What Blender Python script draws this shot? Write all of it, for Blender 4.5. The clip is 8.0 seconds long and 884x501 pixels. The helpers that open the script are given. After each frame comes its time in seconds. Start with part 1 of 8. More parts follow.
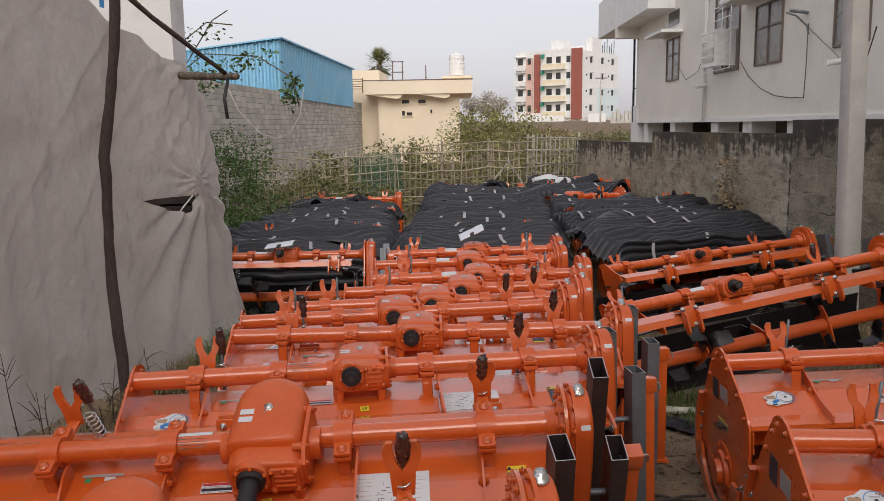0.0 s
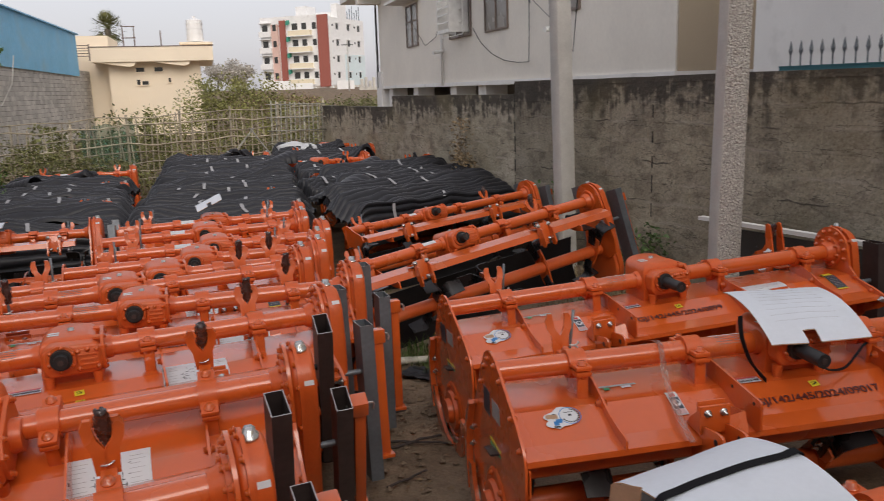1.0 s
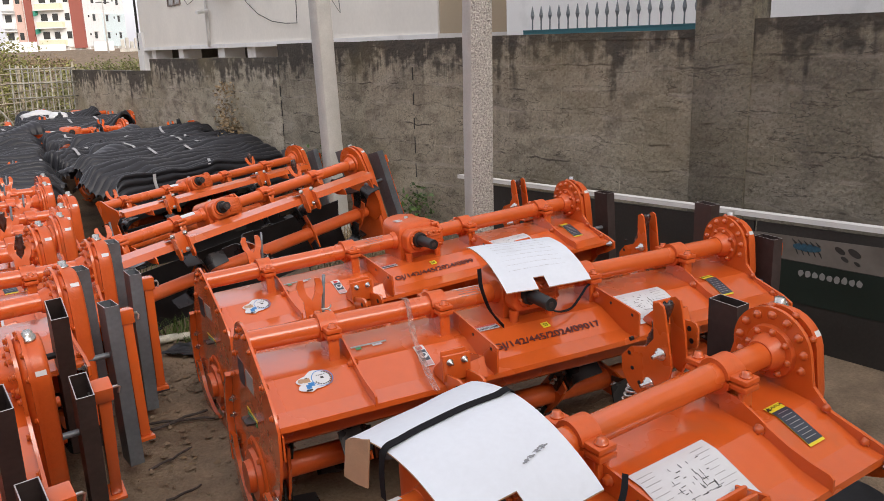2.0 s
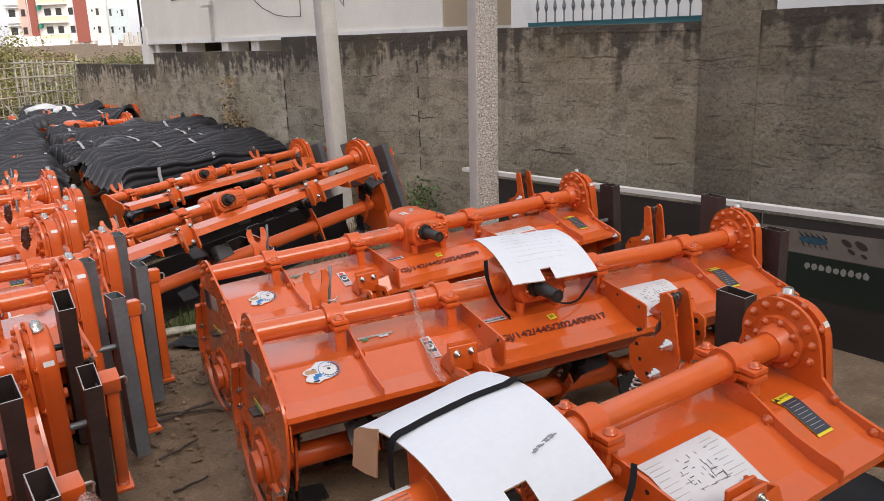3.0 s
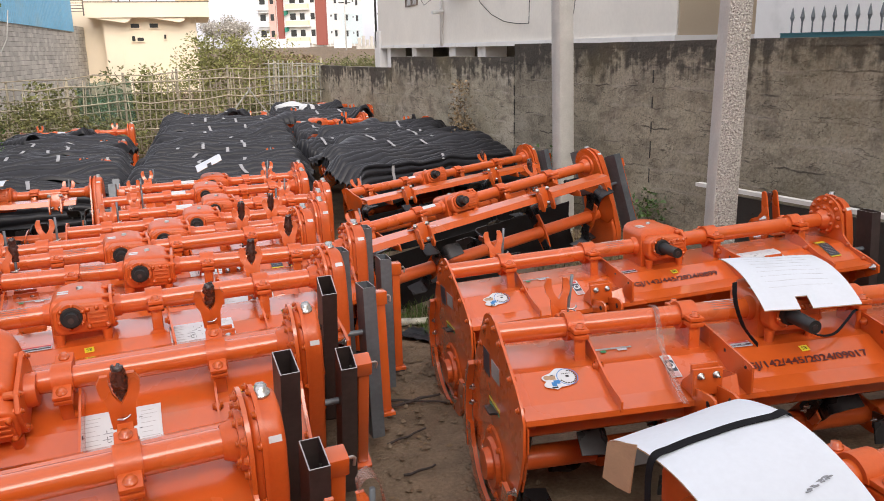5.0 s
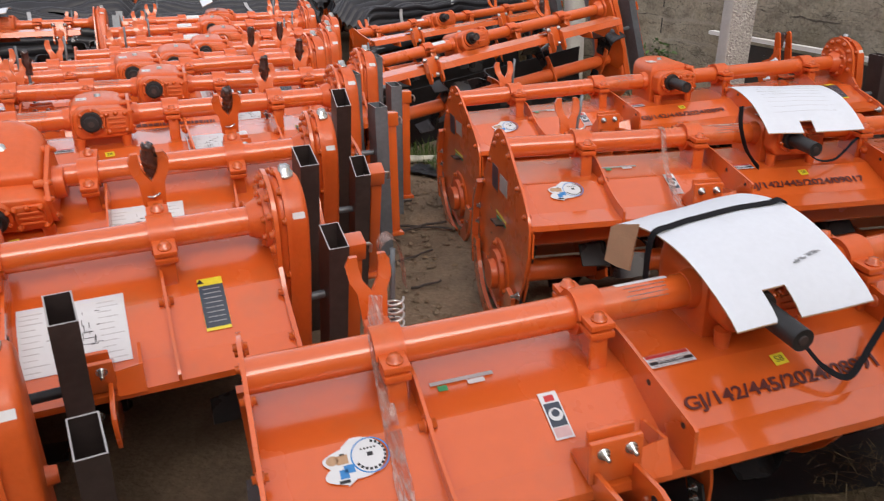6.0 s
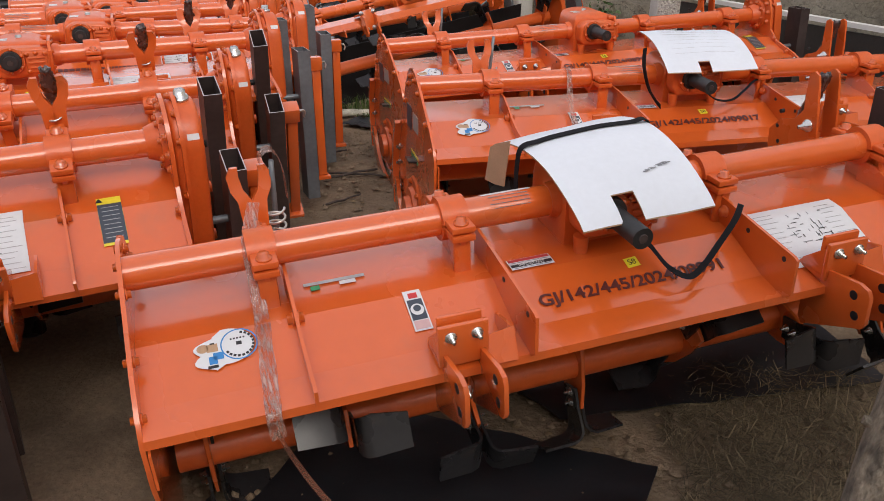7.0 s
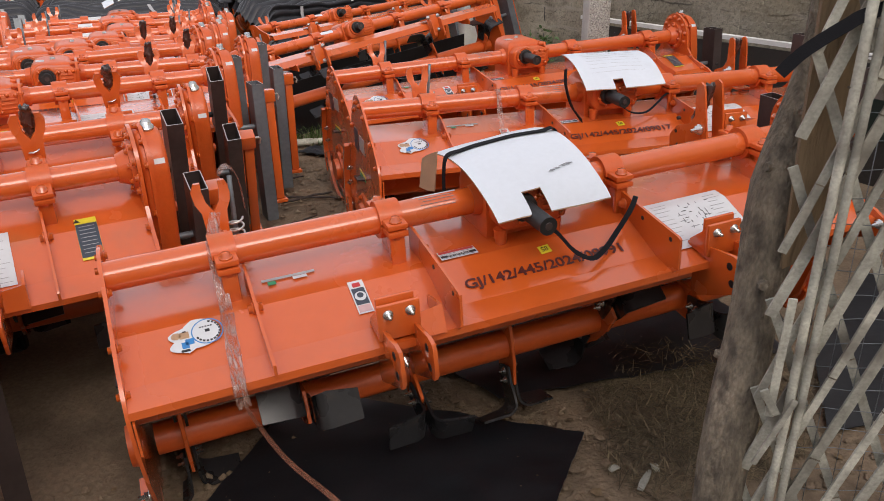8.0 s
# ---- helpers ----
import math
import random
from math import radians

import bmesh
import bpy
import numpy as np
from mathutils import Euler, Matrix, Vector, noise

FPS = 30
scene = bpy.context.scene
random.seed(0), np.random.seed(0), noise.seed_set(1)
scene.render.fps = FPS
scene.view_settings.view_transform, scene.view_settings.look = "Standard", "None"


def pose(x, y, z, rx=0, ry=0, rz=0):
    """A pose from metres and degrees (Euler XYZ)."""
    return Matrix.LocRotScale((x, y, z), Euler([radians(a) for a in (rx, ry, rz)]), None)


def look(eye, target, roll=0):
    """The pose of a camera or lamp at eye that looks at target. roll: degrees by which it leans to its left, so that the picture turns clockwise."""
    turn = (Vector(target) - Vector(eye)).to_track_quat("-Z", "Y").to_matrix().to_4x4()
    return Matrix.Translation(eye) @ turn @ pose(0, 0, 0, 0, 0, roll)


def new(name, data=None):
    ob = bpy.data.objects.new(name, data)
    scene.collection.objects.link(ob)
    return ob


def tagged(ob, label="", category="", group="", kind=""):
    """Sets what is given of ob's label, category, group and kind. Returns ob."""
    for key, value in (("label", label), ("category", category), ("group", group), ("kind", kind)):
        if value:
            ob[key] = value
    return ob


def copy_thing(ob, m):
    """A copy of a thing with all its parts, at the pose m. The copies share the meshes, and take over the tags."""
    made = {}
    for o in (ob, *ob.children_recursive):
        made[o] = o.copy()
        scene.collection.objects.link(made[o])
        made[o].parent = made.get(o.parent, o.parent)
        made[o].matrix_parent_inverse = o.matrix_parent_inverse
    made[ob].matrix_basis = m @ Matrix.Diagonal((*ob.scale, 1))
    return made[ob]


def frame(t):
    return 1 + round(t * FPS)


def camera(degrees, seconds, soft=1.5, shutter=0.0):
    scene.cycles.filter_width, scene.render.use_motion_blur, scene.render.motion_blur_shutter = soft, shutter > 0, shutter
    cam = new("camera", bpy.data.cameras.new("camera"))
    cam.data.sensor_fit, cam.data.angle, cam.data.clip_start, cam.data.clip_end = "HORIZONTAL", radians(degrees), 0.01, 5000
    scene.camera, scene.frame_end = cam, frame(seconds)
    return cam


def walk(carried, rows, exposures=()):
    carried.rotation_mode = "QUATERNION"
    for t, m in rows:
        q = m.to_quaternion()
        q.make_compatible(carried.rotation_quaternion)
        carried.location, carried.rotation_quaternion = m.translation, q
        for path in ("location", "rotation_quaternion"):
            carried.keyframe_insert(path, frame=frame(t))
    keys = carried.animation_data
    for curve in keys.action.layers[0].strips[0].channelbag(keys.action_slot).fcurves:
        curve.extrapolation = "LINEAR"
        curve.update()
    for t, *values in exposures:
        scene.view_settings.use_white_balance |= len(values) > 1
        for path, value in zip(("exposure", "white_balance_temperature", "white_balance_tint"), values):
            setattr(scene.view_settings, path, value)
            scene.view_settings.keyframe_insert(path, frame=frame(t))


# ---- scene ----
cam = camera(57.53, 8.0, soft=0.75, shutter=0.1)
PATH = [
    (0.0, 0.1851, 0.2239, 1.8731, 1.421, -8.815, -0.864),
    (0.5, 0.2372, 0.2073, 1.8576, -3.362, -9.385, -1.447),
    (1.0, 0.3467, 0.1858, 1.8321, -15.679, -11.435, -1.811),
    (1.5, 0.4674, 0.0734, 1.8617, -27.529, -13.716, -1.710),
    (1.7, 0.4777, 0.0851, 1.8531, -30.024, -14.197, -1.950),
    (2.8, 0.4720, 0.0824, 1.8418, -31.531, -14.825, -1.803),
    (3.0, 0.4662, 0.0918, 1.8359, -30.706, -14.943, -1.923),
    (3.5, 0.4427, 0.1088, 1.8617, -26.816, -14.784, -1.443),
    (4.0, 0.3752, 0.1309, 1.8684, -22.854, -14.014, -0.588),
    (4.5, 0.3690, 0.1358, 1.8632, -20.123, -13.717, -0.760),
    (4.7, 0.3564, 0.1385, 1.8636, -18.420, -13.710, -0.971),
    (5.8, 0.1673, 0.0395, 1.7320, -12.608, -20.345, -0.456),
    (6.0, 0.2176, -0.0095, 1.6796, -15.887, -23.471, 0.636),
    (6.5, 0.3308, -0.1187, 1.6445, -20.463, -26.255, 2.787),
    (7.0, 0.4026, -0.2516, 1.5925, -17.993, -25.335, 1.283),
    (7.5, 0.4144, -0.4222, 1.5764, -17.900, -24.737, 0.122),
    (8.0, 0.3759, -0.5967, 1.6390, -20.530, -23.193, -0.479),
]
walk(cam, [(t, pose(x, y, z, 90 + pitch, 0, yaw) @ pose(0, 0, 0, 0, 0, roll)) for t, x, y, z, yaw, pitch, roll in PATH],
     exposures=[(0.0, -0.56), (0.5, -0.66), (1.0, -0.58), (1.5, -0.05), (3.0, 0.12), (4.5, 0.18), (6.0, 0.15), (7.0, 0.04), (8.0, 0.04)])

# ---------------- light ----------------
SUN_EL, SUN_AZ = 33.0, 178.0          # degrees; a hazy low sun behind the walker, half blocked by an added house row
world = bpy.data.worlds.new("sky")
scene.world = world
world.use_nodes = True
wn = world.node_tree.nodes
sky = wn.new("ShaderNodeTexSky")
sky.sky_type = "NISHITA"
sky.sun_disc = False
sky.sun_elevation = radians(SUN_EL)
sky.sun_rotation = radians(SUN_AZ)
sky.dust_density = 3.0
sky.air_density = 1.0
sky.ozone_density = 1.5
wn["Background"].inputs["Strength"].default_value = 0.27
haze = wn.new("ShaderNodeHueSaturation")
haze.inputs["Saturation"].default_value = 0.45
world.node_tree.links.new(sky.outputs[0], haze.inputs["Color"])
veil = wn.new("ShaderNodeMix")          # thin high haze over the whole sky
veil.data_type = "RGBA"
veil.inputs[0].default_value = 0.65
veil.inputs[7].default_value = (4.05, 3.86, 4.12, 1)
world.node_tree.links.new(haze.outputs[0], veil.inputs[6])
world.node_tree.links.new(veil.outputs[2], wn["Background"].inputs[0])
sun = new("sun", bpy.data.lights.new("sun", "SUN"))
sun.data.energy = 2.3
sun.data.angle = radians(45)
sun.data.color = (1.0, 0.89, 0.78)
az, el = radians(SUN_AZ), radians(SUN_EL)
sun_from = Vector((math.sin(az) * math.cos(el), math.cos(az) * math.cos(el), math.sin(el)))
sun.matrix_world = look(sun_from * 50, (0, 0, 0))


# ---------------- materials ----------------
def mat(name, base, rough=0.6, metal=0.0, vary=0.12, scale=6.0, fine=60.0, bump=0.0, bump_scale=80.0, dirt=None, dirt_amount=0.0,
        dirt_scale=3.0, coat=0.0, per_object=0.0, spec=0.5, stretch=(1, 1, 1), world_space=False, island=0.0):
    """A node material: base colour with two scales of variation, optional dirt blotches, relief, and a coat."""
    m = bpy.data.materials.new(name)
    m.use_nodes = True
    nt = m.node_tree
    n, ln = nt.nodes, nt.links.new
    b = n["Principled BSDF"]
    co = n.new("ShaderNodeTexCoord")
    mp = n.new("ShaderNodeMapping")
    mp.inputs["Scale"].default_value = stretch
    if world_space:
        ln(n.new("ShaderNodeNewGeometry").outputs["Position"], mp.inputs["Vector"])
    else:
        ln(co.outputs["Object"], mp.inputs["Vector"])

    def tex(s, detail=4.0):
        t = n.new("ShaderNodeTexNoise")
        t.inputs["Scale"].default_value = s
        t.inputs["Detail"].default_value = detail
        ln(mp.outputs[0], t.inputs["Vector"])
        return t

    def ramp(src, lo, hi, a, c):
        r = n.new("ShaderNodeMapRange")
        for key, v in (("From Min", lo), ("From Max", hi), ("To Min", a), ("To Max", c)):
            r.inputs[key].default_value = v
        ln(src, r.inputs["Value"])
        return r.outputs[0]

    big, small = tex(scale), tex(fine)
    hsv = n.new("ShaderNodeHueSaturation")
    hsv.inputs["Color"].default_value = (*base, 1)
    mul = n.new("ShaderNodeMath")
    mul.operation = "MULTIPLY"
    ln(ramp(big.outputs[0], 0.25, 0.75, 1 - vary, 1 + vary), mul.inputs[0])
    ln(ramp(small.outputs[0], 0.25, 0.75, 1 - vary * 0.6, 1 + vary * 0.6), mul.inputs[1])
    value = mul.outputs[0]
    if per_object:
        info = n.new("ShaderNodeObjectInfo")
        mul2 = n.new("ShaderNodeMath")
        mul2.operation = "MULTIPLY"
        ln(value, mul2.inputs[0])
        ln(ramp(info.outputs["Random"], 0, 1, 1 - per_object, 1 + per_object), mul2.inputs[1])
        value = mul2.outputs[0]
    if island:
        mul3 = n.new("ShaderNodeMath")
        mul3.operation = "MULTIPLY"
        ln(value, mul3.inputs[0])
        ln(ramp(n.new("ShaderNodeNewGeometry").outputs["Random Per Island"], 0, 1, 1 - island, 1 + island), mul3.inputs[1])
        value = mul3.outputs[0]
    ln(value, hsv.inputs["Value"])
    colour = hsv.outputs[0]
    rsrc = ramp(big.outputs[0], 0.3, 0.7, max(rough - 0.08, 0.02), min(rough + 0.1, 1))
    if dirt:
        dt = tex(dirt_scale, 8.0)
        mix = n.new("ShaderNodeMix")
        mix.data_type = "RGBA"
        ln(ramp(dt.outputs[0], 0.62 - 0.35 * dirt_amount, 0.8 - 0.2 * dirt_amount, 0, min(1.0, 0.35 + dirt_amount)), mix.inputs[0])
        ln(colour, mix.inputs[6])
        mix.inputs[7].default_value = (*dirt, 1)
        colour = mix.outputs[2]
    ln(colour, b.inputs["Base Color"])
    ln(rsrc, b.inputs["Roughness"])
    b.inputs["Metallic"].default_value = metal
    b.inputs["Specular IOR Level"].default_value = spec
    b.inputs["Coat Weight"].default_value = coat
    b.inputs["Coat Roughness"].default_value = 0.08
    b.inputs["Coat IOR"].default_value = 1.55
    if bump:
        bt = tex(bump_scale, 5.0)
        bp = n.new("ShaderNodeBump")
        bp.inputs["Strength"].default_value = bump
        bp.inputs["Distance"].default_value = 0.01
        ln(bt.outputs[0], bp.inputs["Height"])
        ln(bp.outputs[0], b.inputs["Normal"])
    return m


ORANGE = mat("orange_paint", (0.61, 0.108, 0.018), 0.22, vary=0.05, scale=4, fine=25, coat=0.7, dirt=(0.34, 0.12, 0.05), dirt_amount=0.14, dirt_scale=5, bump=0.03, bump_scale=14, per_object=0.03)
CAST = mat("orange_casting", (0.60, 0.100, 0.015), 0.42, vary=0.08, scale=8, fine=60, coat=0.15, dirt=(0.4, 0.13, 0.05), dirt_amount=0.15, dirt_scale=8, bump=0.12, bump_scale=60)
# paint on bolts; on open-frame rear boards the black is painted shade
BLACKPAINTSHADE = mat("black_paint", (0.016, 0.016, 0.018), 0.5, spec=0.25, vary=0.25, scale=9, bump=0.06, bump_scale=40)
BLADE = mat("glossy_black_blade_paint", (0.020, 0.020, 0.022), 0.28, vary=0.25, scale=9, bump=0.05, bump_scale=30, dirt=(0.09, 0.07, 0.055), dirt_amount=0.12, dirt_scale=14)
RUBBER = mat("black_rubber", (0.016, 0.016, 0.017), 0.55, vary=0.2, bump=0.08, bump_scale=60)
DARKSTEEL = mat("brown_black_steel", (0.055, 0.040, 0.038), 0.5, metal=0.25, vary=0.25, scale=5, fine=40, dirt=(0.11, 0.06, 0.04), dirt_amount=0.2, bump=0.06, bump_scale=50, per_object=0.25)
GREYSTEEL = mat("grey_steel", (0.16, 0.18, 0.20), 0.42, metal=0.4, vary=0.2, scale=7, fine=50, dirt=(0.1, 0.08, 0.07), dirt_amount=0.2, per_object=0.15)
RAWEDGE = mat("cut_steel_edge", (0.45, 0.44, 0.43), 0.4, metal=0.6)
ZINC = mat("zinc_plated_steel", (0.62, 0.62, 0.60), 0.28, metal=0.9, vary=0.12)
PAPER = mat("white_paper_label", (0.62, 0.64, 0.66), 0.4, vary=0.04, coat=0.2)
INK = mat("black_print", (0.012, 0.012, 0.014), 0.45, vary=0.05)
GREYINK = mat("grey_print", (0.22, 0.23, 0.25), 0.5)
REDINK = mat("red_print", (0.45, 0.03, 0.03), 0.45)
BLUEINK = mat("blue_print", (0.03, 0.20, 0.50), 0.45)
YELLOW = mat("yellow_label", (0.72, 0.60, 0.03), 0.4, coat=0.2)
DARKLABEL = mat("dark_blue_label", (0.03, 0.04, 0.06), 0.35, coat=0.2)
TAPE = mat("pale_tape", (0.36, 0.36, 0.37), 0.4, vary=0.1)
SILVER = mat("silver_label", (0.42, 0.43, 0.42), 0.35, metal=0.3)
GREENINK = mat("green_print", (0.04, 0.30, 0.12), 0.45)
CARD = mat("white_faced_cardboard", (0.66, 0.705, 0.77), 0.6, vary=0.04, scale=3, bump=0.1, bump_scale=9, dirt=(0.55, 0.58, 0.62), dirt_amount=0.12, dirt_scale=9)
CARDBROWN = mat("brown_cardboard", (0.42, 0.27, 0.16), 0.75, vary=0.12, scale=4, stretch=(40, 1, 1))
STRAP = mat("black_strap", (0.010, 0.010, 0.012), 0.8, spec=0.15, bump=0.15, bump_scale=220)
SOIL = mat("bare_soil", (0.205, 0.153, 0.104), 0.95, vary=0.35, scale=2.2, fine=60, dirt=(0.085, 0.063, 0.044), dirt_amount=0.38, dirt_scale=3.2, bump=1.0, bump_scale=55, spec=0.2)
GRASS = mat("green_grass", (0.075, 0.125, 0.025), 0.8, vary=0.35, per_object=0.2)
DRYGRASS = mat("dry_grass", (0.25, 0.19, 0.10), 0.85, vary=0.35)
LEAF = mat("green_leaves", (0.075, 0.140, 0.030), 0.6, island=0.45, vary=0.35, scale=2.5, fine=9)
DRYBRUSH = mat("dry_brown_brush", (0.24, 0.175, 0.10), 0.85, island=0.5, vary=0.3, scale=2.0, fine=9)
# leaves of the distant trees, with air haze mixed into the base colour
LEAFHAZE = mat("pale_far_leaves", (0.44, 0.41, 0.36), 0.8, island=0.3, vary=0.2)
LEAFDRY = mat("dusty_leaves", (0.165, 0.170, 0.060), 0.7, island=0.5, vary=0.3, scale=2.0, fine=9)
# brighter copy of the dusty leaves, with sunlight put into the olive colour
LEAFOLIVE = mat("sunlit_olive_leaves", (0.25, 0.25, 0.085), 0.7, island=0.45, vary=0.3, scale=2.0, fine=9)
BARK = mat("rough_bark", (0.185, 0.155, 0.115), 0.9, vary=0.5, scale=22, fine=170, bump=1.0, bump_scale=120, dirt=(0.045, 0.037, 0.030), dirt_amount=0.5, dirt_scale=38, stretch=(1, 1, 0.45))
DARKPOLE = mat("weathered_dark_pole", (0.058, 0.045, 0.040), 0.9, vary=0.45, scale=6, bump=0.7, bump_scale=30, stretch=(1, 1, 0.3))
BAMBOO = mat("weathered_bamboo", (0.37, 0.368, 0.315), 0.8, vary=0.40, scale=14, fine=160, dirt=(0.10, 0.085, 0.07), dirt_amount=0.45, dirt_scale=10, per_object=0.22, bump=0.2, bump_scale=60)
FENCECANE = mat("sun_bleached_cane", (0.35, 0.31, 0.23), 0.8, vary=0.30, scale=5, fine=60, per_object=0.2)
TARP = mat("black_ribbed_sheet", (0.021, 0.022, 0.027), 0.42, spec=0.38, vary=0.25, scale=1.5, fine=14, dirt=(0.04, 0.037, 0.034), dirt_amount=0.2, dirt_scale=2.2, bump=0.1, bump_scale=40, per_object=0.2)
BLACKSHEET = mat("black_plastic_sheet", (0.012, 0.013, 0.016), 0.4, vary=0.25, bump=0.25, bump_scale=7)
CLOTH = mat("grey_white_cloth", (0.70, 0.68, 0.655), 0.85, vary=0.08, scale=1.1, fine=30, dirt=(0.52, 0.475, 0.41), dirt_amount=0.34, dirt_scale=1.2, bump=1.0, bump_scale=9)
CLOTH.node_tree.nodes["Bump"].inputs["Distance"].default_value = 0.016
CONCRETE = mat("pale_concrete_pole", (0.50, 0.49, 0.46), 0.9, vary=0.12, scale=6, fine=60, bump=0.5, bump_scale=55)
PEBBLE = mat("pebbled_concrete", (0.56, 0.54, 0.50), 0.9, vary=0.3, scale=60, fine=150, bump=1.0, bump_scale=75, dirt=(0.13, 0.12, 0.11), dirt_amount=0.4, dirt_scale=85)
PEBBLE.node_tree.nodes["Bump"].inputs["Distance"].default_value = 0.03
BLOCK = mat("weathered_concrete_block", (0.165, 0.152, 0.130), 0.95, vary=0.24, scale=1.6, fine=18, dirt=(0.075, 0.070, 0.060), dirt_amount=0.35, dirt_scale=1.1, bump=0.8, bump_scale=35, per_object=0.13, spec=0.2)
MORTAR = mat("dark_mortar", (0.105, 0.098, 0.085), 0.95, vary=0.2, scale=4, bump=0.6, bump_scale=40, spec=0.2)
GREYBLOCK = mat("grey_concrete_block", (0.45, 0.43, 0.39), 0.95, vary=0.22, island=0.16, scale=2, fine=20, bump=0.5, bump_scale=20, per_object=0.12)
HOUSEWALL = mat("grey_house_plaster", (0.80, 0.765, 0.70), 0.9, vary=0.05, scale=0.8, fine=10, dirt=(0.60, 0.58, 0.55), dirt_amount=0.1, dirt_scale=0.6)
BEIGE = mat("beige_plaster", (0.50, 0.42, 0.31), 0.9, vary=0.05, scale=0.8)
WHITEWALL = mat("white_plaster", (0.80, 0.80, 0.79), 0.85, vary=0.05, scale=1.5, dirt=(0.48, 0.49, 0.47), dirt_amount=0.15, dirt_scale=2)
YELLOWWALL = mat("pale_yellow_plaster", (0.84, 0.73, 0.57), 0.85, vary=0.05, scale=0.5)
REDWALL = mat("brick_red_plaster", (0.33, 0.105, 0.08), 0.85, vary=0.06)
PINKWALL = mat("pink_plaster", (0.66, 0.46, 0.40), 0.85)
CREAMWALL = mat("cream_plaster", (0.78, 0.70, 0.52), 0.85)
AQUAWALL = mat("pale_blue_plaster", (0.66, 0.76, 0.78), 0.85)
GREENSLAB = mat("green_awning", (0.05, 0.28, 0.20), 0.7)
GLASSDARK = mat("dark_window_pane", (0.045, 0.045, 0.042), 0.15, vary=0.15)
CURTAINED = mat("curtained_window_pane", (0.17, 0.155, 0.14), 0.25, vary=0.2, scale=1.5)
BROWNFRAME = mat("brown_window_frame", (0.16, 0.12, 0.10), 0.6)
BLUEROOF = mat("blue_metal_sheet", (0.22, 0.50, 0.72), 0.45, metal=0.2, vary=0.12, scale=0.7, fine=7, dirt=(0.28, 0.42, 0.50), dirt_amount=0.3, dirt_scale=0.7)
TEAL = mat("teal_steel", (0.03, 0.14, 0.17), 0.5)
CABLE = mat("dark_cable", (0.03, 0.03, 0.03), 0.6)
WHITEPLASTIC = mat("white_plastic", (0.75, 0.75, 0.73), 0.4)
PLASTICWRAP = mat("wrinkled_brown_film", (0.30, 0.13, 0.085), 0.20, vary=0.3, scale=12, bump=0.8, bump_scale=30, coat=0.3)
PLASTICWRAP.node_tree.nodes["Principled BSDF"].inputs["Alpha"].default_value = 0.36
CLEARFILM = mat("clear_wrinkled_film", (0.50, 0.33, 0.28), 0.18, vary=0.3, scale=14, bump=1.0, bump_scale=34, coat=0.5)
see = CLEARFILM.node_tree.nodes.new("ShaderNodeBsdfTransparent")
see.inputs["Color"].default_value = (0.93, 0.86, 0.84, 1)
blend = CLEARFILM.node_tree.nodes.new("ShaderNodeMixShader")
film_noise = CLEARFILM.node_tree.nodes.new("ShaderNodeTexNoise")
film_noise.inputs["Scale"].default_value = 13.0
film_ramp = CLEARFILM.node_tree.nodes.new("ShaderNodeMapRange")
for key, v in (("From Min", 0.40), ("From Max", 0.66), ("To Min", 0.10), ("To Max", 0.55)):
    film_ramp.inputs[key].default_value = v
CLEARFILM.node_tree.links.new(film_noise.outputs[0], film_ramp.inputs["Value"])
CLEARFILM.node_tree.links.new(film_ramp.outputs[0], blend.inputs[0])
CLEARFILM.node_tree.links.new(see.outputs[0], blend.inputs[1])
CLEARFILM.node_tree.links.new(CLEARFILM.node_tree.nodes["Principled BSDF"].outputs[0], blend.inputs[2])
CLEARFILM.node_tree.links.new(blend.outputs[0], CLEARFILM.node_tree.nodes["Material Output"].inputs[0])
DARKWRAP = mat("dark_film_wrap", (0.060, 0.035, 0.032), 0.22, vary=0.35, scale=20, bump=0.9, bump_scale=45, coat=0.6)
BOARDPALE = mat("faded_board_print", (0.17, 0.152, 0.130), 0.6, vary=0.12, scale=3, fine=30, dirt=(0.09, 0.075, 0.06), dirt_amount=0.3, dirt_scale=4)
BOARDGREEN = mat("green_board_print", (0.010, 0.020, 0.015), 0.5, vary=0.15, scale=3, fine=30)
BOARDBLUE = mat("blue_board_print", (0.025, 0.08, 0.12), 0.5, vary=0.3, scale=30, fine=120)
BOARDDARK = mat("dark_sign_board", (0.030, 0.027, 0.024), 0.6, vary=0.3, scale=2)
BOARDSCRIPT = mat("dim_white_print", (0.26, 0.26, 0.25), 0.6, vary=0.06)
BOARDWHITE = mat("white_board_edge", (0.72, 0.72, 0.70), 0.6, vary=0.06)


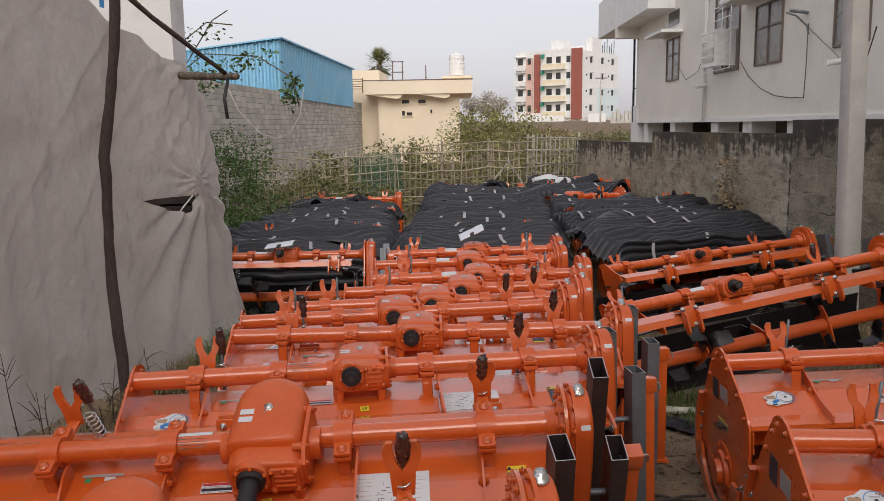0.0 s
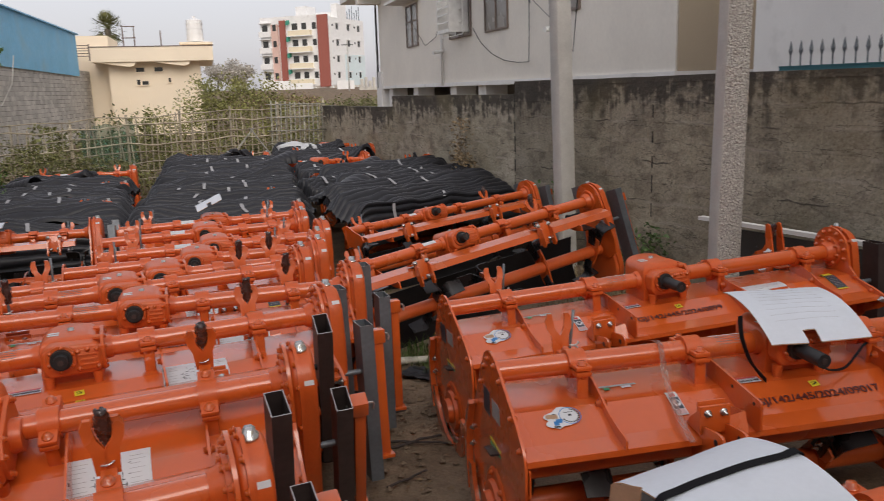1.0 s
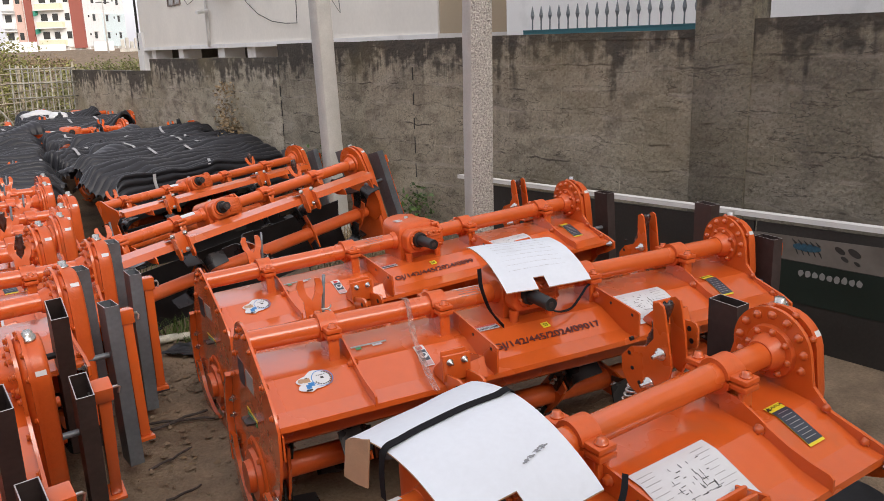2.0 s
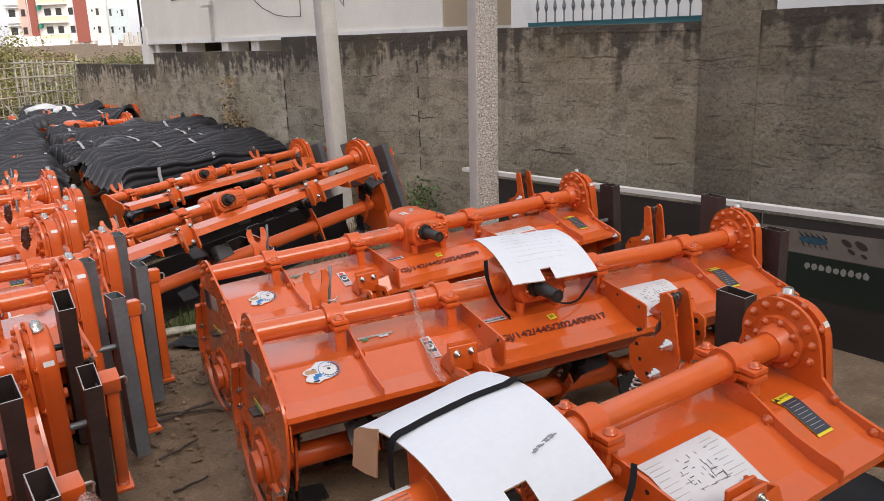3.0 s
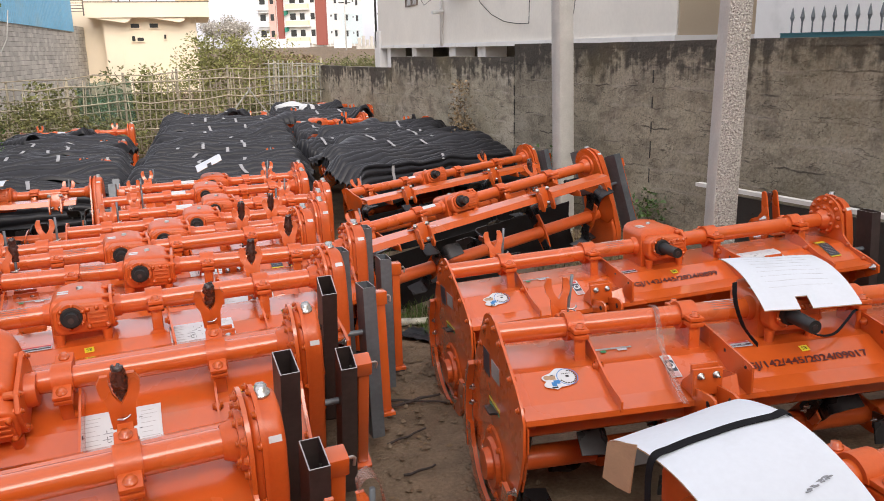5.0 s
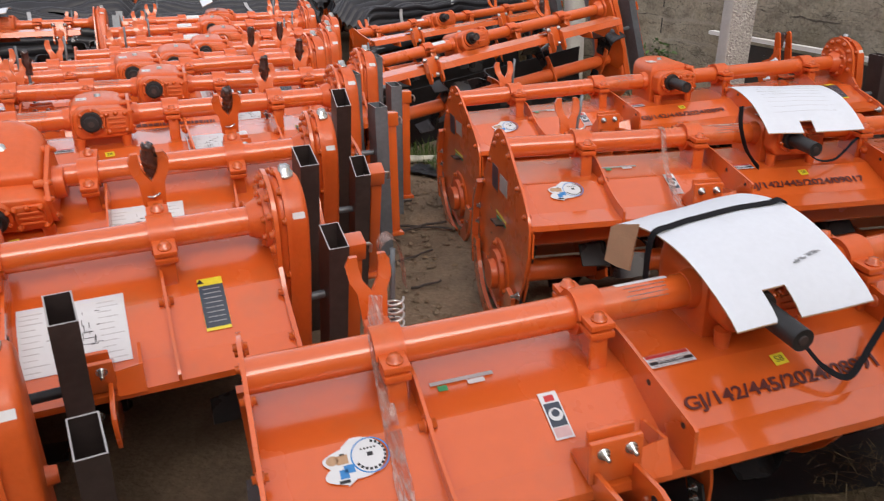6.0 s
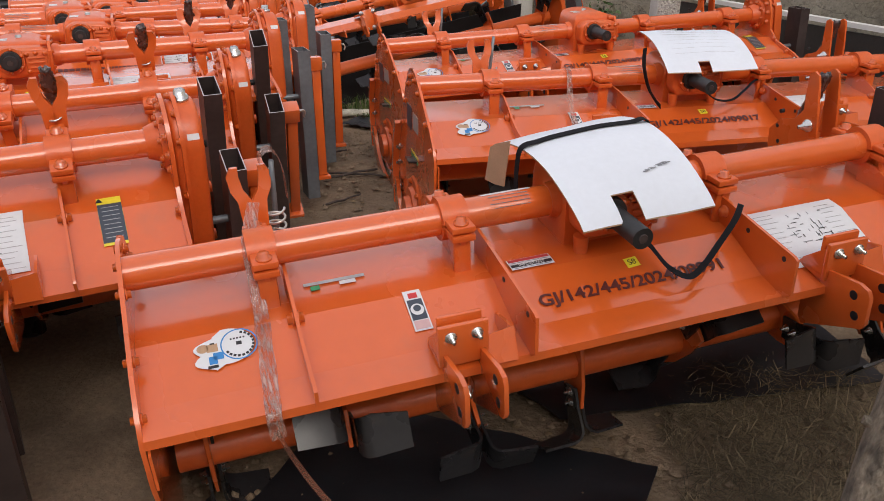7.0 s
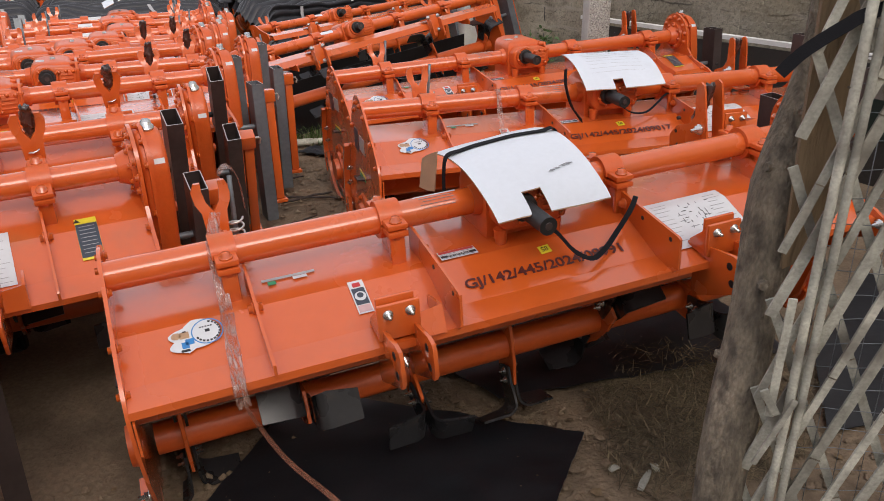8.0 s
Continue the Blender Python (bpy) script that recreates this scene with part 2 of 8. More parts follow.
# ---------------- mesh helpers ----------------
def wall_mat(name, top, tone=1.0):
    """Old plaster over block: brown-grey, blotched, cracked, with black rain streaks hanging from the coping."""
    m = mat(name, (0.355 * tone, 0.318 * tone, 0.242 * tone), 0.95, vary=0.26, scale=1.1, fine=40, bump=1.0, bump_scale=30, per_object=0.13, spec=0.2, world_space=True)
    nt = m.node_tree
    n, ln = nt.nodes, nt.links.new
    b = n["Principled BSDF"]
    was = b.inputs["Base Color"].links[0].from_socket
    geo = n.new("ShaderNodeNewGeometry")
    sep = n.new("ShaderNodeSeparateXYZ")
    ln(geo.outputs["Position"], sep.inputs[0])

    def noise_at(sx, sz, detail=5.0):
        mp = n.new("ShaderNodeMapping")
        mp.inputs["Scale"].default_value = (sx, sx, sz)
        ln(geo.outputs["Position"], mp.inputs["Vector"])
        t = n.new("ShaderNodeTexNoise")
        t.inputs["Scale"].default_value = 1.0
        t.inputs["Detail"].default_value = detail
        ln(mp.outputs[0], t.inputs["Vector"])
        return t.outputs[0]

    def calc(op, a, c):
        k = n.new("ShaderNodeMath")
        k.operation = op
        for i, v in enumerate((a, c)):
            if isinstance(v, (int, float)):
                k.inputs[i].default_value = v
            else:
                ln(v, k.inputs[i])
        return k.outputs[0]

    def fit(v, lo, hi, a, c):
        r = n.new("ShaderNodeMapRange")
        for key, w in (("From Min", lo), ("From Max", hi), ("To Min", a), ("To Max", c)):
            r.inputs[key].default_value = w
        ln(v, r.inputs["Value"])
        return r.outputs[0]

    def over(colour, fac, tint):
        mix = n.new("ShaderNodeMix")
        mix.data_type = "RGBA"
        ln(fac, mix.inputs[0])
        ln(colour, mix.inputs[6])
        mix.inputs[7].default_value = (*tint, 1)
        return mix.outputs[2]

    depth = calc("SUBTRACT", top, sep.outputs["Z"])
    # pale and dark blotches where plaster has worn
    colour = over(was, fit(noise_at(1.9, 3.0, 8.0), 0.50, 0.66, 0.0, 0.55), (0.43 * tone, 0.385 * tone, 0.315 * tone))
    colour = over(colour, fit(noise_at(4.5, 8.0, 10.0), 0.50, 0.66, 0.0, 0.6), (0.13, 0.113, 0.092))
    # coarse sandy grain
    colour = over(colour, fit(noise_at(44, 48, 8.0), 0.52, 0.64, 0.0, 0.38), (0.10 * tone, 0.088 * tone, 0.072 * tone))
    colour = over(colour, fit(noise_at(36, 40, 8.0), 0.56, 0.68, 0.0, 0.28), (0.50 * tone, 0.45 * tone, 0.38 * tone))
    # hairline cracks along the courses
    crack = calc("ABSOLUTE", calc("SUBTRACT", noise_at(1.2, 6.0, 6.0), 0.5), 0.0)
    colour = over(colour, fit(crack, 0.0, 0.006, 0.75, 0.0), (0.05, 0.043, 0.037))
    # worn course lines: short ragged runs along the bed joints
    bed = calc("ABSOLUTE", calc("SUBTRACT", calc("FRACT", calc("DIVIDE", calc("ADD", depth, fit(noise_at(2.6, 1.0, 4.0), 0.3, 0.7, -0.025, 0.025)), 0.19), 0.0), 0.27), 0.0)
    gap = calc("MULTIPLY", fit(bed, 0.02, 0.05, 0.85, 0.0), fit(noise_at(3.2, 4.0, 5.0), 0.50, 0.60, 0.0, 1.0))
    colour = over(colour, gap, (0.07, 0.06, 0.05))
    lip = calc("MULTIPLY", fit(bed, 0.03, 0.12, 0.5, 0.0), fit(noise_at(2.1, 7.0, 6.0), 0.50, 0.58, 0.0, 1.0))
    colour = over(colour, lip, (0.47 * tone, 0.42 * tone, 0.35 * tone))
    # rain streaks
    reach = calc("ADD", calc("ADD", fit(noise_at(1.7, 0.25, 3.0), 0.3, 0.7, 0.05, 0.30), fit(noise_at(11, 0.9, 6.0), 0.3, 0.7, -0.12, 0.22)), fit(noise_at(9, 12, 8.0), 0.3, 0.7, -0.16, 0.16))
    streak = fit(calc("SUBTRACT", reach, depth), -0.06, 0.12, 0.0, 0.84)
    colour = over(colour, streak, (0.042, 0.038, 0.034))
    colour = over(colour, fit(calc("SUBTRACT", calc("MULTIPLY", reach, 2.6), depth), 0.0, 0.5, 0.0, 0.22), (0.075, 0.068, 0.062))
    ln(colour, b.inputs["Base Color"])
    # yellowish damp patches
    colour = over(colour, fit(noise_at(0.9, 1.3, 6.0), 0.50, 0.66, 0.0, 0.45), (0.20 * tone, 0.165 * tone, 0.095 * tone))
    ln(colour, b.inputs["Base Color"])
    n["Bump"].inputs["Distance"].default_value = 0.012
    return m


def mesh_object(name, bm, material, parent=None, sharp=35.0):
    for f in bm.faces:
        f.smooth = True
    limit = radians(sharp)
    for e in bm.edges:
        e.smooth = not (len(e.link_faces) == 2 and e.calc_face_angle(0.0) > limit) and len(e.link_faces) == 2
    me = bpy.data.meshes.new(name)
    bm.to_mesh(me)
    bm.free()
    for one in material if isinstance(material, (list, tuple)) else [material]:
        me.materials.append(one)
    ob = new(name, me)
    ob.parent = parent
    return ob


def part(name, bm, material, parent, label=""):
    kind = "stuff" if name in ("print_mark", "print_line", "ruled_line", "smear", "wire_mesh") else ""
    return tagged(mesh_object(name, bm, material, parent), label, kind=kind)


def again(ob, m, parent=None):
    """Another object on the same mesh, as a part."""
    twin = new(ob.name.split(".")[0], ob.data)
    twin.parent = parent or ob.parent
    twin.matrix_basis = m
    return twin


def thing(name, label, category, group="", at=None, kind=""):
    ob = new(name)
    if at is not None:
        ob.matrix_basis = at
    return tagged(ob, label, category, group, kind)


def add_box(bm, x0, x1, y0, y1, z0, z1, bevel=0.0, m=None, mi=0):
    if not bevel:
        vs = [bm.verts.new(p if m is None else m @ Vector(p)) for p in ((x, y, z) for x in (x0, x1) for y in (y0, y1) for z in (z0, z1))]
        for q in ((0, 1, 3, 2), (4, 6, 7, 5), (0, 4, 5, 1), (2, 3, 7, 6), (0, 2, 6, 4), (1, 5, 7, 3)):
            f = bm.faces.new([vs[i] for i in q])
            f.normal_update()
            f.material_index = mi
        return
    r = bmesh.ops.create_cube(bm, size=1.0)
    vs = r["verts"]
    mm = Matrix.Translation(((x0 + x1) / 2, (y0 + y1) / 2, (z0 + z1) / 2)) @ Matrix.Diagonal((x1 - x0, y1 - y0, z1 - z0, 1))
    bmesh.ops.transform(bm, matrix=(m @ mm) if m is not None else mm, verts=vs)
    fs = {f for v in vs for f in v.link_faces}
    for f in fs:
        f.material_index = mi
    if bevel:
        es = list({e for v in vs for e in v.link_edges})
        bmesh.ops.bevel(bm, geom=es, offset=bevel, segments=2, affect="EDGES", profile=0.5)


def add_cyl(bm, a, b, r0, r1=None, seg=20, mi=0):
    a, b = Vector(a), Vector(b)
    d = b - a
    r = bmesh.ops.create_cone(bm, cap_ends=True, segments=seg, radius1=r0, radius2=r0 if r1 is None else r1, depth=d.length)
    q = d.to_track_quat("Z", "Y").to_matrix().to_4x4()
    bmesh.ops.transform(bm, matrix=Matrix.Translation((a + b) / 2) @ q, verts=r["verts"])
    for f in {f for v in r["verts"] for f in v.link_faces}:
        f.material_index = mi


def add_prism(bm, outline, axis, lo, hi, mi=0):
    """A plate: outline in the plane across axis (0: y z, 1: x z, 2: x y), from lo to hi along the axis."""
    def place(p, s):
        return {0: (s, p[0], p[1]), 1: (p[0], s, p[1]), 2: (p[0], p[1], s)}[axis]
    a = [bm.verts.new(place(p, lo)) for p in outline]
    b = [bm.verts.new(place(p, hi)) for p in outline]
    fs = [bm.faces.new(a), bm.faces.new(b)]
    k = len(a)
    fs += [bm.faces.new((a[i], a[(i + 1) % k], b[(i + 1) % k], b[i])) for i in range(k)]
    for f in fs:
        f.material_index = mi
    bmesh.ops.recalc_face_normals(bm, faces=fs)


def add_tube(bm, pts, radius, seg=8, mi=0, closed_ends=True):
    """A round bar along points; radius may be a list."""
    pts = [Vector(p) for p in pts]
    rs = radius if isinstance(radius, (list, tuple)) else [radius] * len(pts)
    rings = []
    side = None
    for i, p in enumerate(pts):
        d = (pts[min(i + 1, len(pts) - 1)] - pts[max(i - 1, 0)]).normalized()
        ref = side if side is not None else (Vector((0, 0, 1)) if abs(d.z) < 0.9 else Vector((1, 0, 0)))
        u = d.cross(ref).normalized() if side is None else (ref - d * ref.dot(d)).normalized()
        side = u
        w = d.cross(u)
        rings.append([bm.verts.new(p + (u * math.cos(2 * math.pi * k / seg) + w * math.sin(2 * math.pi * k / seg)) * rs[i]) for k in range(seg)])
    fs = []
    for r0, r1 in zip(rings, rings[1:]):
        fs += [bm.faces.new((r0[k], r0[(k + 1) % seg], r1[(k + 1) % seg], r1[k])) for k in range(seg)]
    if closed_ends:
        fs += [bm.faces.new(rings[0][::-1]), bm.faces.new(rings[-1])]
    for f in fs:
        f.material_index = mi


def add_strip(bm, a, b, thick):
    """A band between two rows of points, with thickness along its own normals."""
    a, b = [Vector(p) for p in a], [Vector(p) for p in b]
    va, vb = [bm.verts.new(p) for p in a], [bm.verts.new(p) for p in b]
    ns = []
    for i in range(len(a)):
        t = a[min(i + 1, len(a) - 1)] - a[max(i - 1, 0)]
        ns.append(t.cross(b[i] - a[i]).normalized() * thick)
    wa, wb = [bm.verts.new(p - n) for p, n in zip(a, ns)], [bm.verts.new(p - n) for p, n in zip(b, ns)]
    k = len(a)
    for i in range(k - 1):
        bm.faces.new((va[i], va[i + 1], vb[i + 1], vb[i]))
        bm.faces.new((wa[i], wb[i], wb[i + 1], wa[i + 1]))
        bm.faces.new((va[i], wa[i], wa[i + 1], va[i + 1]))
        bm.faces.new((vb[i], vb[i + 1], wb[i + 1], wb[i]))
    bm.faces.new((va[0], vb[0], wb[0], wa[0]))
    bm.faces.new((va[-1], wa[-1], wb[-1], vb[-1]))
    bmesh.ops.recalc_face_normals(bm, faces=bm.faces[:])


def bm_new():
    return bmesh.new()


def text_mesh(name, words, size, material, parent, m, thick=0.0006, squeeze=1.0, bold=0.0):
    cu = bpy.data.curves.new(name, "FONT")
    cu.body, cu.size, cu.align_x, cu.align_y, cu.extrude = words, size, "CENTER", "CENTER", thick
    cu.offset = bold
    tmp = bpy.data.objects.new(name, cu)
    scene.collection.objects.link(tmp)
    bpy.context.view_layer.update()
    me = bpy.data.meshes.new_from_object(tmp.evaluated_get(bpy.context.evaluated_depsgraph_get()))
    bpy.data.objects.remove(tmp)
    bpy.data.curves.remove(cu)
    me.transform(Matrix.Diagonal((squeeze, 1, 1, 1)))
    me.materials.clear()
    me.materials.append(material)
    ob = new(name, me)
    ob.parent = parent
    ob.matrix_basis = m
    return ob


def ground_z(x, y):
    s = min(max((y - 4.0) / 5.0, 0.0), 1.0)
    return -0.2 * s


# ---------------- the rotary tiller ----------------
TY, TZ, TR = -0.085, 0.812, 0.041     # the main tube's axis and radius
RY, RZ = -0.08, 0.268                  # the rotor's axis
DECK = [(0.24, 0.56), (0.20, 0.630), (0.13, 0.685), (0.03, 0.712), (-0.06, 0.713), (-0.228, 0.702), (-0.375, 0.641), (-0.457, 0.626)]


def deck_z(y):
    for (y0, z0), (y1, z1) in zip(DECK, DECK[1:]):
        if y1 <= y <= y0:
            return z1 + (z0 - z1) * (y - y1) / (y0 - y1)
    return DECK[-1][1]


def deck_pose(x, y, spin=0.0, lift=0.002):
    """A pose lying flat on the deck, its y up the slope."""
    slope = math.degrees(math.atan2(deck_z(y + 0.02) - deck_z(y - 0.02), 0.04))
    return pose(x, y, deck_z(y) + 0.003 + lift, slope, 0, 0) @ pose(0, 0, 0, 0, 0, spin)


def plate(w, h, material, parent, m, name="label_sheet", r=0.0, label=""):
    bm = bm_new()
    if r:
        pts = [(r * math.cos(2 * math.pi * k / 28), r * math.sin(2 * math.pi * k / 28)) for k in range(28)]
    else:
        pts = [(-w / 2, -h / 2), (w / 2, -h / 2), (w / 2, h / 2), (-w / 2, h / 2)]
    add_prism(bm, pts, 2, -0.0004, 0.0004)
    ob = part(name, bm, material, parent, label)
    ob.matrix_basis = m
    return ob


def curved_sheet(w, y0, y1, material, parent, x, lift=0.0045, name="label_sheet", label=""):
    """A sheet that follows the deck's bend from y0 back to y1."""
    bm = bm_new()
    n = 8
    ys = [y0 + (y1 - y0) * i / n for i in range(n + 1)]
    add_strip(bm, [(x + w / 2, y, deck_z(y) + lift) for y in ys], [(x - w / 2, y, deck_z(y) + lift) for y in ys], 0.0006)
    return part(name, bm, material, parent, label)


def bolt_mesh(bm, p, axis, r=0.012, h=0.012, stud=0.0):
    """A hexagon head on a round washer, in one closed skin, with an optional threaded end."""
    m = Matrix.Translation(p) @ Vector(axis).to_track_quat("Z", "Y").to_matrix().to_4x4()
    n = 12
    rows = [(1.45, 0.0, False), (1.45, h * 0.3, False), (1.0, h * 0.3, True), (1.0, h, True)]
    if stud:
        rows += [(0.5, h, False), (0.5, stud, False)]
    rings = []
    for scale, z, hexed in rows:
        ring = []
        for k in range(n):
            a = 2 * math.pi * k / n
            q = r * scale * (math.cos(math.pi / 6) if hexed and k % 2 else 1.0)
            ring.append(bm.verts.new(m @ Vector((q * math.cos(a), q * math.sin(a), z))))
        rings.append(ring)
    for r0, r1 in zip(rings, rings[1:]):
        for k in range(n):
            bm.faces.new((r0[k], r0[(k + 1) % n], r1[(k + 1) % n], r1[k]))
    bm.faces.new(rings[0][::-1])
    bm.faces.new(rings[-1])


BOLT = {}
PLAIN = {"on": False}      # tillers far from the walk carry no small bolts and labels


def bolt(parent, p, axis, kind="orange", r=0.012):
    if PLAIN["on"]:
        return None
    key = (kind, round(r, 4))
    if key not in BOLT:
        bm = bm_new()
        bolt_mesh(bm, (0, 0, 0), (0, 0, 1), r, r * 1.25, r * 2.6 if kind == "zinc" else 0.0)
        first = mesh_object("bolt", bm, ORANGE if kind == "orange" else ZINC)
        BOLT[key] = first.data
        bpy.data.objects.remove(first)
    ob = new("bolt", BOLT[key])
    ob.parent = parent
    ob.matrix_basis = Matrix.Translation(p) @ Vector(axis).to_track_quat("Z", "Y").to_matrix().to_4x4()
    return ob


def build_clamp(parent, x):
    """A two-part clamp round the tube, with ears, bolts and a stem down to the deck."""
    bm = bm_new()
    seg = 14
    for lo, hi in ((0.0, math.pi), (math.pi, 2 * math.pi)):
        gap = 0.10
        ang = [lo + gap + (hi - lo - 2 * gap) * k / seg for k in range(seg + 1)]
        ring = [(TY + (TR + 0.014) * math.cos(a), TZ + (TR + 0.014) * math.sin(a)) for a in ang]
        ring += [(TY + (TR - 0.001) * math.cos(a), TZ + (TR - 0.001) * math.sin(a)) for a in reversed(ang)]
        add_prism(bm, ring, 0, x - 0.034, x + 0.034)
    for s in (-1, 1):
        ya, yb = TY + s * (TR + 0.006), TY + s * (TR + 0.068)
        add_box(bm, x - 0.03, x + 0.03, min(ya, yb), max(ya, yb), TZ + 0.003, TZ + 0.020, 0.004)
        add_box(bm, x - 0.03, x + 0.03, min(ya, yb), max(ya, yb), TZ - 0.020, TZ - 0.002, 0.004)
    clamp = part("tube_clamp", bm, CAST, parent)
    bolt(clamp, (x, TY - TR - 0.044, TZ + 0.020), (0, 0, 1), "orange", 0.013)
    bolt(clamp, (x, TY + TR + 0.044, TZ + 0.020), (0, 0, 1), "orange", 0.013)
    bm = bm_new()
    add_prism(bm, [(TY - 0.10, TZ - 0.020), (TY - 0.088, TZ - 0.05), (TY - 0.060, TZ - 0.085), (TY - 0.060, 0.700), (TY + 0.05, 0.700), (TY + 0.05, TZ - 0.05), (TY + 0.08, TZ - 0.020)], 0, x - 0.007, x + 0.007)
    add_box(bm, x - 0.022, x + 0.022, TY - 0.094, TY - 0.076, TZ - 0.125, TZ - 0.020, 0.006)
    part("clamp_stem", bm, ORANGE, parent)
    return clamp


def build_rib(parent, x, tall=False):
    if tall:
        top = [(-0.10, 0.785), (-0.19, 0.778), (-0.472, 0.742), (-0.482, 0.736), (-0.482, 0.640), (-0.458, 0.622)]
    else:
        top = [(-0.10, 0.775), (-0.16, 0.770), (-0.22, 0.744), (-0.27, 0.718), (-0.33, 0.694), (-0.40, 0.676), (-0.452, 0.668), (-0.464, 0.658), (-0.464, 0.620)]
    low = [(y, deck_z(y) - 0.004) for y in (-0.455, -0.375, -0.228, -0.10)]
    bm = bm_new()
    add_prism(bm, top + low, 0, x - 0.004, x + 0.004)
    rib = part("gusset_plate" if tall else "deck_rib", bm, ORANGE, parent)
    if tall:
        s = -1 if x < 0 else 1
        for y, z in ((-0.30, 0.735), (-0.44, 0.722)):
            bm = bm_new()
            add_cyl(bm, (x - 0.0055, y, z), (x + 0.0055, y, z), 0.007, seg=10)
            # solid black disc; the dark inside the hole is painted
            part("bolt_hole", bm, INK, rib)
        bolt(rib, (x - s * 0.004, -0.20, 0.745), (-s, 0, 0), "orange", 0.012)
    else:
        bolt(rib, (x + 0.004, -0.24, 0.705), (1, 0, 0), "orange", 0.012)
        bolt(rib, (x - 0.004, -0.24, 0.705), (-1, 0, 0), "orange", 0.012)
    return rib


def build_gearbox(parent, shaft=0.145, low=False, covered=False):
    """The centre gear case: a bell-shaped housing, a ribbed front box beside the input shaft and a bolted end flange."""
    top = 0.872 if covered else (0.884 if low else 0.905)
    # front box, lower than the bell, its shaft near one end
    bm = bm_new()
    face = [(-0.072, 0.775), (-0.048, 0.745), (0.128, 0.745), (0.150, 0.768), (0.150, 0.845), (0.128, 0.868), (-0.040, 0.874), (-0.072, 0.850)]
    add_prism(bm, face, 1, -0.212, -0.02)
    bmesh.ops.bevel(bm, geom=[e for e in bm.edges if e.calc_face_angle(0) > 0.3], offset=0.013, segments=3, affect="EDGES", profile=0.5)
    body = part("gearbox", bm, CAST, parent, "cast orange gearbox")
    # bell: round at the back, flat towards the front, with a soft upper edge
    plan = [(-0.082, -0.150), (0.138, -0.150), (0.146, -0.130), (0.148, 0.030)] + [(0.032 + 0.116 * math.cos(a), 0.030 + 0.108 * math.sin(a)) for a in [math.pi * k / 16 for k in range(1, 16)]] + [(-0.084, 0.030), (-0.086, -0.130)]
    bm = bm_new()
    rings = []
    for z, shrink in ((0.705, 0.0), (top - 0.045, 0.002), (top - 0.022, 0.008), (top - 0.008, 0.020), (top, 0.042)):
        rings.append([bm.verts.new((0.032 + (x - 0.032) * (1 - shrink / 0.11), -0.01 + (y + 0.01) * (1 - shrink / 0.16), z + 0.006 * (y > 0.06) * (z > top - 0.03))) for x, y in plan])
    for r0, r1 in zip(rings, rings[1:]):
        for k in range(len(plan)):
            bm.faces.new((r0[k], r0[(k + 1) % len(plan)], r1[(k + 1) % len(plan)], r1[k]))
    bm.faces.new(rings[-1])
    bmesh.ops.recalc_face_normals(bm, faces=bm.faces[:])
    part("gearbox_housing", bm, CAST, body, "rounded orange bell casting")
    # shaft boss and cover plate with cast ribs
    bm = bm_new()
    add_cyl(bm, (0, -0.205, 0.822), (0, -0.226, 0.822), 0.058, 0.054, seg=28)
    part("shaft_boss", bm, CAST, body)
    bm = bm_new()
    add_box(bm, 0.056, 0.138, -0.222, -0.208, 0.766, 0.852, 0.006)
    part("cover_plate", bm, CAST, body)
    for k in range(3):
        bm = bm_new()
        add_box(bm, 0.066, 0.130, -0.2275, -0.2215, 0.785 + 0.020 * k, 0.793 + 0.020 * k, 0.002)
        part("cast_rib", bm, CAST, body)
    for x, z in ((0.062, 0.774), (0.062, 0.845), (0.132, 0.774), (0.132, 0.845), (0.097, 0.849)):
        bolt(body, (x, -0.222, z), (0, -1, 0), "orange", 0.007)
    for k in range(6):
        a = 2 * math.pi * k / 6 + 0.4
        bolt(body, (0.047 * math.cos(a), -0.226, 0.822 + 0.047 * math.sin(a)), (0, -1, 0), "orange", 0.006)
    # end flange across the tube, with bolts round its rim
    bm = bm_new()
    rim = [(-0.205, 0.775), (-0.185, 0.748), (0.010, 0.748), (0.030, 0.775), (0.030, 0.860), (0.005, 0.886), (-0.165, 0.886), (-0.205, 0.850)]
    add_prism(bm, rim, 0, 0.146, 0.160)
    bmesh.ops.bevel(bm, geom=[e for e in bm.edges if e.calc_face_angle(0) > 1.0], offset=0.003, segments=2, affect="EDGES", profile=0.5)
    flange = part("end_flange", bm, CAST, body)
    for y, z in rim:
        bolt(flange, (0.160, -0.0875 + (y + 0.0875) * 0.90, 0.817 + (z - 0.817) * 0.86), (1, 0, 0), "orange", 0.007)
        bm = bm_new()
        yb, zb = -0.0875 + (y + 0.0875) * 0.90, 0.817 + (z - 0.817) * 0.86
        add_cyl(bm, (0.120, yb, zb), (0.146, yb, zb), 0.011, 0.012, seg=10)
        part("bolt_boss", bm, CAST, body)
    bm = bm_new()
    add_cyl(bm, (0.160, TY, TZ), (0.190, TY, TZ), 0.050, 0.046, seg=24)
    part("tube_socket", bm, CAST, body)
    bm = bm_new()
    add_cyl(bm, (-0.080, TY, TZ), (-0.108, TY, TZ), 0.050, 0.045, seg=24)
    part("tube_socket", bm, CAST, body)
    bm = bm_new()
    bolt_mesh(bm, (0.035, -0.02, top - 0.003), (0, 0, 1), 0.013, 0.016)
    part("filler_plug", bm, ZINC, body, "zinc filler plug")
    if not PLAIN["on"]:
        for k in range(2):
            plate(0.042, 0.022, PAPER, body, pose(-0.030, -0.03 - 0.032 * k, top + 0.0012))
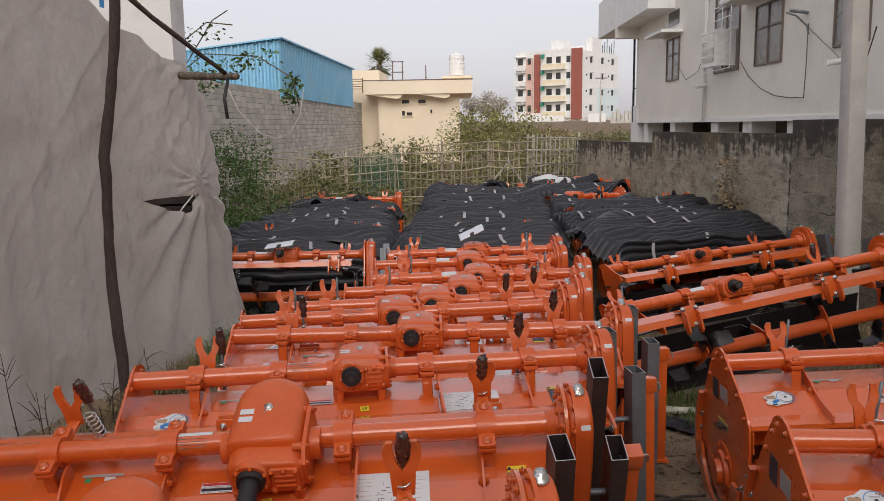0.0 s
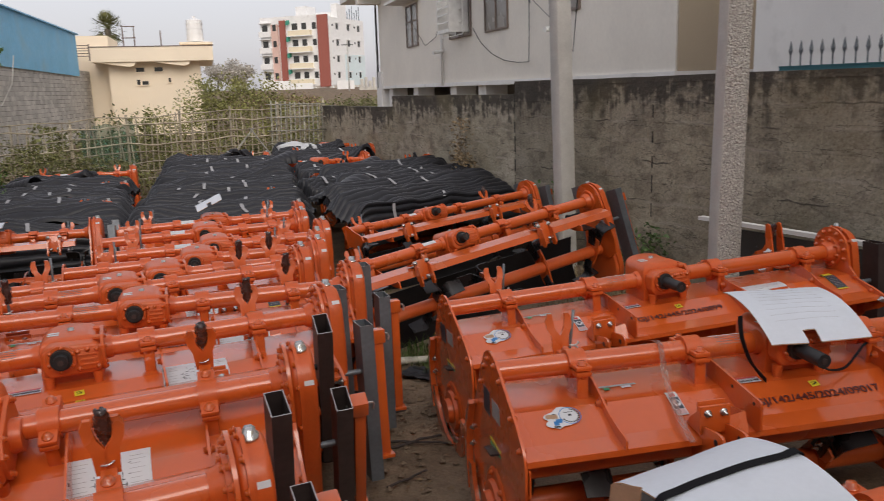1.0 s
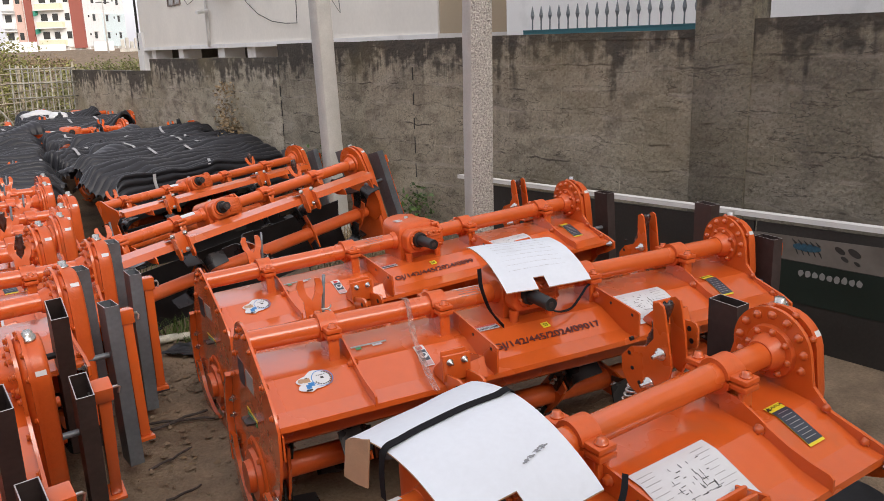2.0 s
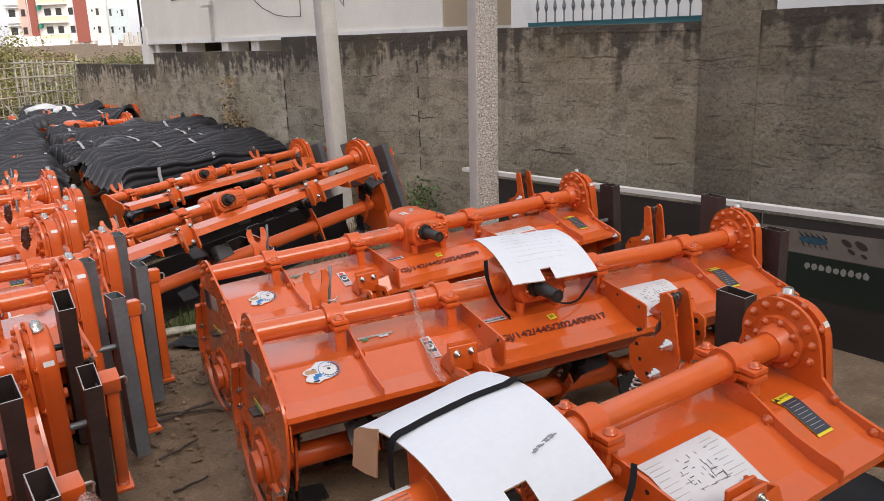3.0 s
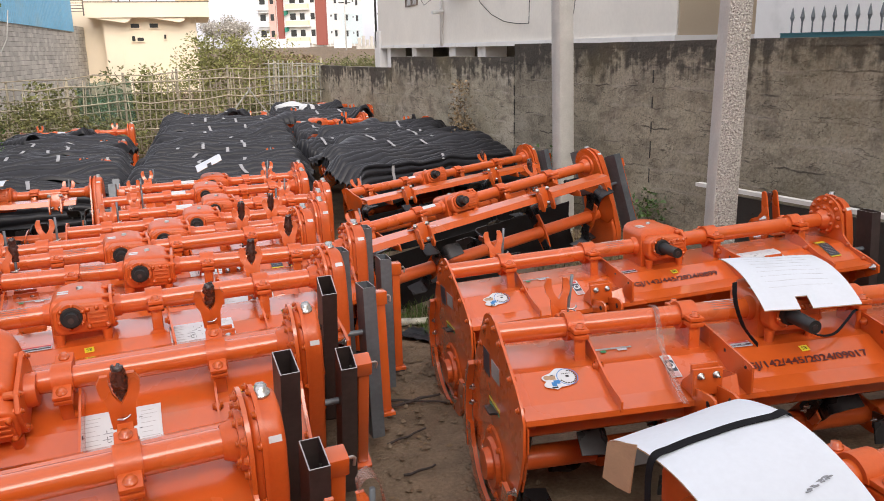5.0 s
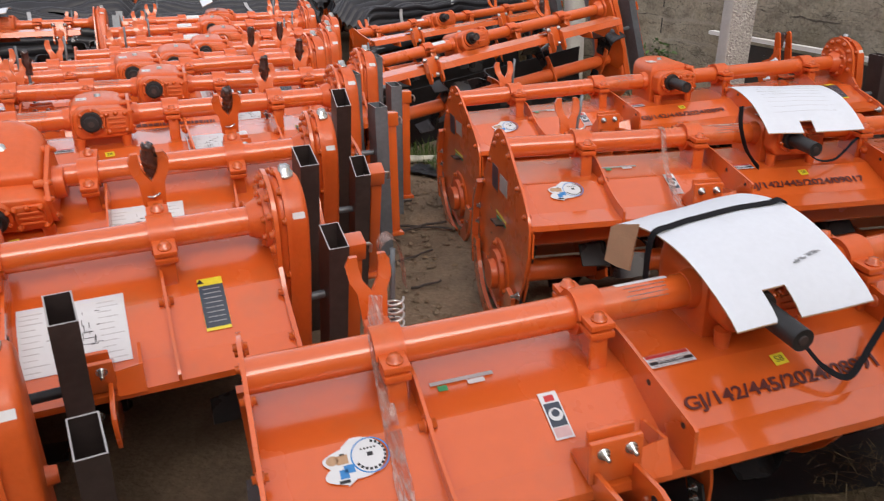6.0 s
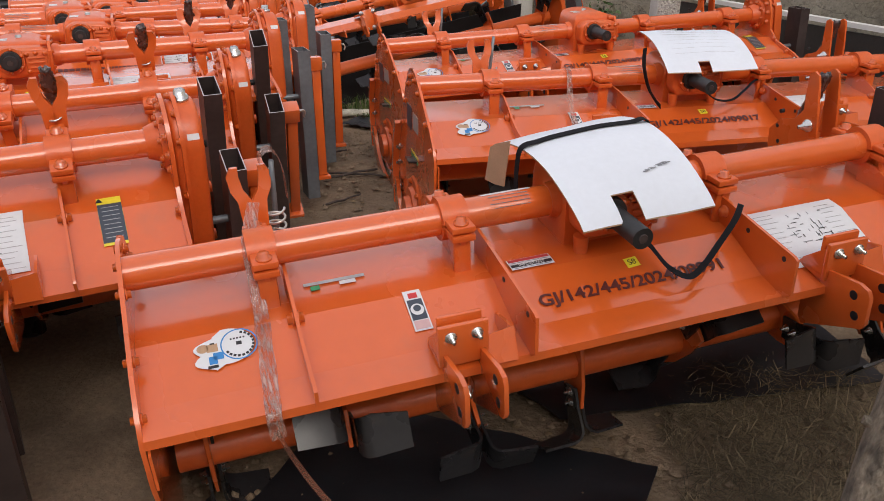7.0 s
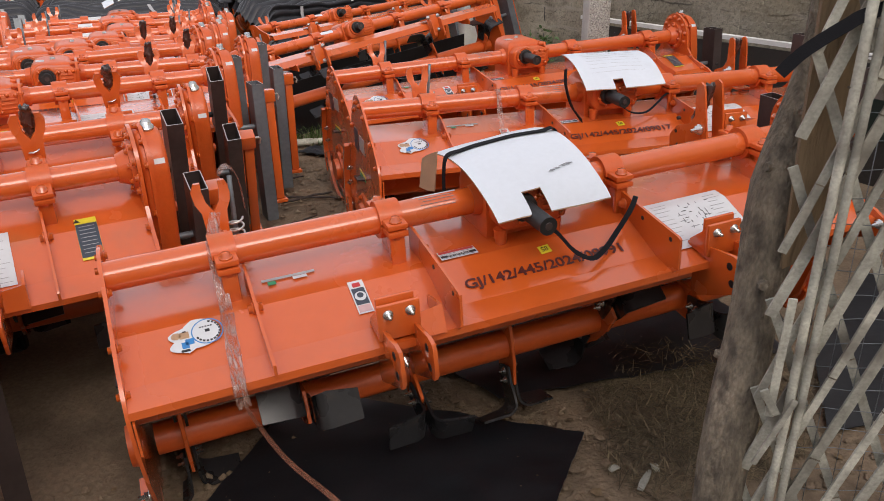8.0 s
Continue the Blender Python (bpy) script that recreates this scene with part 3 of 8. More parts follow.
    for x in (-0.055, 0.125):
        bm = bm_new()
        add_cyl(bm, (x, -0.19, 0.70), (x, -0.19, 0.75), 0.017, 0.021, seg=12)
        part("gearbox_foot", bm, CAST, body)
    bm = bm_new()
    add_cyl(bm, (0, -0.224, 0.822), (0, -0.244, 0.822), 0.043, 0.040, seg=24)
    part("shaft_collar", bm, RUBBER, body, "black rubber collar")
    bm = bm_new()
    add_cyl(bm, (0, -0.240, 0.822), (0, -0.240 - shaft, 0.822), 0.028, 0.027, seg=20)
    part("input_shaft", bm, RUBBER, body, "black capped splined shaft")
    bm = bm_new()
    add_cyl(bm, (0, -0.238 - shaft, 0.822), (0, -0.243 - shaft, 0.822), 0.013, 0.011, seg=12)
    part("shaft_end", bm, DARKSTEEL, body)
    return body


def build_hitch(parent, x):
    """The lower hitch: a bolted block on the deck's front edge with two ears that stand out to the front."""
    bm = bm_new()
    add_box(bm, x - 0.058, x + 0.058, -0.456, -0.442, 0.640, 0.742, 0.004)
    add_box(bm, x - 0.052, x + 0.052, -0.430, -0.418, 0.650, 0.752, 0.004)
    add_box(bm, x - 0.055, x + 0.055, -0.452, -0.36, 0.648, 0.658, 0.003)
    for e in (x - 0.055, x + 0.047):
        add_prism(bm, [(-0.442, 0.728), (-0.37, 0.668), (-0.37, 0.645), (-0.442, 0.640)], 0, e, e + 0.008)
    add_prism(bm, [(-0.440, 0.700), (-0.345, 0.680), (-0.345, 0.650), (-0.470, 0.628)], 0, x + 0.115, x + 0.123)
    add_strip(bm, [(x + 0.119, -0.44, 0.700), (x + 0.055, -0.44, 0.690)], [(x + 0.119, -0.472, 0.632), (x + 0.055, -0.472, 0.632)], 0.006)
    hitch = part("hitch_bracket", bm, ORANGE, parent)
    ear = [(-0.456, 0.672), (-0.555, 0.686), (-0.582, 0.680), (-0.592, 0.664), (-0.594, 0.592), (-0.584, 0.574), (-0.565, 0.566), (-0.400, 0.482), (-0.385, 0.500), (-0.385, 0.620), (-0.400, 0.640), (-0.456, 0.645)]
    for s in (-1, 1):
        bm = bm_new()
        xs = x + s * 0.043
        add_prism(bm, ear, 0, xs - 0.006, xs + 0.006)
        bmesh.ops.bevel(bm, geom=[e for e in bm.edges if e.calc_face_angle(0) > 1.2], offset=0.0018, segments=2, affect="EDGES", profile=0.5)
        e = part("hitch_ear", bm, ORANGE, hitch)
        for y, z in ((-0.560, 0.600), (-0.545, 0.650)):
            bm = bm_new()
            add_cyl(bm, (xs - 0.0072, y, z), (xs + 0.0072, y, z), 0.012, seg=14)
            # a black plug paints the dark of the pin hole
            part("pin_hole", bm, INK, hitch)
        bolt(hitch, (x + s * 0.030, -0.456, 0.716), (0, -1, 0), "zinc", 0.0095)
    bolt(hitch, (x, -0.468, 0.575), (0, -1, 0), "zinc", 0.0095)
    return hitch


def build_bracket(parent, x):
    """The short hitch of an open frame: a bolted block with two hanging cheeks."""
    bm = bm_new()
    add_box(bm, x - 0.055, x + 0.055, -0.450, -0.438, 0.630, 0.765, 0.004)
    add_box(bm, x - 0.060, x + 0.060, -0.440, -0.350, 0.735, 0.747, 0.003)
    hitch = part("hitch_bracket", bm, ORANGE, parent)
    for s in (-1, 1):
        bm = bm_new()
        xs = x + s * 0.045
        add_prism(bm, [(-0.450, 0.740), (-0.492, 0.716), (-0.498, 0.610), (-0.482, 0.590), (-0.454, 0.595), (-0.450, 0.630)], 0, xs - 0.006, xs + 0.006)
        part("hitch_ear", bm, ORANGE, hitch)
        for x_, z_ in ((xs, 0.748), (xs - s * 0.018, 0.645)):
            bm = bm_new()
            bolt_mesh(bm, (x_, -0.451, z_), (0, -1, 0), 0.011, 0.014)
            part("bolt", bm, ZINC, hitch, "zinc bolt")
    return hitch


def add_prong(bm, x, y, s):
    pts = [(x + s * 0.012, y, 0.79), (x + s * 0.018, y + 0.008, 0.865), (x + s * 0.034, y + 0.020, 0.890), (x + s * 0.040, y + 0.028, 0.925), (x + s * 0.034, y + 0.032, 0.948)]
    ws = [0.052, 0.050, 0.044, 0.042, 0.026]
    for (p, q), (w0, w1) in zip(zip(pts, pts[1:]), zip(ws, ws[1:])):
        a, b = Vector(p), Vector(q)
        v = []
        for c, w in ((a, w0), (b, w1)):
            v += [bm.verts.new(c + Vector((dx, dy, 0))) for dx, dy in ((-w * 0.36, -0.006), (w * 0.36, -0.006), (w * 0.36, 0.006), (-w * 0.36, 0.006))]
        for i in range(4):
            bm.faces.new((v[i], v[(i + 1) % 4], v[4 + (i + 1) % 4], v[4 + i]))
        if p is pts[0]:
            bm.faces.new(v[:4][::-1])
        if q is pts[-1]:
            bm.faces.new(v[4:])


def build_wrap(parent, lo, hi, seed):
    """Dark film crumpled round the top of a spring rod."""
    bm = bm_new()
    rnd = random.Random(seed)
    lo, hi = Vector(lo), Vector(hi)
    rows = []
    for i in range(13):
        t = i / 12
        rad = 0.020 * (0.86 + 0.22 * math.sin(math.pi * t) + 0.10 * math.sin(9 * t + seed))
        rows.append([bm.verts.new(lo.lerp(hi, t) + Vector((math.cos(a), math.sin(a), 0)) * rad * rnd.uniform(0.72, 1.18) + Vector((0, 0, rnd.uniform(-0.006, 0.006)))) for a in [2 * math.pi * j / 16 for j in range(16)]])
    for r0, r1 in zip(rows, rows[1:]):
        for j in range(16):
            bm.faces.new((r0[j], r0[(j + 1) % 16], r1[(j + 1) % 16], r1[j]))
    bm.faces.new(rows[0][::-1])
    bm.faces.new(rows[-1])
    return part("film_wrap", bm, DARKWRAP, parent, "dark crumpled plastic film")


def coil(bm, a0, a1, radius, wire, turns=8, steps=14):
    pts = []
    for i in range(turns * steps + 1):
        a = 2 * math.pi * i / steps
        pts.append(Vector(a0).lerp(Vector(a1), i / (turns * steps)) + Vector((radius * math.cos(a), radius * math.sin(a), 0)))
    add_tube(bm, pts, wire, 5)


def build_fork(parent, x, wrapped=True):
    """The fork behind the tube that holds the rear board's spring rod."""
    y = 0.085
    bm = bm_new()
    add_prong(bm, x, y, -1)
    add_prong(bm, x, y, 1)
    add_box(bm, x - 0.022, x + 0.022, y - 0.10, y + 0.02, 0.79, 0.806, 0.003)
    bmesh.ops.remove_doubles(bm, verts=bm.verts[:], dist=0.0005)
    bmesh.ops.recalc_face_normals(bm, faces=bm.faces[:])
    fork = part("spring_fork", bm, ORANGE, parent)
    x += 0.055 if x < 0 else 0.0
    bm = bm_new()
    add_tube(bm, [(x, y + 0.06, 0.60), (x, y + 0.048, 0.80), (x + 0.004, y + 0.014, 0.96)], 0.007, 8)
    part("spring_rod", bm, GREYSTEEL, fork, "grey steel rod")
    bm = bm_new()
    coil(bm, (x, y + 0.055, 0.62), (x, y + 0.010, 0.83), 0.021, 0.0035)
    part("coil_spring", bm, ZINC, fork, "bright coil spring")
    if wrapped:
        build_wrap(fork, (x + 0.004, y + 0.040, 0.865), (x + 0.004, y + 0.012, 0.985), int(1000 * x) + 7)
    return fork


def build_quadrant_fork(parent, x, wrapped=True):
    """The adjusting fork: two cheek plates, one with a holed quadrant, round a sprung rod."""
    full = [(0.105, 0.945), (0.112, 0.968), (0.130, 0.976), (0.150, 0.966), (0.150, 0.905), (0.148, 0.850), (0.180, 0.812), (0.245, 0.790), (0.287, 0.745), (0.284, 0.690), (0.252, 0.645), (0.200, 0.624), (0.140, 0.640), (0.092, 0.690), (0.076, 0.770), (0.090, 0.860)]
    slim = [(0.105, 0.945), (0.112, 0.968), (0.130, 0.976), (0.150, 0.966), (0.150, 0.905), (0.146, 0.840), (0.135, 0.740), (0.100, 0.720), (0.080, 0.770), (0.090, 0.860)]
    fork = None
    for dx, outline in ((-0.028, full), (0.046, slim)):
        bm = bm_new()
        add_prism(bm, outline, 0, x + dx - 0.004, x + dx + 0.004)
        cheek = part("quadrant_plate" if fork else "spring_fork", bm, ORANGE, fork or parent)
        fork = fork or cheek
    for k in range(5):
        a = math.radians(-70 + 22 * k)
        bm = bm_new()
        c = (0.117 + 0.135 * math.cos(a), 0.775 + 0.135 * math.sin(a))
        add_cyl(bm, (x - 0.0335, *c), (x - 0.0225, *c), 0.007, seg=10)
        # black disc in place of an opening, its inner dark painted on
        part("adjusting_hole", bm, INK, fork)
    bolt(fork, (x - 0.032, 0.117, 0.808), (-1, 0, 0), "zinc", 0.014)
    bolt(fork, (x - 0.032, 0.165, 0.690), (-1, 0, 0), "zinc", 0.014)
    bm = bm_new()
    add_box(bm, x - 0.03, x + 0.05, 0.02, 0.12, 0.716, 0.728, 0.003)
    part("fork_seat", bm, ORANGE, fork)
    bm = bm_new()
    add_tube(bm, [(x + 0.008, 0.30, 0.54), (x + 0.008, 0.22, 0.74), (x + 0.008, 0.135, 0.94)], 0.008, 8)
    part("spring_rod", bm, GREYSTEEL, fork, "grey steel rod")
    bm = bm_new()
    coil(bm, (x + 0.008, 0.292, 0.56), (x + 0.008, 0.228, 0.72), 0.024, 0.0042)
    part("coil_spring", bm, ZINC, fork, "bright coil spring")
    if wrapped:
        build_wrap(fork, (x + 0.008, 0.205, 0.78), (x + 0.008, 0.125, 0.965), int(900 * x) + 3)
    return fork


def build_left_plate(parent, xl, open_deck=False):
    out = [(0.02, 0.862), (-0.045, 0.874), (-0.10, 0.862), (-0.18, 0.815), (-0.36, 0.712), (-0.425, 0.66), (-0.455, 0.61), (-0.45, 0.50), (-0.40, 0.36), (-0.30, 0.20), (-0.17, 0.115), (-0.03, 0.085), (0.12, 0.11), (0.24, 0.20), (0.30, 0.33), (0.29, 0.47), (0.22, 0.61), (0.12, 0.76), (0.06, 0.84)]
    if open_deck:
        out = [(0.02, 0.862), (-0.045, 0.874), (-0.10, 0.862), (-0.20, 0.800), (-0.330, 0.740), (-0.345, 0.690), (-0.250, 0.630), (-0.280, 0.400), (-0.240, 0.335), (-0.150, 0.330), (-0.095, 0.400), (-0.020, 0.700)]
    bm = bm_new()
    add_prism(bm, out, 0, xl - 0.005, xl + 0.005)
    p = part("side_plate", bm, ORANGE, parent)
    if open_deck:
        for y, z in ((0.0, 0.835), (-0.09, 0.835), (-0.16, 0.80), (-0.30, 0.735), (-0.39, 0.70), (-0.25, 0.42), (-0.16, 0.38)):
            bolt(p, (xl - 0.005, y, z), (-1, 0, 0), "orange", 0.009)
        return p
    for y, z in ((0.0, 0.835), (-0.09, 0.835), (-0.16, 0.80), (0.05, 0.79), (-0.30, 0.715), (-0.40, 0.64), (0.12, 0.70), (0.20, 0.58)):
        bolt(p, (xl - 0.005, y, z), (-1, 0, 0), "orange", 0.009)
        if z > 0.62 and y < 0.1:
            bolt(p, (xl + 0.005, y, z), (1, 0, 0), "orange", 0.009)
    for y, z in ((0.27, 0.52), (0.285, 0.44), (0.30, 0.36), (0.27, 0.25), (-0.36, 0.30), (-0.30, 0.21)):
        bolt(p, (xl - 0.006, y, z), (-1, 0, 0), "zinc", 0.012)
    bm = bm_new()
    for r, a, b in ((0.150, 0.005, 0.013), (0.105, 0.013, 0.030), (0.065, 0.030, 0.055)):
        add_cyl(bm, (xl - a, RY, RZ), (xl - b, RY, RZ), r, r * 0.94, seg=28)
    hub = part("bearing_hub", bm, CAST, p)
    for k in range(6):
        a = math.pi / 3 * k + 0.2
        bolt(hub, (xl - 0.013, RY + 0.128 * math.cos(a), RZ + 0.128 * math.sin(a)), (-1, 0, 0), "orange", 0.010)
    for s, rr in ((xl - 0.028, 0.0), ):
        bm = bm_new()
        arc_o = [(-0.02 + 0.335 * math.cos(a), 0.335 + 0.335 * math.sin(a)) for a in [math.pi * (1.05 + 0.90 * k / 16) for k in range(17)]]
        arc_i = [(-0.02 + 0.255 * math.cos(a), 0.335 + 0.265 * math.sin(a)) for a in [math.pi * (1.95 - 0.90 * k / 16) for k in range(17)]]
        add_prism(bm, arc_o + arc_i, 0, s - 0.004, s + 0.014)
        add_box(bm, s - 0.03, s + 0.014, -0.14, 0.12, 0.0, 0.008, 0.002)
        part("depth_skid", bm, ORANGE, p)
    # rear guard strip and data plates on the outer face
    bm = bm_new()
    add_prism(bm, [(0.235, 0.58), (0.30, 0.48), (0.33, 0.30), (0.31, 0.16), (0.285, 0.16), (0.30, 0.32), (0.275, 0.46), (0.215, 0.57)], 0, xl - 0.035, xl - 0.006)
    part("guard_strip", bm, ORANGE, p)
    for y, z, w, h, m in ((-0.10, 0.66, 0.11, 0.07, SILVER), (0.03, 0.655, 0.09, 0.10, DARKLABEL), (-0.08, 0.52, 0.15, 0.010, YELLOW), (-0.08, 0.50, 0.14, 0.012, GREENINK)):
        bm = bm_new()
        add_box(bm, xl - 0.0064, xl - 0.0052, y - w / 2, y + w / 2, z - h / 2, z + h / 2)
        part("data_plate", bm, m, p)
    # small end flange at the deck's front corner
    bm = bm_new()
    add_prism(bm, [(-0.30, 0.655), (-0.462, 0.592), (-0.462, 0.500), (-0.40, 0.53), (-0.30, 0.60)], 0, xl + 0.008, xl + 0.014)
    part("corner_flange", bm, ORANGE, p)
    return p


def build_right_side(parent, xr, bars="dark", posts=((-0.255, 0.845), (0.16, 0.945)), stand=True, open_deck=False):
    cy, cz, R = TY, TZ + 0.005, 0.135
    bm = bm_new()
    arc = [(cy + R * math.cos(a), cz + R * math.sin(a)) for a in [math.pi * (-0.05 + 1.02 * k / 18) for k in range(19)]]
    out = arc + [(cy - R - 0.012, cz - 0.07), (cy - R - 0.07, cz - 0.125), (-0.45, 0.650), (-0.505, 0.625), (-0.505, 0.585), (-0.45, 0.555), (-0.36, 0.52), (-0.26, 0.42), (-0.20, 0.22), (-0.10, 0.11), (0.12, 0.11), (0.26, 0.25), (0.28, 0.45), (0.20, 0.62), (cy + R + 0.02, cz - 0.09)]
    if open_deck:
        out = arc + [(cy - R - 0.012, cz - 0.07), (-0.240, 0.660), (-0.275, 0.470), (-0.250, 0.370), (-0.165, 0.330), (-0.085, 0.370), (-0.030, 0.520), (cy + R, cz - 0.09)]
    add_prism(bm, out, 0, xr - 0.006, xr + 0.006)
    p = part("side_plate", bm, ORANGE, parent, "orange plate with a round top")
    bm = bm_new()
    add_cyl(bm, (xr - 0.006, TY, TZ), (xr - 0.020, TY, TZ), 0.086, 0.082, seg=32)
    add_cyl(bm, (xr - 0.020, TY, TZ), (xr - 0.060, TY, TZ), 0.062, 0.046, seg=32)
    hub = part("tube_flange", bm, CAST, p)
    for k in range(8):
        a = 2 * math.pi * k / 8 + 0.2
        bolt(hub, (xr - 0.020, TY + 0.070 * math.cos(a), TZ + 0.070 * math.sin(a)), (-1, 0, 0), "orange", 0.008)
    for k in range(9):
        a = math.pi * (-0.10 + 1.2 * k / 8)
        bolt(p, (xr - 0.006, cy + 0.112 * math.cos(a), cz + 0.112 * math.sin(a)), (-1, 0, 0), "orange", 0.010)
    for y, z in () if open_deck else ((-0.28, 0.70), (-0.40, 0.645)):
        bolt(p, (xr - 0.006, y, z), (-1, 0, 0), "orange", 0.010)
    if not open_deck:
        bolt(p, (xr - 0.006, -0.475, 0.612), (-1, 0, 0), "zinc", 0.012)
    # the side gear case
    bm = bm_new()
    prof = [(cy + 0.118 * math.cos(a), cz + 0.118 * math.sin(a)) for a in [math.pi * (0.0 + k / 14) for k in range(15)]] + [(-0.215, 0.70), (-0.20, 0.40), (-0.20, 0.30)] + [(-0.03 + 0.17 * math.cos(a), 0.28 + 0.17 * math.sin(a)) for a in [math.pi * (1.0 + k / 12) for k in range(1, 12)]] + [(0.13, 0.30), (0.10, 0.45), (0.055, 0.70)]
    add_prism(bm, prof, 0, xr + 0.006, xr + 0.095)
    bmesh.ops.bevel(bm, geom=[e for e in bm.edges if e.calc_face_angle(0) > 1.0], offset=0.018, segments=3, affect="EDGES", profile=0.5)
    case = part("gear_case", bm, CAST, p, "orange cast side gear case")
    bm = bm_new()
    rim = [(-0.075 + (y + 0.075) * 1.10, 0.55 + (z - 0.55) * 1.045) for y, z in prof]
    add_prism(bm, rim, 0, xr + 0.028, xr + 0.040)
    part("case_flange", bm, CAST, p)
    for k in range(0, len(rim), 3):
        y, z = rim[k]
        bolt(case, (xr + 0.028, -0.075 + (y + 0.075) * 0.97, 0.55 + (z - 0.55) * 0.985), (-1, 0, 0), "orange", 0.009)
    bm = bm_new()
    bolt_mesh(bm, (xr + 0.055, TY + 0.02, cz + 0.117), (0, 0, 1), 0.017, 0.03)
    part("vent_plug", bm, ZINC, p, "zinc vent plug")
    plate(0.034, 0.018, PAPER, p, pose(xr + 0.066, TY - 0.10, cz + 0.062, 55, 0, 0), "label_sheet")
    bm = bm_new()
    for k in range(2):
        add_cyl(bm, (xr + 0.095, -0.06, 0.60 - 0.20 * k), (xr + 0.118, -0.06, 0.60 - 0.20 * k), 0.022, 0.018, seg=16)
    part("case_boss", bm, CAST, p)
    # packing posts of rectangular hollow section on two long bolts
    for j, (y, top, *more) in enumerate(posts):
        x0 = xr + 0.150 + sum(more)
        x1 = x0 + 0.060
        y0, y1, z0 = y, y + 0.120, top - 0.74
        bm = bm_new()
        w = 0.0035
        rings = []
        for z in (z0, top):
            rings.append([[bm.verts.new((x, y_, z)) for x, y_ in ((x0 + e, y0 + e), (x1 - e, y0 + e), (x1 - e, y1 - e), (x0 + e, y1 - e))] for e in (0.0, w)])
        for k in range(4):
            n = (k + 1) % 4
            (ob_, ib_), (ot_, it_) = rings
            bm.faces.new((ob_[k], ob_[n], ot_[n], ot_[k]))
            bm.faces.new((ib_[n], ib_[k], it_[k], it_[n]))
            bm.faces.new((ot_[k], ot_[n], it_[n], it_[k]))
            bm.faces.new((ob_[n], ob_[k], ib_[k], ib_[n]))
        bm.normal_update()
        for f in bm.faces:
            f.material_index = 1 if f.normal.z > 0.9 else 0
        post = part("packing_post", bm, [DARKSTEEL if bars == "dark" else GREYSTEEL, RAWEDGE], parent, "dark hollow steel post" if bars == "dark" else "grey hollow steel post")
        bm = bm_new()
        zb = top - 0.225
        add_cyl(bm, (xr - 0.012, y + 0.06, zb), (x0 + 0.002, y + 0.06, zb), 0.013, seg=12)
        add_cyl(bm, (xr - 0.024, y + 0.06, zb), (xr - 0.006, y + 0.06, zb), 0.020, seg=6)
        part("long_bolt", bm, BLACKPAINTSHADE if j else GREYSTEEL, post)
    if not stand:
        return p
    # folding stand with a pin, beside the front post
    bm = bm_new()
    xs, ys, zs = xr + 0.250, posts[0][0] + 0.085, posts[0][1] - 0.045
    add_box(bm, xs - 0.036, xs + 0.030, ys - 0.032, ys + 0.032, zs - 0.065, zs, 0.004)
    add_box(bm, xs - 0.022, xs + 0.022, ys - 0.022, ys + 0.022, zs - 0.60, zs - 0.06, 0.004)
    add_box(bm, xs - 0.035, xs + 0.035, ys - 0.042, ys + 0.042, zs - 0.62, zs - 0.602, 0.003)
    leg = part("folding_stand", bm, ORANGE, parent)
    bm = bm_new()
    zp = zs - 0.03
    add_tube(bm, [(xs - 0.05, ys, zp), (xs + 0.05, ys, zp), (xs + 0.058, ys + 0.008, zp - 0.015), (xs + 0.050, ys - 0.007, zp - 0.03)], 0.005, 8)
    part("stand_pin", bm, ZINC, leg, "zinc pin")
    return p


def build_rotor(parent, xl, xr, rz, spacing, radius):
    bm = bm_new()
    add_cyl(bm, (xl + 0.02, RY, rz), (xr - 0.02, RY, rz), radius, seg=24)
    rotor = part("rotor_shaft", bm, CAST, parent)
    n = max(4, round((xr - xl) / spacing))
    bm = bm_new()
    add_prism(bm, [(-0.050, -0.135), (0.050, -0.135), (0.066, -0.05), (0.066, 0.05), (0.050, 0.135), (-0.050, 0.135), (-0.066, 0.05), (-0.066, -0.05)], 0, -0.006, 0.006)
    bmesh.ops.bevel(bm, geom=[e for e in bm.edges if e.calc_face_angle(0) > 1.2], offset=0.0018, segments=1, affect="EDGES")
    first = part("rotor_flange", bm, ORANGE, rotor)
    blade = None
    for i in range(n):
        x = xl + 0.10 + (xr - xl - 0.20) * i / (n - 1)
        m = pose(x, RY, rz, 52 * i + 14)
        if i == 0:
            first.matrix_basis = m
        else:
            again(first, m, rotor)
        for k in range(4):
            s = 1 if k % 2 else -1
            turn = Matrix.Rotation(math.radians((0, 0, 180, 180)[k] + (-7, 7)[k % 2]), 4, "X")
            mb = m @ turn @ Matrix.Diagonal((s, 1, 1, 1))
            if blade is None:
                bm = bm_new()
                a = [(0.011, -0.036, 0.075), (0.011, -0.036, 0.135), (0.011, -0.030, 0.185), (0.014, -0.030, 0.214), (0.026, -0.030, 0.232), (0.048, -0.028, 0.241), (0.140, -0.022, 0.246)]
                b = [(0.011, 0.036, 0.070), (0.011, 0.040, 0.130), (0.011, 0.056, 0.175), (0.014, 0.066, 0.198), (0.026, 0.072, 0.213), (0.048, 0.078, 0.221), (0.140, 0.066, 0.228)]
                add_strip(bm, a, b, 0.008)
                blade = part("tiller_blade", bm, BLADE, rotor, "black-painted curved blade")
                blade.matrix_basis = mb
            else:
                again(blade, mb, rotor)
            for z in (0.090, 0.122):
                bolt(rotor, m @ turn @ Vector((s * 0.016, 0.004, z)), (s, 0, 0), "zinc", 0.009)
    return rotor


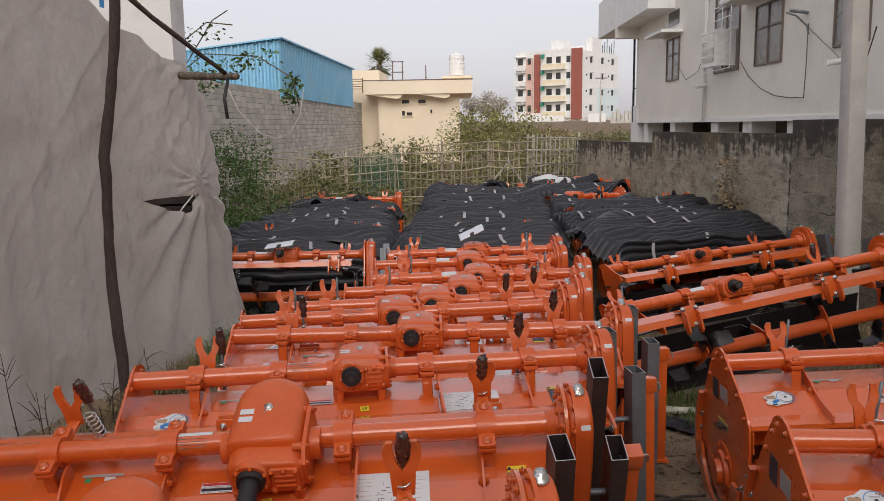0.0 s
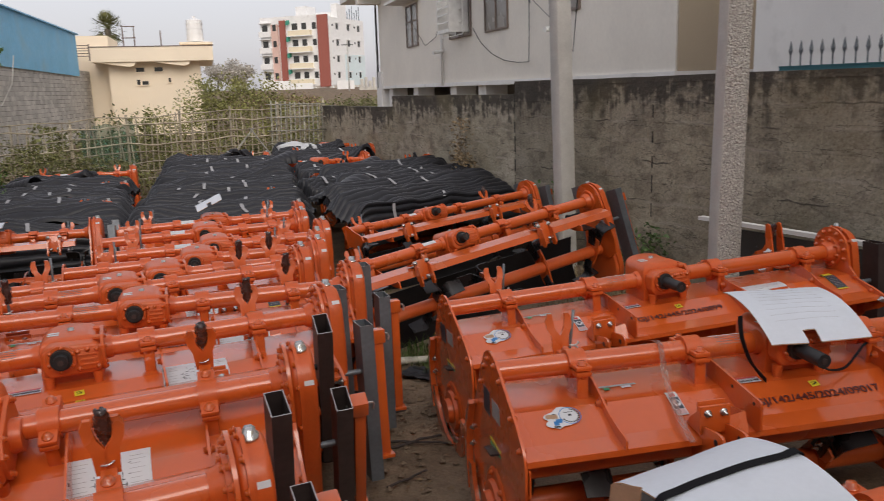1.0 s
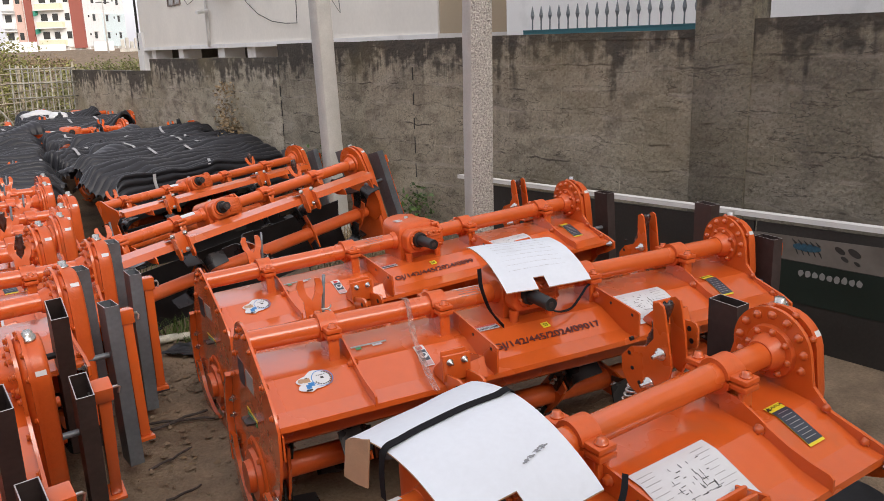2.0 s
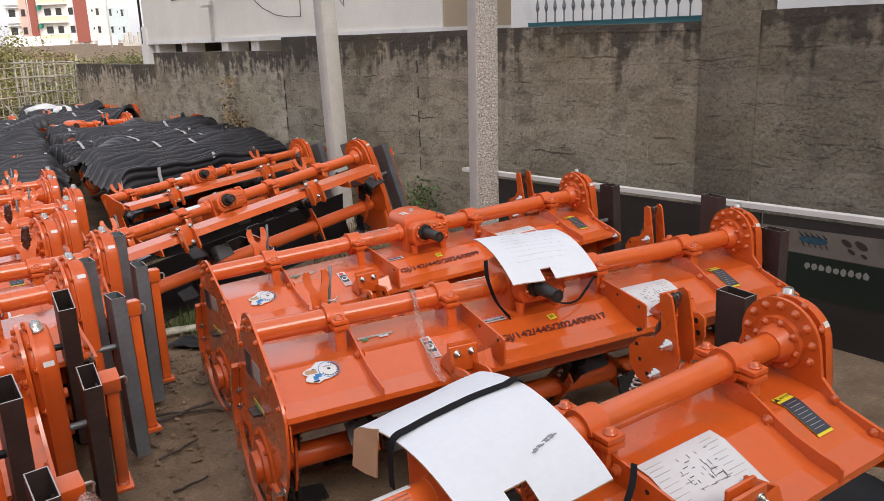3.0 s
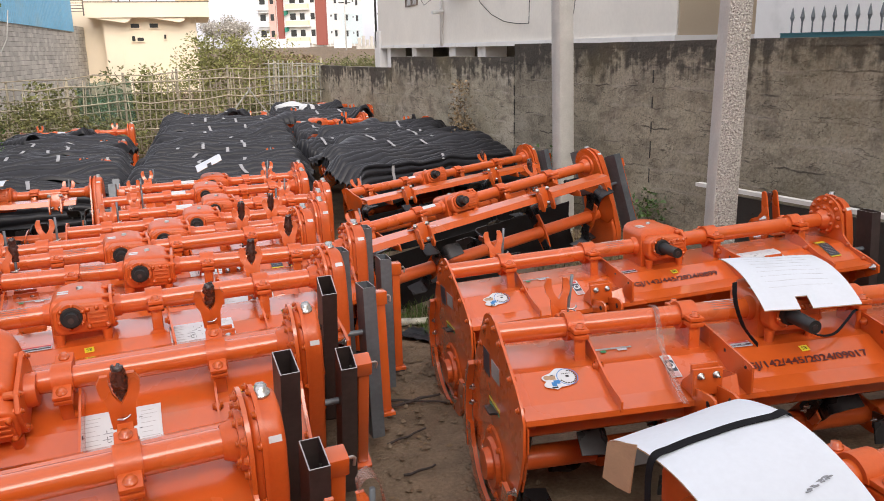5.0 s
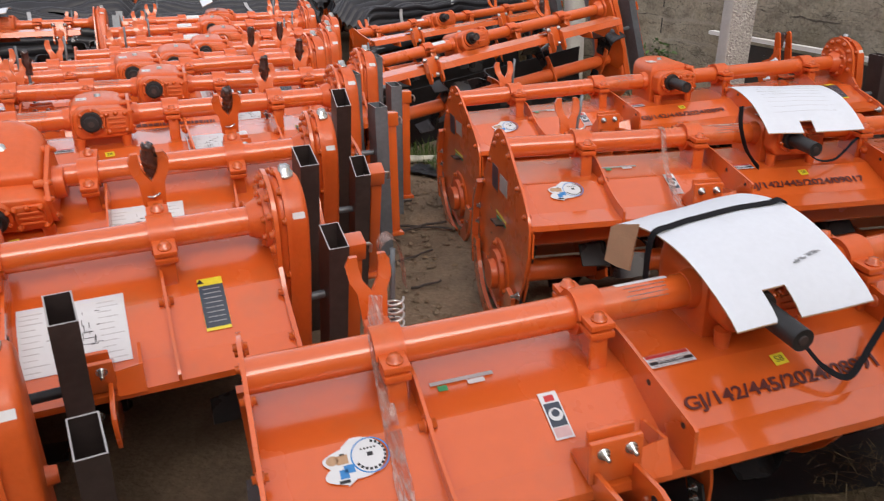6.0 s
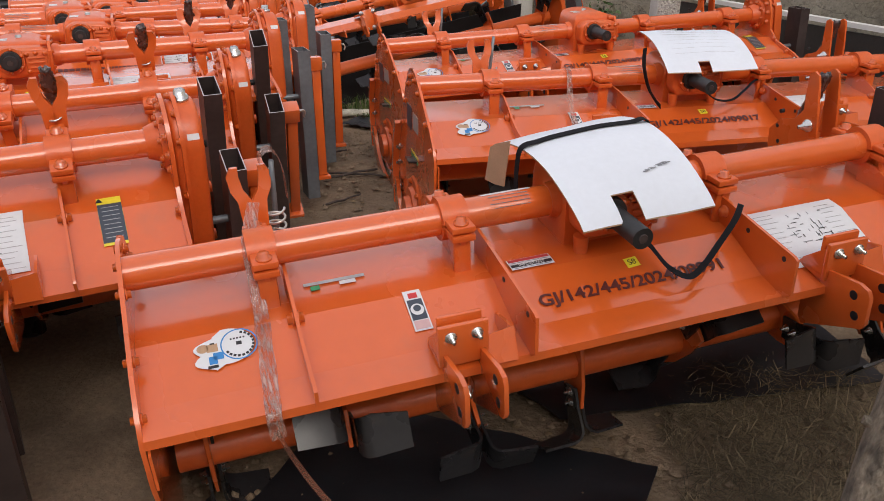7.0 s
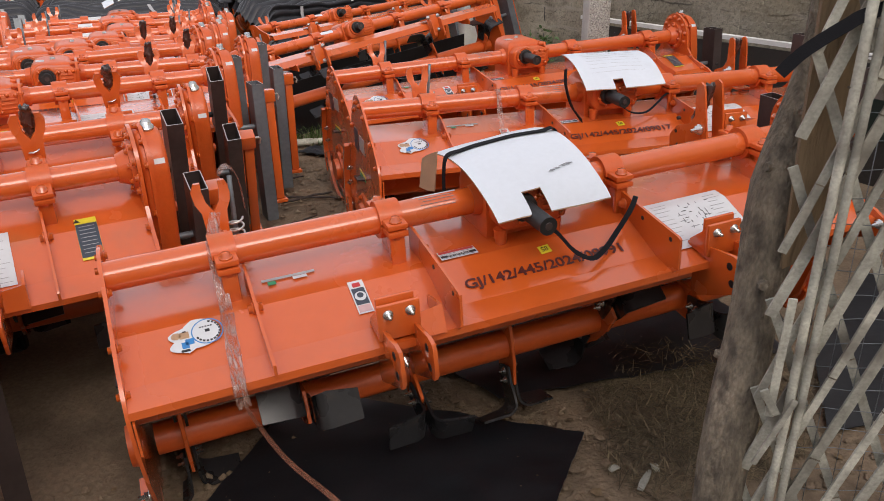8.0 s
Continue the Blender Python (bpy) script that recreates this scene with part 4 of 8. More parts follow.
def label_bars(parent, m, w, rows, gap=0.008, height=0.003, material=None, seed=1):
    rnd = random.Random(seed)
    bm = bm_new()
    for i in range(rows):
        y = gap * ((rows - 1) / 2 - i)
        x = -w / 2
        while x < w / 2 - 0.006:
            ln = min(rnd.uniform(0.008, 0.026), w / 2 - x)
            add_box(bm, x, x + ln, y - height / 2, y + height / 2, 0.0006, 0.0012)
            x += ln + 0.004
    ob = part("print_line", bm, material or INK, parent)
    ob.matrix_basis = m
    return ob


PINKINK = mat("pink_print", (0.55, 0.36, 0.36), 0.45)


def build_stickers(parent, xl, xr, c, serial, detail):
    """Labels on the deck and tube."""
    # round service sticker: white disc with a blue ring and a white lobe
    x, y = xl + 0.215, -0.272
    bm = bm_new()
    add_prism(bm, [(x - 0.020 + 0.058 * math.cos(a) - 0.020 * (math.cos(a) < -0.2) * abs(math.sin(3 * a)), y + 0.046 * math.sin(a) - 0.014 * (math.cos(a) < -0.2)) for a in [2 * math.pi * k / 40 for k in range(40)]], 2, -0.0004, 0.0004)
    bmesh.ops.translate(bm, vec=(-x, -y, 0), verts=bm.verts[:])
    lobe = part("label_sheet", bm, PAPER, parent, "white round-cornered sticker with blue and dark marks")
    lobe.matrix_basis = deck_pose(x, y, 0, 0.0025)
    bm = bm_new()
    n = 32
    for r0, r1, mi in ((0.0375, 0.0405, 0),):
        for k in range(n):
            a0, a1 = 2 * math.pi * k / n, 2 * math.pi * (k + 1) / n
            bm.faces.new([bm.verts.new((0.006 + r * math.cos(a), r * math.sin(a), 0.0008)) for r, a in ((r0, a0), (r1, a0), (r1, a1), (r0, a1))])
    part("print_ring", bm, BLUEINK, lobe)
    bm = bm_new()
    add_box(bm, -0.062, -0.044, -0.040, -0.020, 0.0005, 0.0011)
    add_box(bm, -0.052, -0.030, -0.030, -0.012, 0.0005, 0.0011)
    part("print_patch", bm, BLUEINK, lobe)
    bm = bm_new()
    add_prism(bm, [(-0.072 + 0.013 * math.cos(a), 0.004 + 0.011 * math.sin(a)) for a in [math.pi * k / 6 for k in range(12)]], 2, 0.0005, 0.0011)
    add_box(bm, -0.064, -0.040, -0.008, 0.012, 0.0005, 0.0011)
    part("print_patch", bm, CARDBROWN, lobe)
    bm = bm_new()
    add_box(bm, -0.066, -0.044, -0.050, -0.043, 0.0005, 0.0011)
    add_box(bm, -0.056, -0.046, 0.010, 0.015, 0.0005, 0.0011)
    add_box(bm, 0.000, 0.012, -0.002, 0.007, 0.0005, 0.0011)
    for k in range(14):
        a = -2.6 + 0.30 * k
        add_box(bm, -0.0030, 0.0030, -0.0028, 0.0028, 0.0005, 0.0011, 0, Matrix.Translation((0.006 + 0.031 * math.cos(a), 0.031 * math.sin(a), 0)) @ Matrix.Rotation(a + math.pi / 2, 4, "Z"))
    for k in range(5):
        add_box(bm, -0.012 + 0.007 * k, -0.008 + 0.007 * k, 0.014, 0.018, 0.0005, 0.0011)
    part("print_mark", bm, INK, lobe)
    # safety sticker beside the left hitch
    w = curved_sheet(0.043, -0.332, -0.222, PAPER, parent, c[1] - 0.15, 0.0045, label="white-edged warning sticker")
    curved_sheet(0.036, -0.328, -0.306, PINKINK, w, c[1] - 0.15, 0.0053, "print_patch")
    curved_sheet(0.036, -0.304, -0.250, DARKLABEL, w, c[1] - 0.15, 0.0053, "print_patch")
    plate(0, 0, PAPER, w, deck_pose(c[1] - 0.15, -0.278, 0, 0.0036), "print_disc", r=0.016)
    plate(0, 0, DARKLABEL, w, deck_pose(c[1] - 0.15, -0.276, 0, 0.0046), "print_disc", r=0.009)
    curved_sheet(0.022, -0.246, -0.232, REDINK, w, c[1] - 0.15, 0.0053, "print_patch")
    # narrow strip labels behind
    st = curved_sheet(0.15, -0.122, -0.110, SILVER, parent, c[0] + 0.16, 0.0045, label="silver strip label")
    gr = curved_sheet(0.022, -0.145, -0.127, GREENINK, parent, c[0] + 0.11, 0.0048, label="small green sticker")
    curved_sheet(0.04, -0.140, -0.125, PAPER, parent, c[0] + 0.19, 0.0048, label="small white sticker")
    # instruction label on the centre deck
    for y, material in ((-0.190, REDINK), (-0.213, INK)):
        bw = plate(0.115, 0.021, PAPER, parent, deck_pose(c[1] + 0.17, y, 0, 0.002), label="white instruction label")
        bi = plate(0.110, 0.011, material, bw, pose(0, 0.0035, 0.0006), "print_patch")
        if detail and material is INK:
            text_mesh("lettering", "IMPORTANT", 0.0125, PAPER, bw, pose(0, 0.0035, 0.0013), 0.0002)
        label_bars(bw, pose(0, -0.0065, 0), 0.10, 1, 0.004, 0.002, GREYINK, 3)
    yl = plate(0.036, 0.030, YELLOW, parent, deck_pose(0.050, -0.268, 4, 0.002), label="yellow label with black characters")
    text_mesh("lettering", "S8", 0.024, INK, yl, pose(0, 0, 0.0008), 0.0003)
    if serial:
        text_mesh("serial_lettering", serial, 0.047, REDINK_DARK, parent, deck_pose(0.030, -0.322, 0, 0.0008), 0.0004, 1.15, 0.0010)
    else:
        label_bars(parent, deck_pose(0.06, -0.318, 0, 0.0), 0.42, 1, 0.02, 0.022, REDINK_DARK, 5)
    # large instruction sheet and caution sheet on the right-hand deck
    big = 1.4 if xr > 1.14 else 1.3
    xm = 0.588 if xr > 1.14 else c[2] + 0.17
    man = curved_sheet(0.20 * big, -0.180 - 0.145 * big, -0.180, PAPER, parent, xm, 0.0045, label="white instruction sheet with line drawings")
    rnd = random.Random(9)
    for k in range(40):
        px, py = xm + big * rnd.uniform(-0.048, 0.048), -0.255 + big * rnd.uniform(-0.045, 0.020)
        lw, lh = (rnd.uniform(0.008, 0.030), 0.0020) if k % 2 else (0.0020, rnd.uniform(0.006, 0.020))
        curved_sheet(lw, py, py + lh, INK if k % 3 else GREYINK, man, px, 0.0053 + 0.0002 * (k % 4), "print_mark")
    for k in range(11):
        py = -0.180 + big * (-0.136 + 0.0118 * k)
        for sx in (-0.071, 0.071):
            lw = 0.046 * big * rnd.uniform(0.55, 1.0)
            curved_sheet(lw, py, py + 0.0014, TAPE, man, xm + sx * big - (0.046 * big - lw) / 2, 0.0053, "print_line")
    xc = c[3] + 0.10
    cau = curved_sheet(0.066, -0.338, -0.182, YELLOW, parent, xc, 0.0045, label="yellow and black caution label")
    curved_sheet(0.065, -0.330, -0.210, DARKLABEL, cau, xc, 0.0053, "print_patch")
    for k in range(8):
        curved_sheet(0.046, -0.316 + 0.013 * k, -0.3145 + 0.013 * k, SILVER, cau, xc, 0.0061, "print_line")
    if detail:
        text_mesh("lettering", "CAUTION", 0.013, INK, cau, deck_pose(xc + 0.008, -0.193, 0, 0.0022), 0.0002)
    bm = bm_new()
    add_prism(bm, [(-0.010, -0.006), (0.010, -0.006), (0, 0.011)], 2, 0, 0.0006)
    t = part("print_mark", bm, INK, cau)
    t.matrix_basis = deck_pose(xc - 0.026, -0.195, 0, 0.0025)
    # label wrapped on the tube, next to the gearbox
    bm = bm_new()
    n = 8
    for r, x0, x1 in ((TR + 0.0010, -0.285, -0.150), ):
        aa = [math.radians(92 + 76 * k / n) for k in range(n + 1)]
        add_strip(bm, [(x1, TY - r * math.cos(math.pi - a) * -1, TZ + r * math.sin(a)) for a in aa], [(x0, TY - r * math.cos(math.pi - a) * -1, TZ + r * math.sin(a)) for a in aa], 0.0006)
    tl = part("label_sheet", bm, PAPER, parent, "white tube label")
    bm = bm_new()
    for k in range(4):
        a = math.radians(106 + 15 * k)
        r = TR + 0.0016
        add_box(bm, -0.273 + 0.01 * (k % 2), -0.165, TY + r * math.cos(a) - 0.0006, TY + r * math.cos(a) + 0.0006, TZ + r * math.sin(a) - 0.0006, TZ + r * math.sin(a) + 0.0006)
    part("print_line", bm, GREYINK, tl)


def plain_labels(parent, open_deck):
    bm = bm_new()
    r = TR + 0.0012
    aa = [math.radians(70 + 80 * k / 8) for k in range(9)]
    add_strip(bm, [(-0.150, TY + r * math.cos(a), TZ + r * math.sin(a)) for a in aa], [(-0.275, TY + r * math.cos(a), TZ + r * math.sin(a)) for a in aa], 0.0006)
    part("label_sheet", bm, PAPER, parent, "white tube label")
    if not open_deck:
        plate(0.10, 0.05, PAPER, parent, deck_pose(0.52, -0.24, 0, 0.002))


REDINK_DARK = mat("dark_red_print", (0.085, 0.012, 0.008), 0.5)


def build_tiller(at, label, left, right, clamps, serial="", bars="dark", group="rotary tillers", detail=False, wraps=(False, True), gear=1.0, board=None, open_deck=False, posts=((-0.255, 0.845), (0.16, 0.945)), shaft=0.145, fancy=False, low=False, stand=True, covered=False):
    t = thing("rotary_tiller", label, "tiller", group, at)
    xl, xr = -left, right
    bm = bm_new()
    add_cyl(bm, (xl + 0.005, TY, TZ), (-0.085, TY, TZ), TR, seg=28)
    part("main_tube", bm, ORANGE, t)
    bm = bm_new()
    add_cyl(bm, (0.16, TY, TZ), (xr - 0.02, TY, TZ), TR, seg=28)
    part("main_tube", bm, ORANGE, t)
    bm = bm_new()
    outline = [(-0.315, 0.742), (-0.420, 0.708), (-0.430, 0.664)] if open_deck else DECK + [(-0.459, 0.605)]
    end = xr - (0.10 if open_deck else 0.006)
    add_strip(bm, [(end, y, z) for y, z in outline], [(xl + 0.005, y, z) for y, z in outline], -0.005)
    mesh_object("deck_sheet", bm, ORANGE, t, 8)
    bm = bm_new()
    add_prism(bm, [(-0.325, 0.726), (-0.412, 0.696), (-0.412, 0.676), (-0.325, 0.676)] if open_deck else [(-0.21, 0.640), (-0.300, 0.620), (-0.300, 0.484), (-0.290, 0.474), (-0.21, 0.474)], 0, xl + 0.006, end - 0.002)
    part("front_beam", bm, ORANGE, t)
    bm = bm_new()
    add_strip(bm, [(xr - 0.012, y, z) for y, z in ((0.245, 0.56), (0.30, 0.45), (0.335, 0.30), (0.33, 0.14))], [(xl + 0.012, y, z) for y, z in ((0.245, 0.56), (0.30, 0.45), (0.335, 0.30), (0.33, 0.14))], 0.004)
    part("rear_board", bm, board or ORANGE, t)
    for x in clamps:
        build_clamp(t, x)
    build_rib(t, clamps[0] + 0.045)
    build_rib(t, clamps[3] - 0.02)
    if not open_deck:
        build_rib(t, -0.308, True)
        build_rib(t, 0.370, True)
    case = build_gearbox(t, shaft, low, covered)
    if gear != 1.0:
        case.matrix_basis = Matrix.Translation((0.020, TY - 0.03, TZ)) @ Matrix.Scale(gear, 4) @ Matrix.Translation((0, -TY, -TZ))
    for x in (-0.468, 0.545):
        build_bracket(t, x) if open_deck else build_hitch(t, x)
    build_fork(t, clamps[0] + 0.01, wraps[0])
    if fancy:
        build_quadrant_fork(t, clamps[3], wraps[1])
    else:
        build_fork(t, clamps[3], wraps[1])
    build_left_plate(t, xl, open_deck)
    build_right_side(t, xr, bars, posts, stand, open_deck)
    build_rotor(t, xl, xr, *((0.42, 0.42, 0.046) if open_deck else (RZ, 0.31, 0.048)))
    if not PLAIN["on"]:
        build_stickers(t, xl, xr, clamps, serial, detail)
    else:
        plain_labels(t, open_deck)
    return t


LARGE = dict(left=1.15, right=1.15, clamps=(-0.842, -0.370, 0.371, 0.920))
SMALL = dict(left=0.93, right=0.93, clamps=(-0.66, -0.315, 0.345, 0.70))
NARROW = dict(left=0.80, right=0.80, clamps=(-0.56, -0.300, 0.33, 0.58))


# ---------------- ground and large structure ----------------
def far_rise(y):
    """The land climbs behind the yard, up to the flats."""
    s = min(max((y - 50.0) / 68.0, 0.0), 1.0)
    return 2.5 * s * s * (3 - 2 * s)


def build_ground():
    xs = sorted(set([-400, -150, -60, -25, -12] + [round(-7 + 0.25 * i, 3) for i in range(57)] + [12, 25, 60, 150, 400]))
    ys = sorted(set([-60, -25, -12] + [round(-4 + 0.25 * i, 3) for i in range(93)] + [24, 32, 50, 60, 75, 90, 105, 120, 150, 200, 420]))
    bm = bm_new()
    grid = []
    for y in ys:
        row = []
        for x in xs:
            n = noise.noise(Vector((x * 0.9, y * 0.9, 3.0))) * 0.018 + noise.noise(Vector((x * 3.1, y * 3.1, 7.0))) * 0.009
            near = abs(x) < 7.5 and -4.5 < y < 19
            row.append(bm.verts.new((x, y, ground_z(x, y) + (n - 0.012 if near else 0.0) + far_rise(y))))
        grid.append(row)
    for r0, r1 in zip(grid, grid[1:]):
        for i in range(len(xs) - 1):
            bm.faces.new((r0[i], r0[i + 1], r1[i + 1], r1[i]))
    return tagged(mesh_object("ground", bm, SOIL), "bare brown soil yard with patches of dry grass", "ground", kind="structure")


build_ground()

WALL_AT = pose(4.9, 4.0, 0, 0, 0, 98.75)      # local x runs away along the boundary wall, local y into the yard


def build_wall_section(name, s0, s1, top, label, singles=None, tone=1.0):
    PLASTER = wall_mat("stained_" + name, top, tone)
    w = thing(name, label, "wall", at=WALL_AT, kind="structure")
    bm = bm_new()
    low = -0.45
    add_box(bm, s0, s1, -0.15, -0.003, low, top - 0.05)
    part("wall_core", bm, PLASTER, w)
    bm = bm_new()
    rnd = random.Random(int(s0 * 10) + 77)
    n = max(2, int((s1 - s0) / 0.5))
    a, b = [], []
    for i in range(n + 1):
        s = s0 + (s1 - s0) * i / n
        a.append((s, 0.002 + rnd.uniform(-0.004, 0.004), top - 0.055 + rnd.uniform(-0.006, 0.006)))
        b.append((s, -0.165, top - 0.055 + rnd.uniform(-0.006, 0.006)))
    add_strip(bm, b, a, -0.055)
    part("wall_coping", bm, PLASTER, w, "dark stained rough coping")
    ch, cw = 0.19, 0.40
    rows = int((top - 0.055 - low) / ch) + 1
    block = None
    joined = bm_new()
    for r in range(rows):
        z1 = top - 0.052 - r * ch
        z0 = z1 - ch + 0.002
        k0 = -1 if r % 2 else 0
        for k in range(k0, int((s1 - s0) / cw) + 1):
            a0 = max(s0, s0 + (k + (0.5 if r % 2 else 0)) * cw)
            a1 = min(s1, s0 + (k + 1 + (0.5 if r % 2 else 0)) * cw - 0.002)
            if a1 - a0 < 0.05:
                continue
            d = rnd.uniform(-0.003, 0.002)
            if singles and singles[0] <= a0 and a1 <= singles[1] and a1 - a0 > cw - 0.02 and z0 > 0.0:
                m = pose(a0, d, z0)
                if block is None:
                    bm = bm_new()
                    add_box(bm, 0, cw - 0.002, -0.05, 0.0, 0, ch - 0.002)
                    block = part("block", bm, PLASTER, w)
                    block.matrix_basis = m
                else:
                    again(block, m, w)
            else:
                add_box(joined, a0, a1, -0.05, d, z0, z1)
    if joined.faces:
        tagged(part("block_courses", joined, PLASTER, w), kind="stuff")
    else:
        joined.free()
    return w


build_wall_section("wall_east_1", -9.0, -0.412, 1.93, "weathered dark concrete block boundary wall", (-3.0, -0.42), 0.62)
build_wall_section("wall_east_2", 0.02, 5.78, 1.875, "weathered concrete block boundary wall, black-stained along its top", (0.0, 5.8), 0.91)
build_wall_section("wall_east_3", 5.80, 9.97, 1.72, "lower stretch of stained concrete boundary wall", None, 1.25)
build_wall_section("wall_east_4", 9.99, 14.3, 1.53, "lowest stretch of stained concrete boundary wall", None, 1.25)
bm = bm_new()
add_box(bm, -0.41, 0.015, -0.20, 0.016, -0.4, 2.25, 0.012)
col = tagged(mesh_object("wall_column", bm, wall_mat("stained_column", 2.25, 0.50)), "smooth dark concrete column in the boundary wall", "column", kind="structure")
col.matrix_basis = WALL_AT
for s in (3.145, 5.79):
    bm = bm_new()
    rnd = random.Random(int(s * 10))
    for k in range(7):
        add_box(bm, s - 0.006, s + 0.006, -0.01, 0.006, 0.05 + 0.24 * k, 0.05 + 0.24 * k + rnd.uniform(0.1, 0.2), 0.003)
    j = tagged(mesh_object("wall_joint", bm, BOARDDARK), "dark vertical joint in the boundary wall", "joint", kind="structure")
    j.matrix_basis = WALL_AT


def build_pole(x, y, turn, lean, top, side, label, rough):
    """A square concrete pole with chamfered edges and a slight taper."""
    bm = bm_new()
    h, n = top + 0.5, 24
    rings = []
    rnd = random.Random(int(x * 100))
    for i in range(n + 1):
        t = i / n
        w = side / 2 * (1.04 - 0.10 * t)
        c = w * 0.93
        pts = [(w, -c), (w, c), (c, w), (-c, w), (-w, c), (-w, -c), (-c, -w), (c, -w)]
        rings.append([bm.verts.new((px + rnd.uniform(-0.002, 0.002), py + rnd.uniform(-0.002, 0.002), -0.5 + h * t)) for px, py in pts])
    for r0, r1 in zip(rings, rings[1:]):
        for k in range(8):
            bm.faces.new((r0[k], r0[(k + 1) % 8], r1[(k + 1) % 8], r1[k])).material_index = 1 if (rough and k in (0, 6, 7)) else 0
    bm.faces.new(rings[-1])
    ob = tagged(mesh_object("concrete_pole", bm, [CONCRETE, PEBBLE]), label, "pole", "concrete poles")
    ob.matrix_basis = pose(x, y, 0, lean[0], lean[1], turn)
    return ob


build_pole(3.95, 8.05, 8, (0, -1.6), 6.5, 0.165, "plain pale square concrete pole, leaning slightly", False)
build_pole(3.72, 4.95, -13, (0, 0.6), 6.5, 0.165, "square concrete pole with rough pebbled faces", True)

# ---- the tillers ----
m2 = build_tiller(pose(2.451, 2.862, 0, 0.32, -0.81, -4.38), "orange rotary tiller with a white cardboard cover over its gearbox", serial="GJ/142/445/2024/09017", detail=True, fancy=True, covered=True, **dict(LARGE, right=1.24))
m3 = build_tiller(pose(1.416, 1.631, 0.021, 1.73, -3.8, 0.92), "orange rotary tiller with a strapped cover and a film strip", serial="GJ/142/445/2024/08991", detail=True, covered=True, wraps=(False, True), fancy=True, posts=((0.16, 0.835),), stand=False, **LARGE)
m1 = build_tiller(pose(2.621, 4.028, -0.027, -1.44, -2.74, -0.9), "orange rotary tiller with a bare gearbox beside the concrete pole", serial="GJ/142/445/2024/0899", fancy=True, posts=((-0.186, 0.837, 0.085),), stand=False, **LARGE)
SMALL_LABEL = "glossy orange rotary tiller packed close in a row of others"
r0 = build_tiller(pose(-0.735, 2.387, 0.059, 16.8, -2.0, 6.2), "glossy orange rotary tiller tipped forward at the end of a row", left=0.93, right=1.06, clamps=(-0.66, -0.315, 0.345, 0.769), posts=((-0.190, 0.741), (0.151, 0.803)))
build_tiller(pose(-1.336, 1.324, 0.044, 8.9, -0.3, 12.5), "glossy orange rotary tiller standing apart beside the row", left=0.93, right=1.06, clamps=(-0.66, -0.315, 0.345, 0.769), posts=((-0.190, 0.741), (0.151, 0.803)), stand=False)
r1 = build_tiller(pose(-0.546, 3.390, 0.046, 23.7, -2.7, 1.35), "glossy orange rotary tiller with a large gearbox, tipped forward", left=1.15, right=1.112, clamps=(-0.732, -0.306, 0.323, 0.835), gear=1.18, posts=((-0.240, 0.770), (0.123, 0.827)), wraps=(True, True), shaft=0.10)
rg = build_tiller(pose(-0.295, 3.698, 0.005, -1.6, -1.0, 6.4), SMALL_LABEL, bars="grey", posts=((-0.255, 0.770), (0.16, 0.855)), left=0.934, right=1.056, clamps=(-0.665, -0.315, 0.323, 0.776), wraps=(True, True), shaft=0.035, low=True)
copy_thing(rg, pose(-0.084, 4.426, -0.016, -0.3, -0.2, 2.7))
build_tiller(pose(-0.228, 4.885, -0.022, -0.3, -0.7, 8.6), SMALL_LABEL, bars="grey", left=0.857, right=1.0, clamps=(-0.63, -0.315, 0.297, 0.716), posts=(), stand=False, shaft=0.035, low=True)
PLAIN["on"] = True
rs = build_tiller(pose(-0.02, 5.30, -0.046, 0, -0.5, 6), SMALL_LABEL, bars="grey", posts=(), stand=False, shaft=0.035, low=True, **SMALL)
rn = build_tiller(pose(0.17, 5.85, -0.075, 0, -0.5, 4), SMALL_LABEL, bars="grey", posts=(), stand=False, wraps=(False, False), shaft=0.035, low=True, **NARROW)
for x, y, yaw in ((0.29, 6.45, 5), (0.22, 7.33, 6), (0.28, 8.10, 6)):
    copy_thing(rn, pose(x, y, ground_z(x, y), 0, -0.5, yaw))
# open frames get a black rear board, painting in the dark beneath them
build_tiller(pose(-1.532, 7.730, ground_z(0, 7.62) -0.008, -16, -0.5, 1), "orange rotary tiller with an open frame and no deck plate", bars="grey", board=BLACKPAINTSHADE, open_deck=True, shaft=0.06, low=True, wraps=(False, False), **NARROW)
build_tiller(pose(2.097, 5.560, -0.053, -15.1, -7.5, 14.7), "orange rotary tiller with an open frame, its bladed rotor showing", bars="grey", board=BLACKPAINTSHADE, open_deck=True, left=0.862, right=1.286, clamps=(-0.706, -0.294, 0.427, 0.88), shaft=0.06, low=True)
build_tiller(pose(2.464, 7.782, -0.212, -14.6, -4.0, 18.2), "orange rotary tiller with an open frame among dry weeds", bars="grey", board=BLACKPAINTSHADE, open_deck=True, left=0.901, right=1.269, clamps=(-0.703, -0.273, 0.368, 0.862), shaft=0.06, low=True)
FAR_LABEL = "orange rotary tiller half hidden under black ribbed sheets"
far = copy_thing(rn, pose(-1.75, 14.4, -0.2, 0, 0, 0))
tagged(far, FAR_LABEL)
for x, y, z, yaw in ((1.95, 13.3, -0.1, 14), (2.75, 12.2, -0.12, 15), (2.35, 14.8, -0.08, 14), (2.5, 16.3, -0.05, 12), (0.5, 16.0, -0.2, 2)):
    copy_thing(far, pose(x, y, z, 0, 0, yaw))
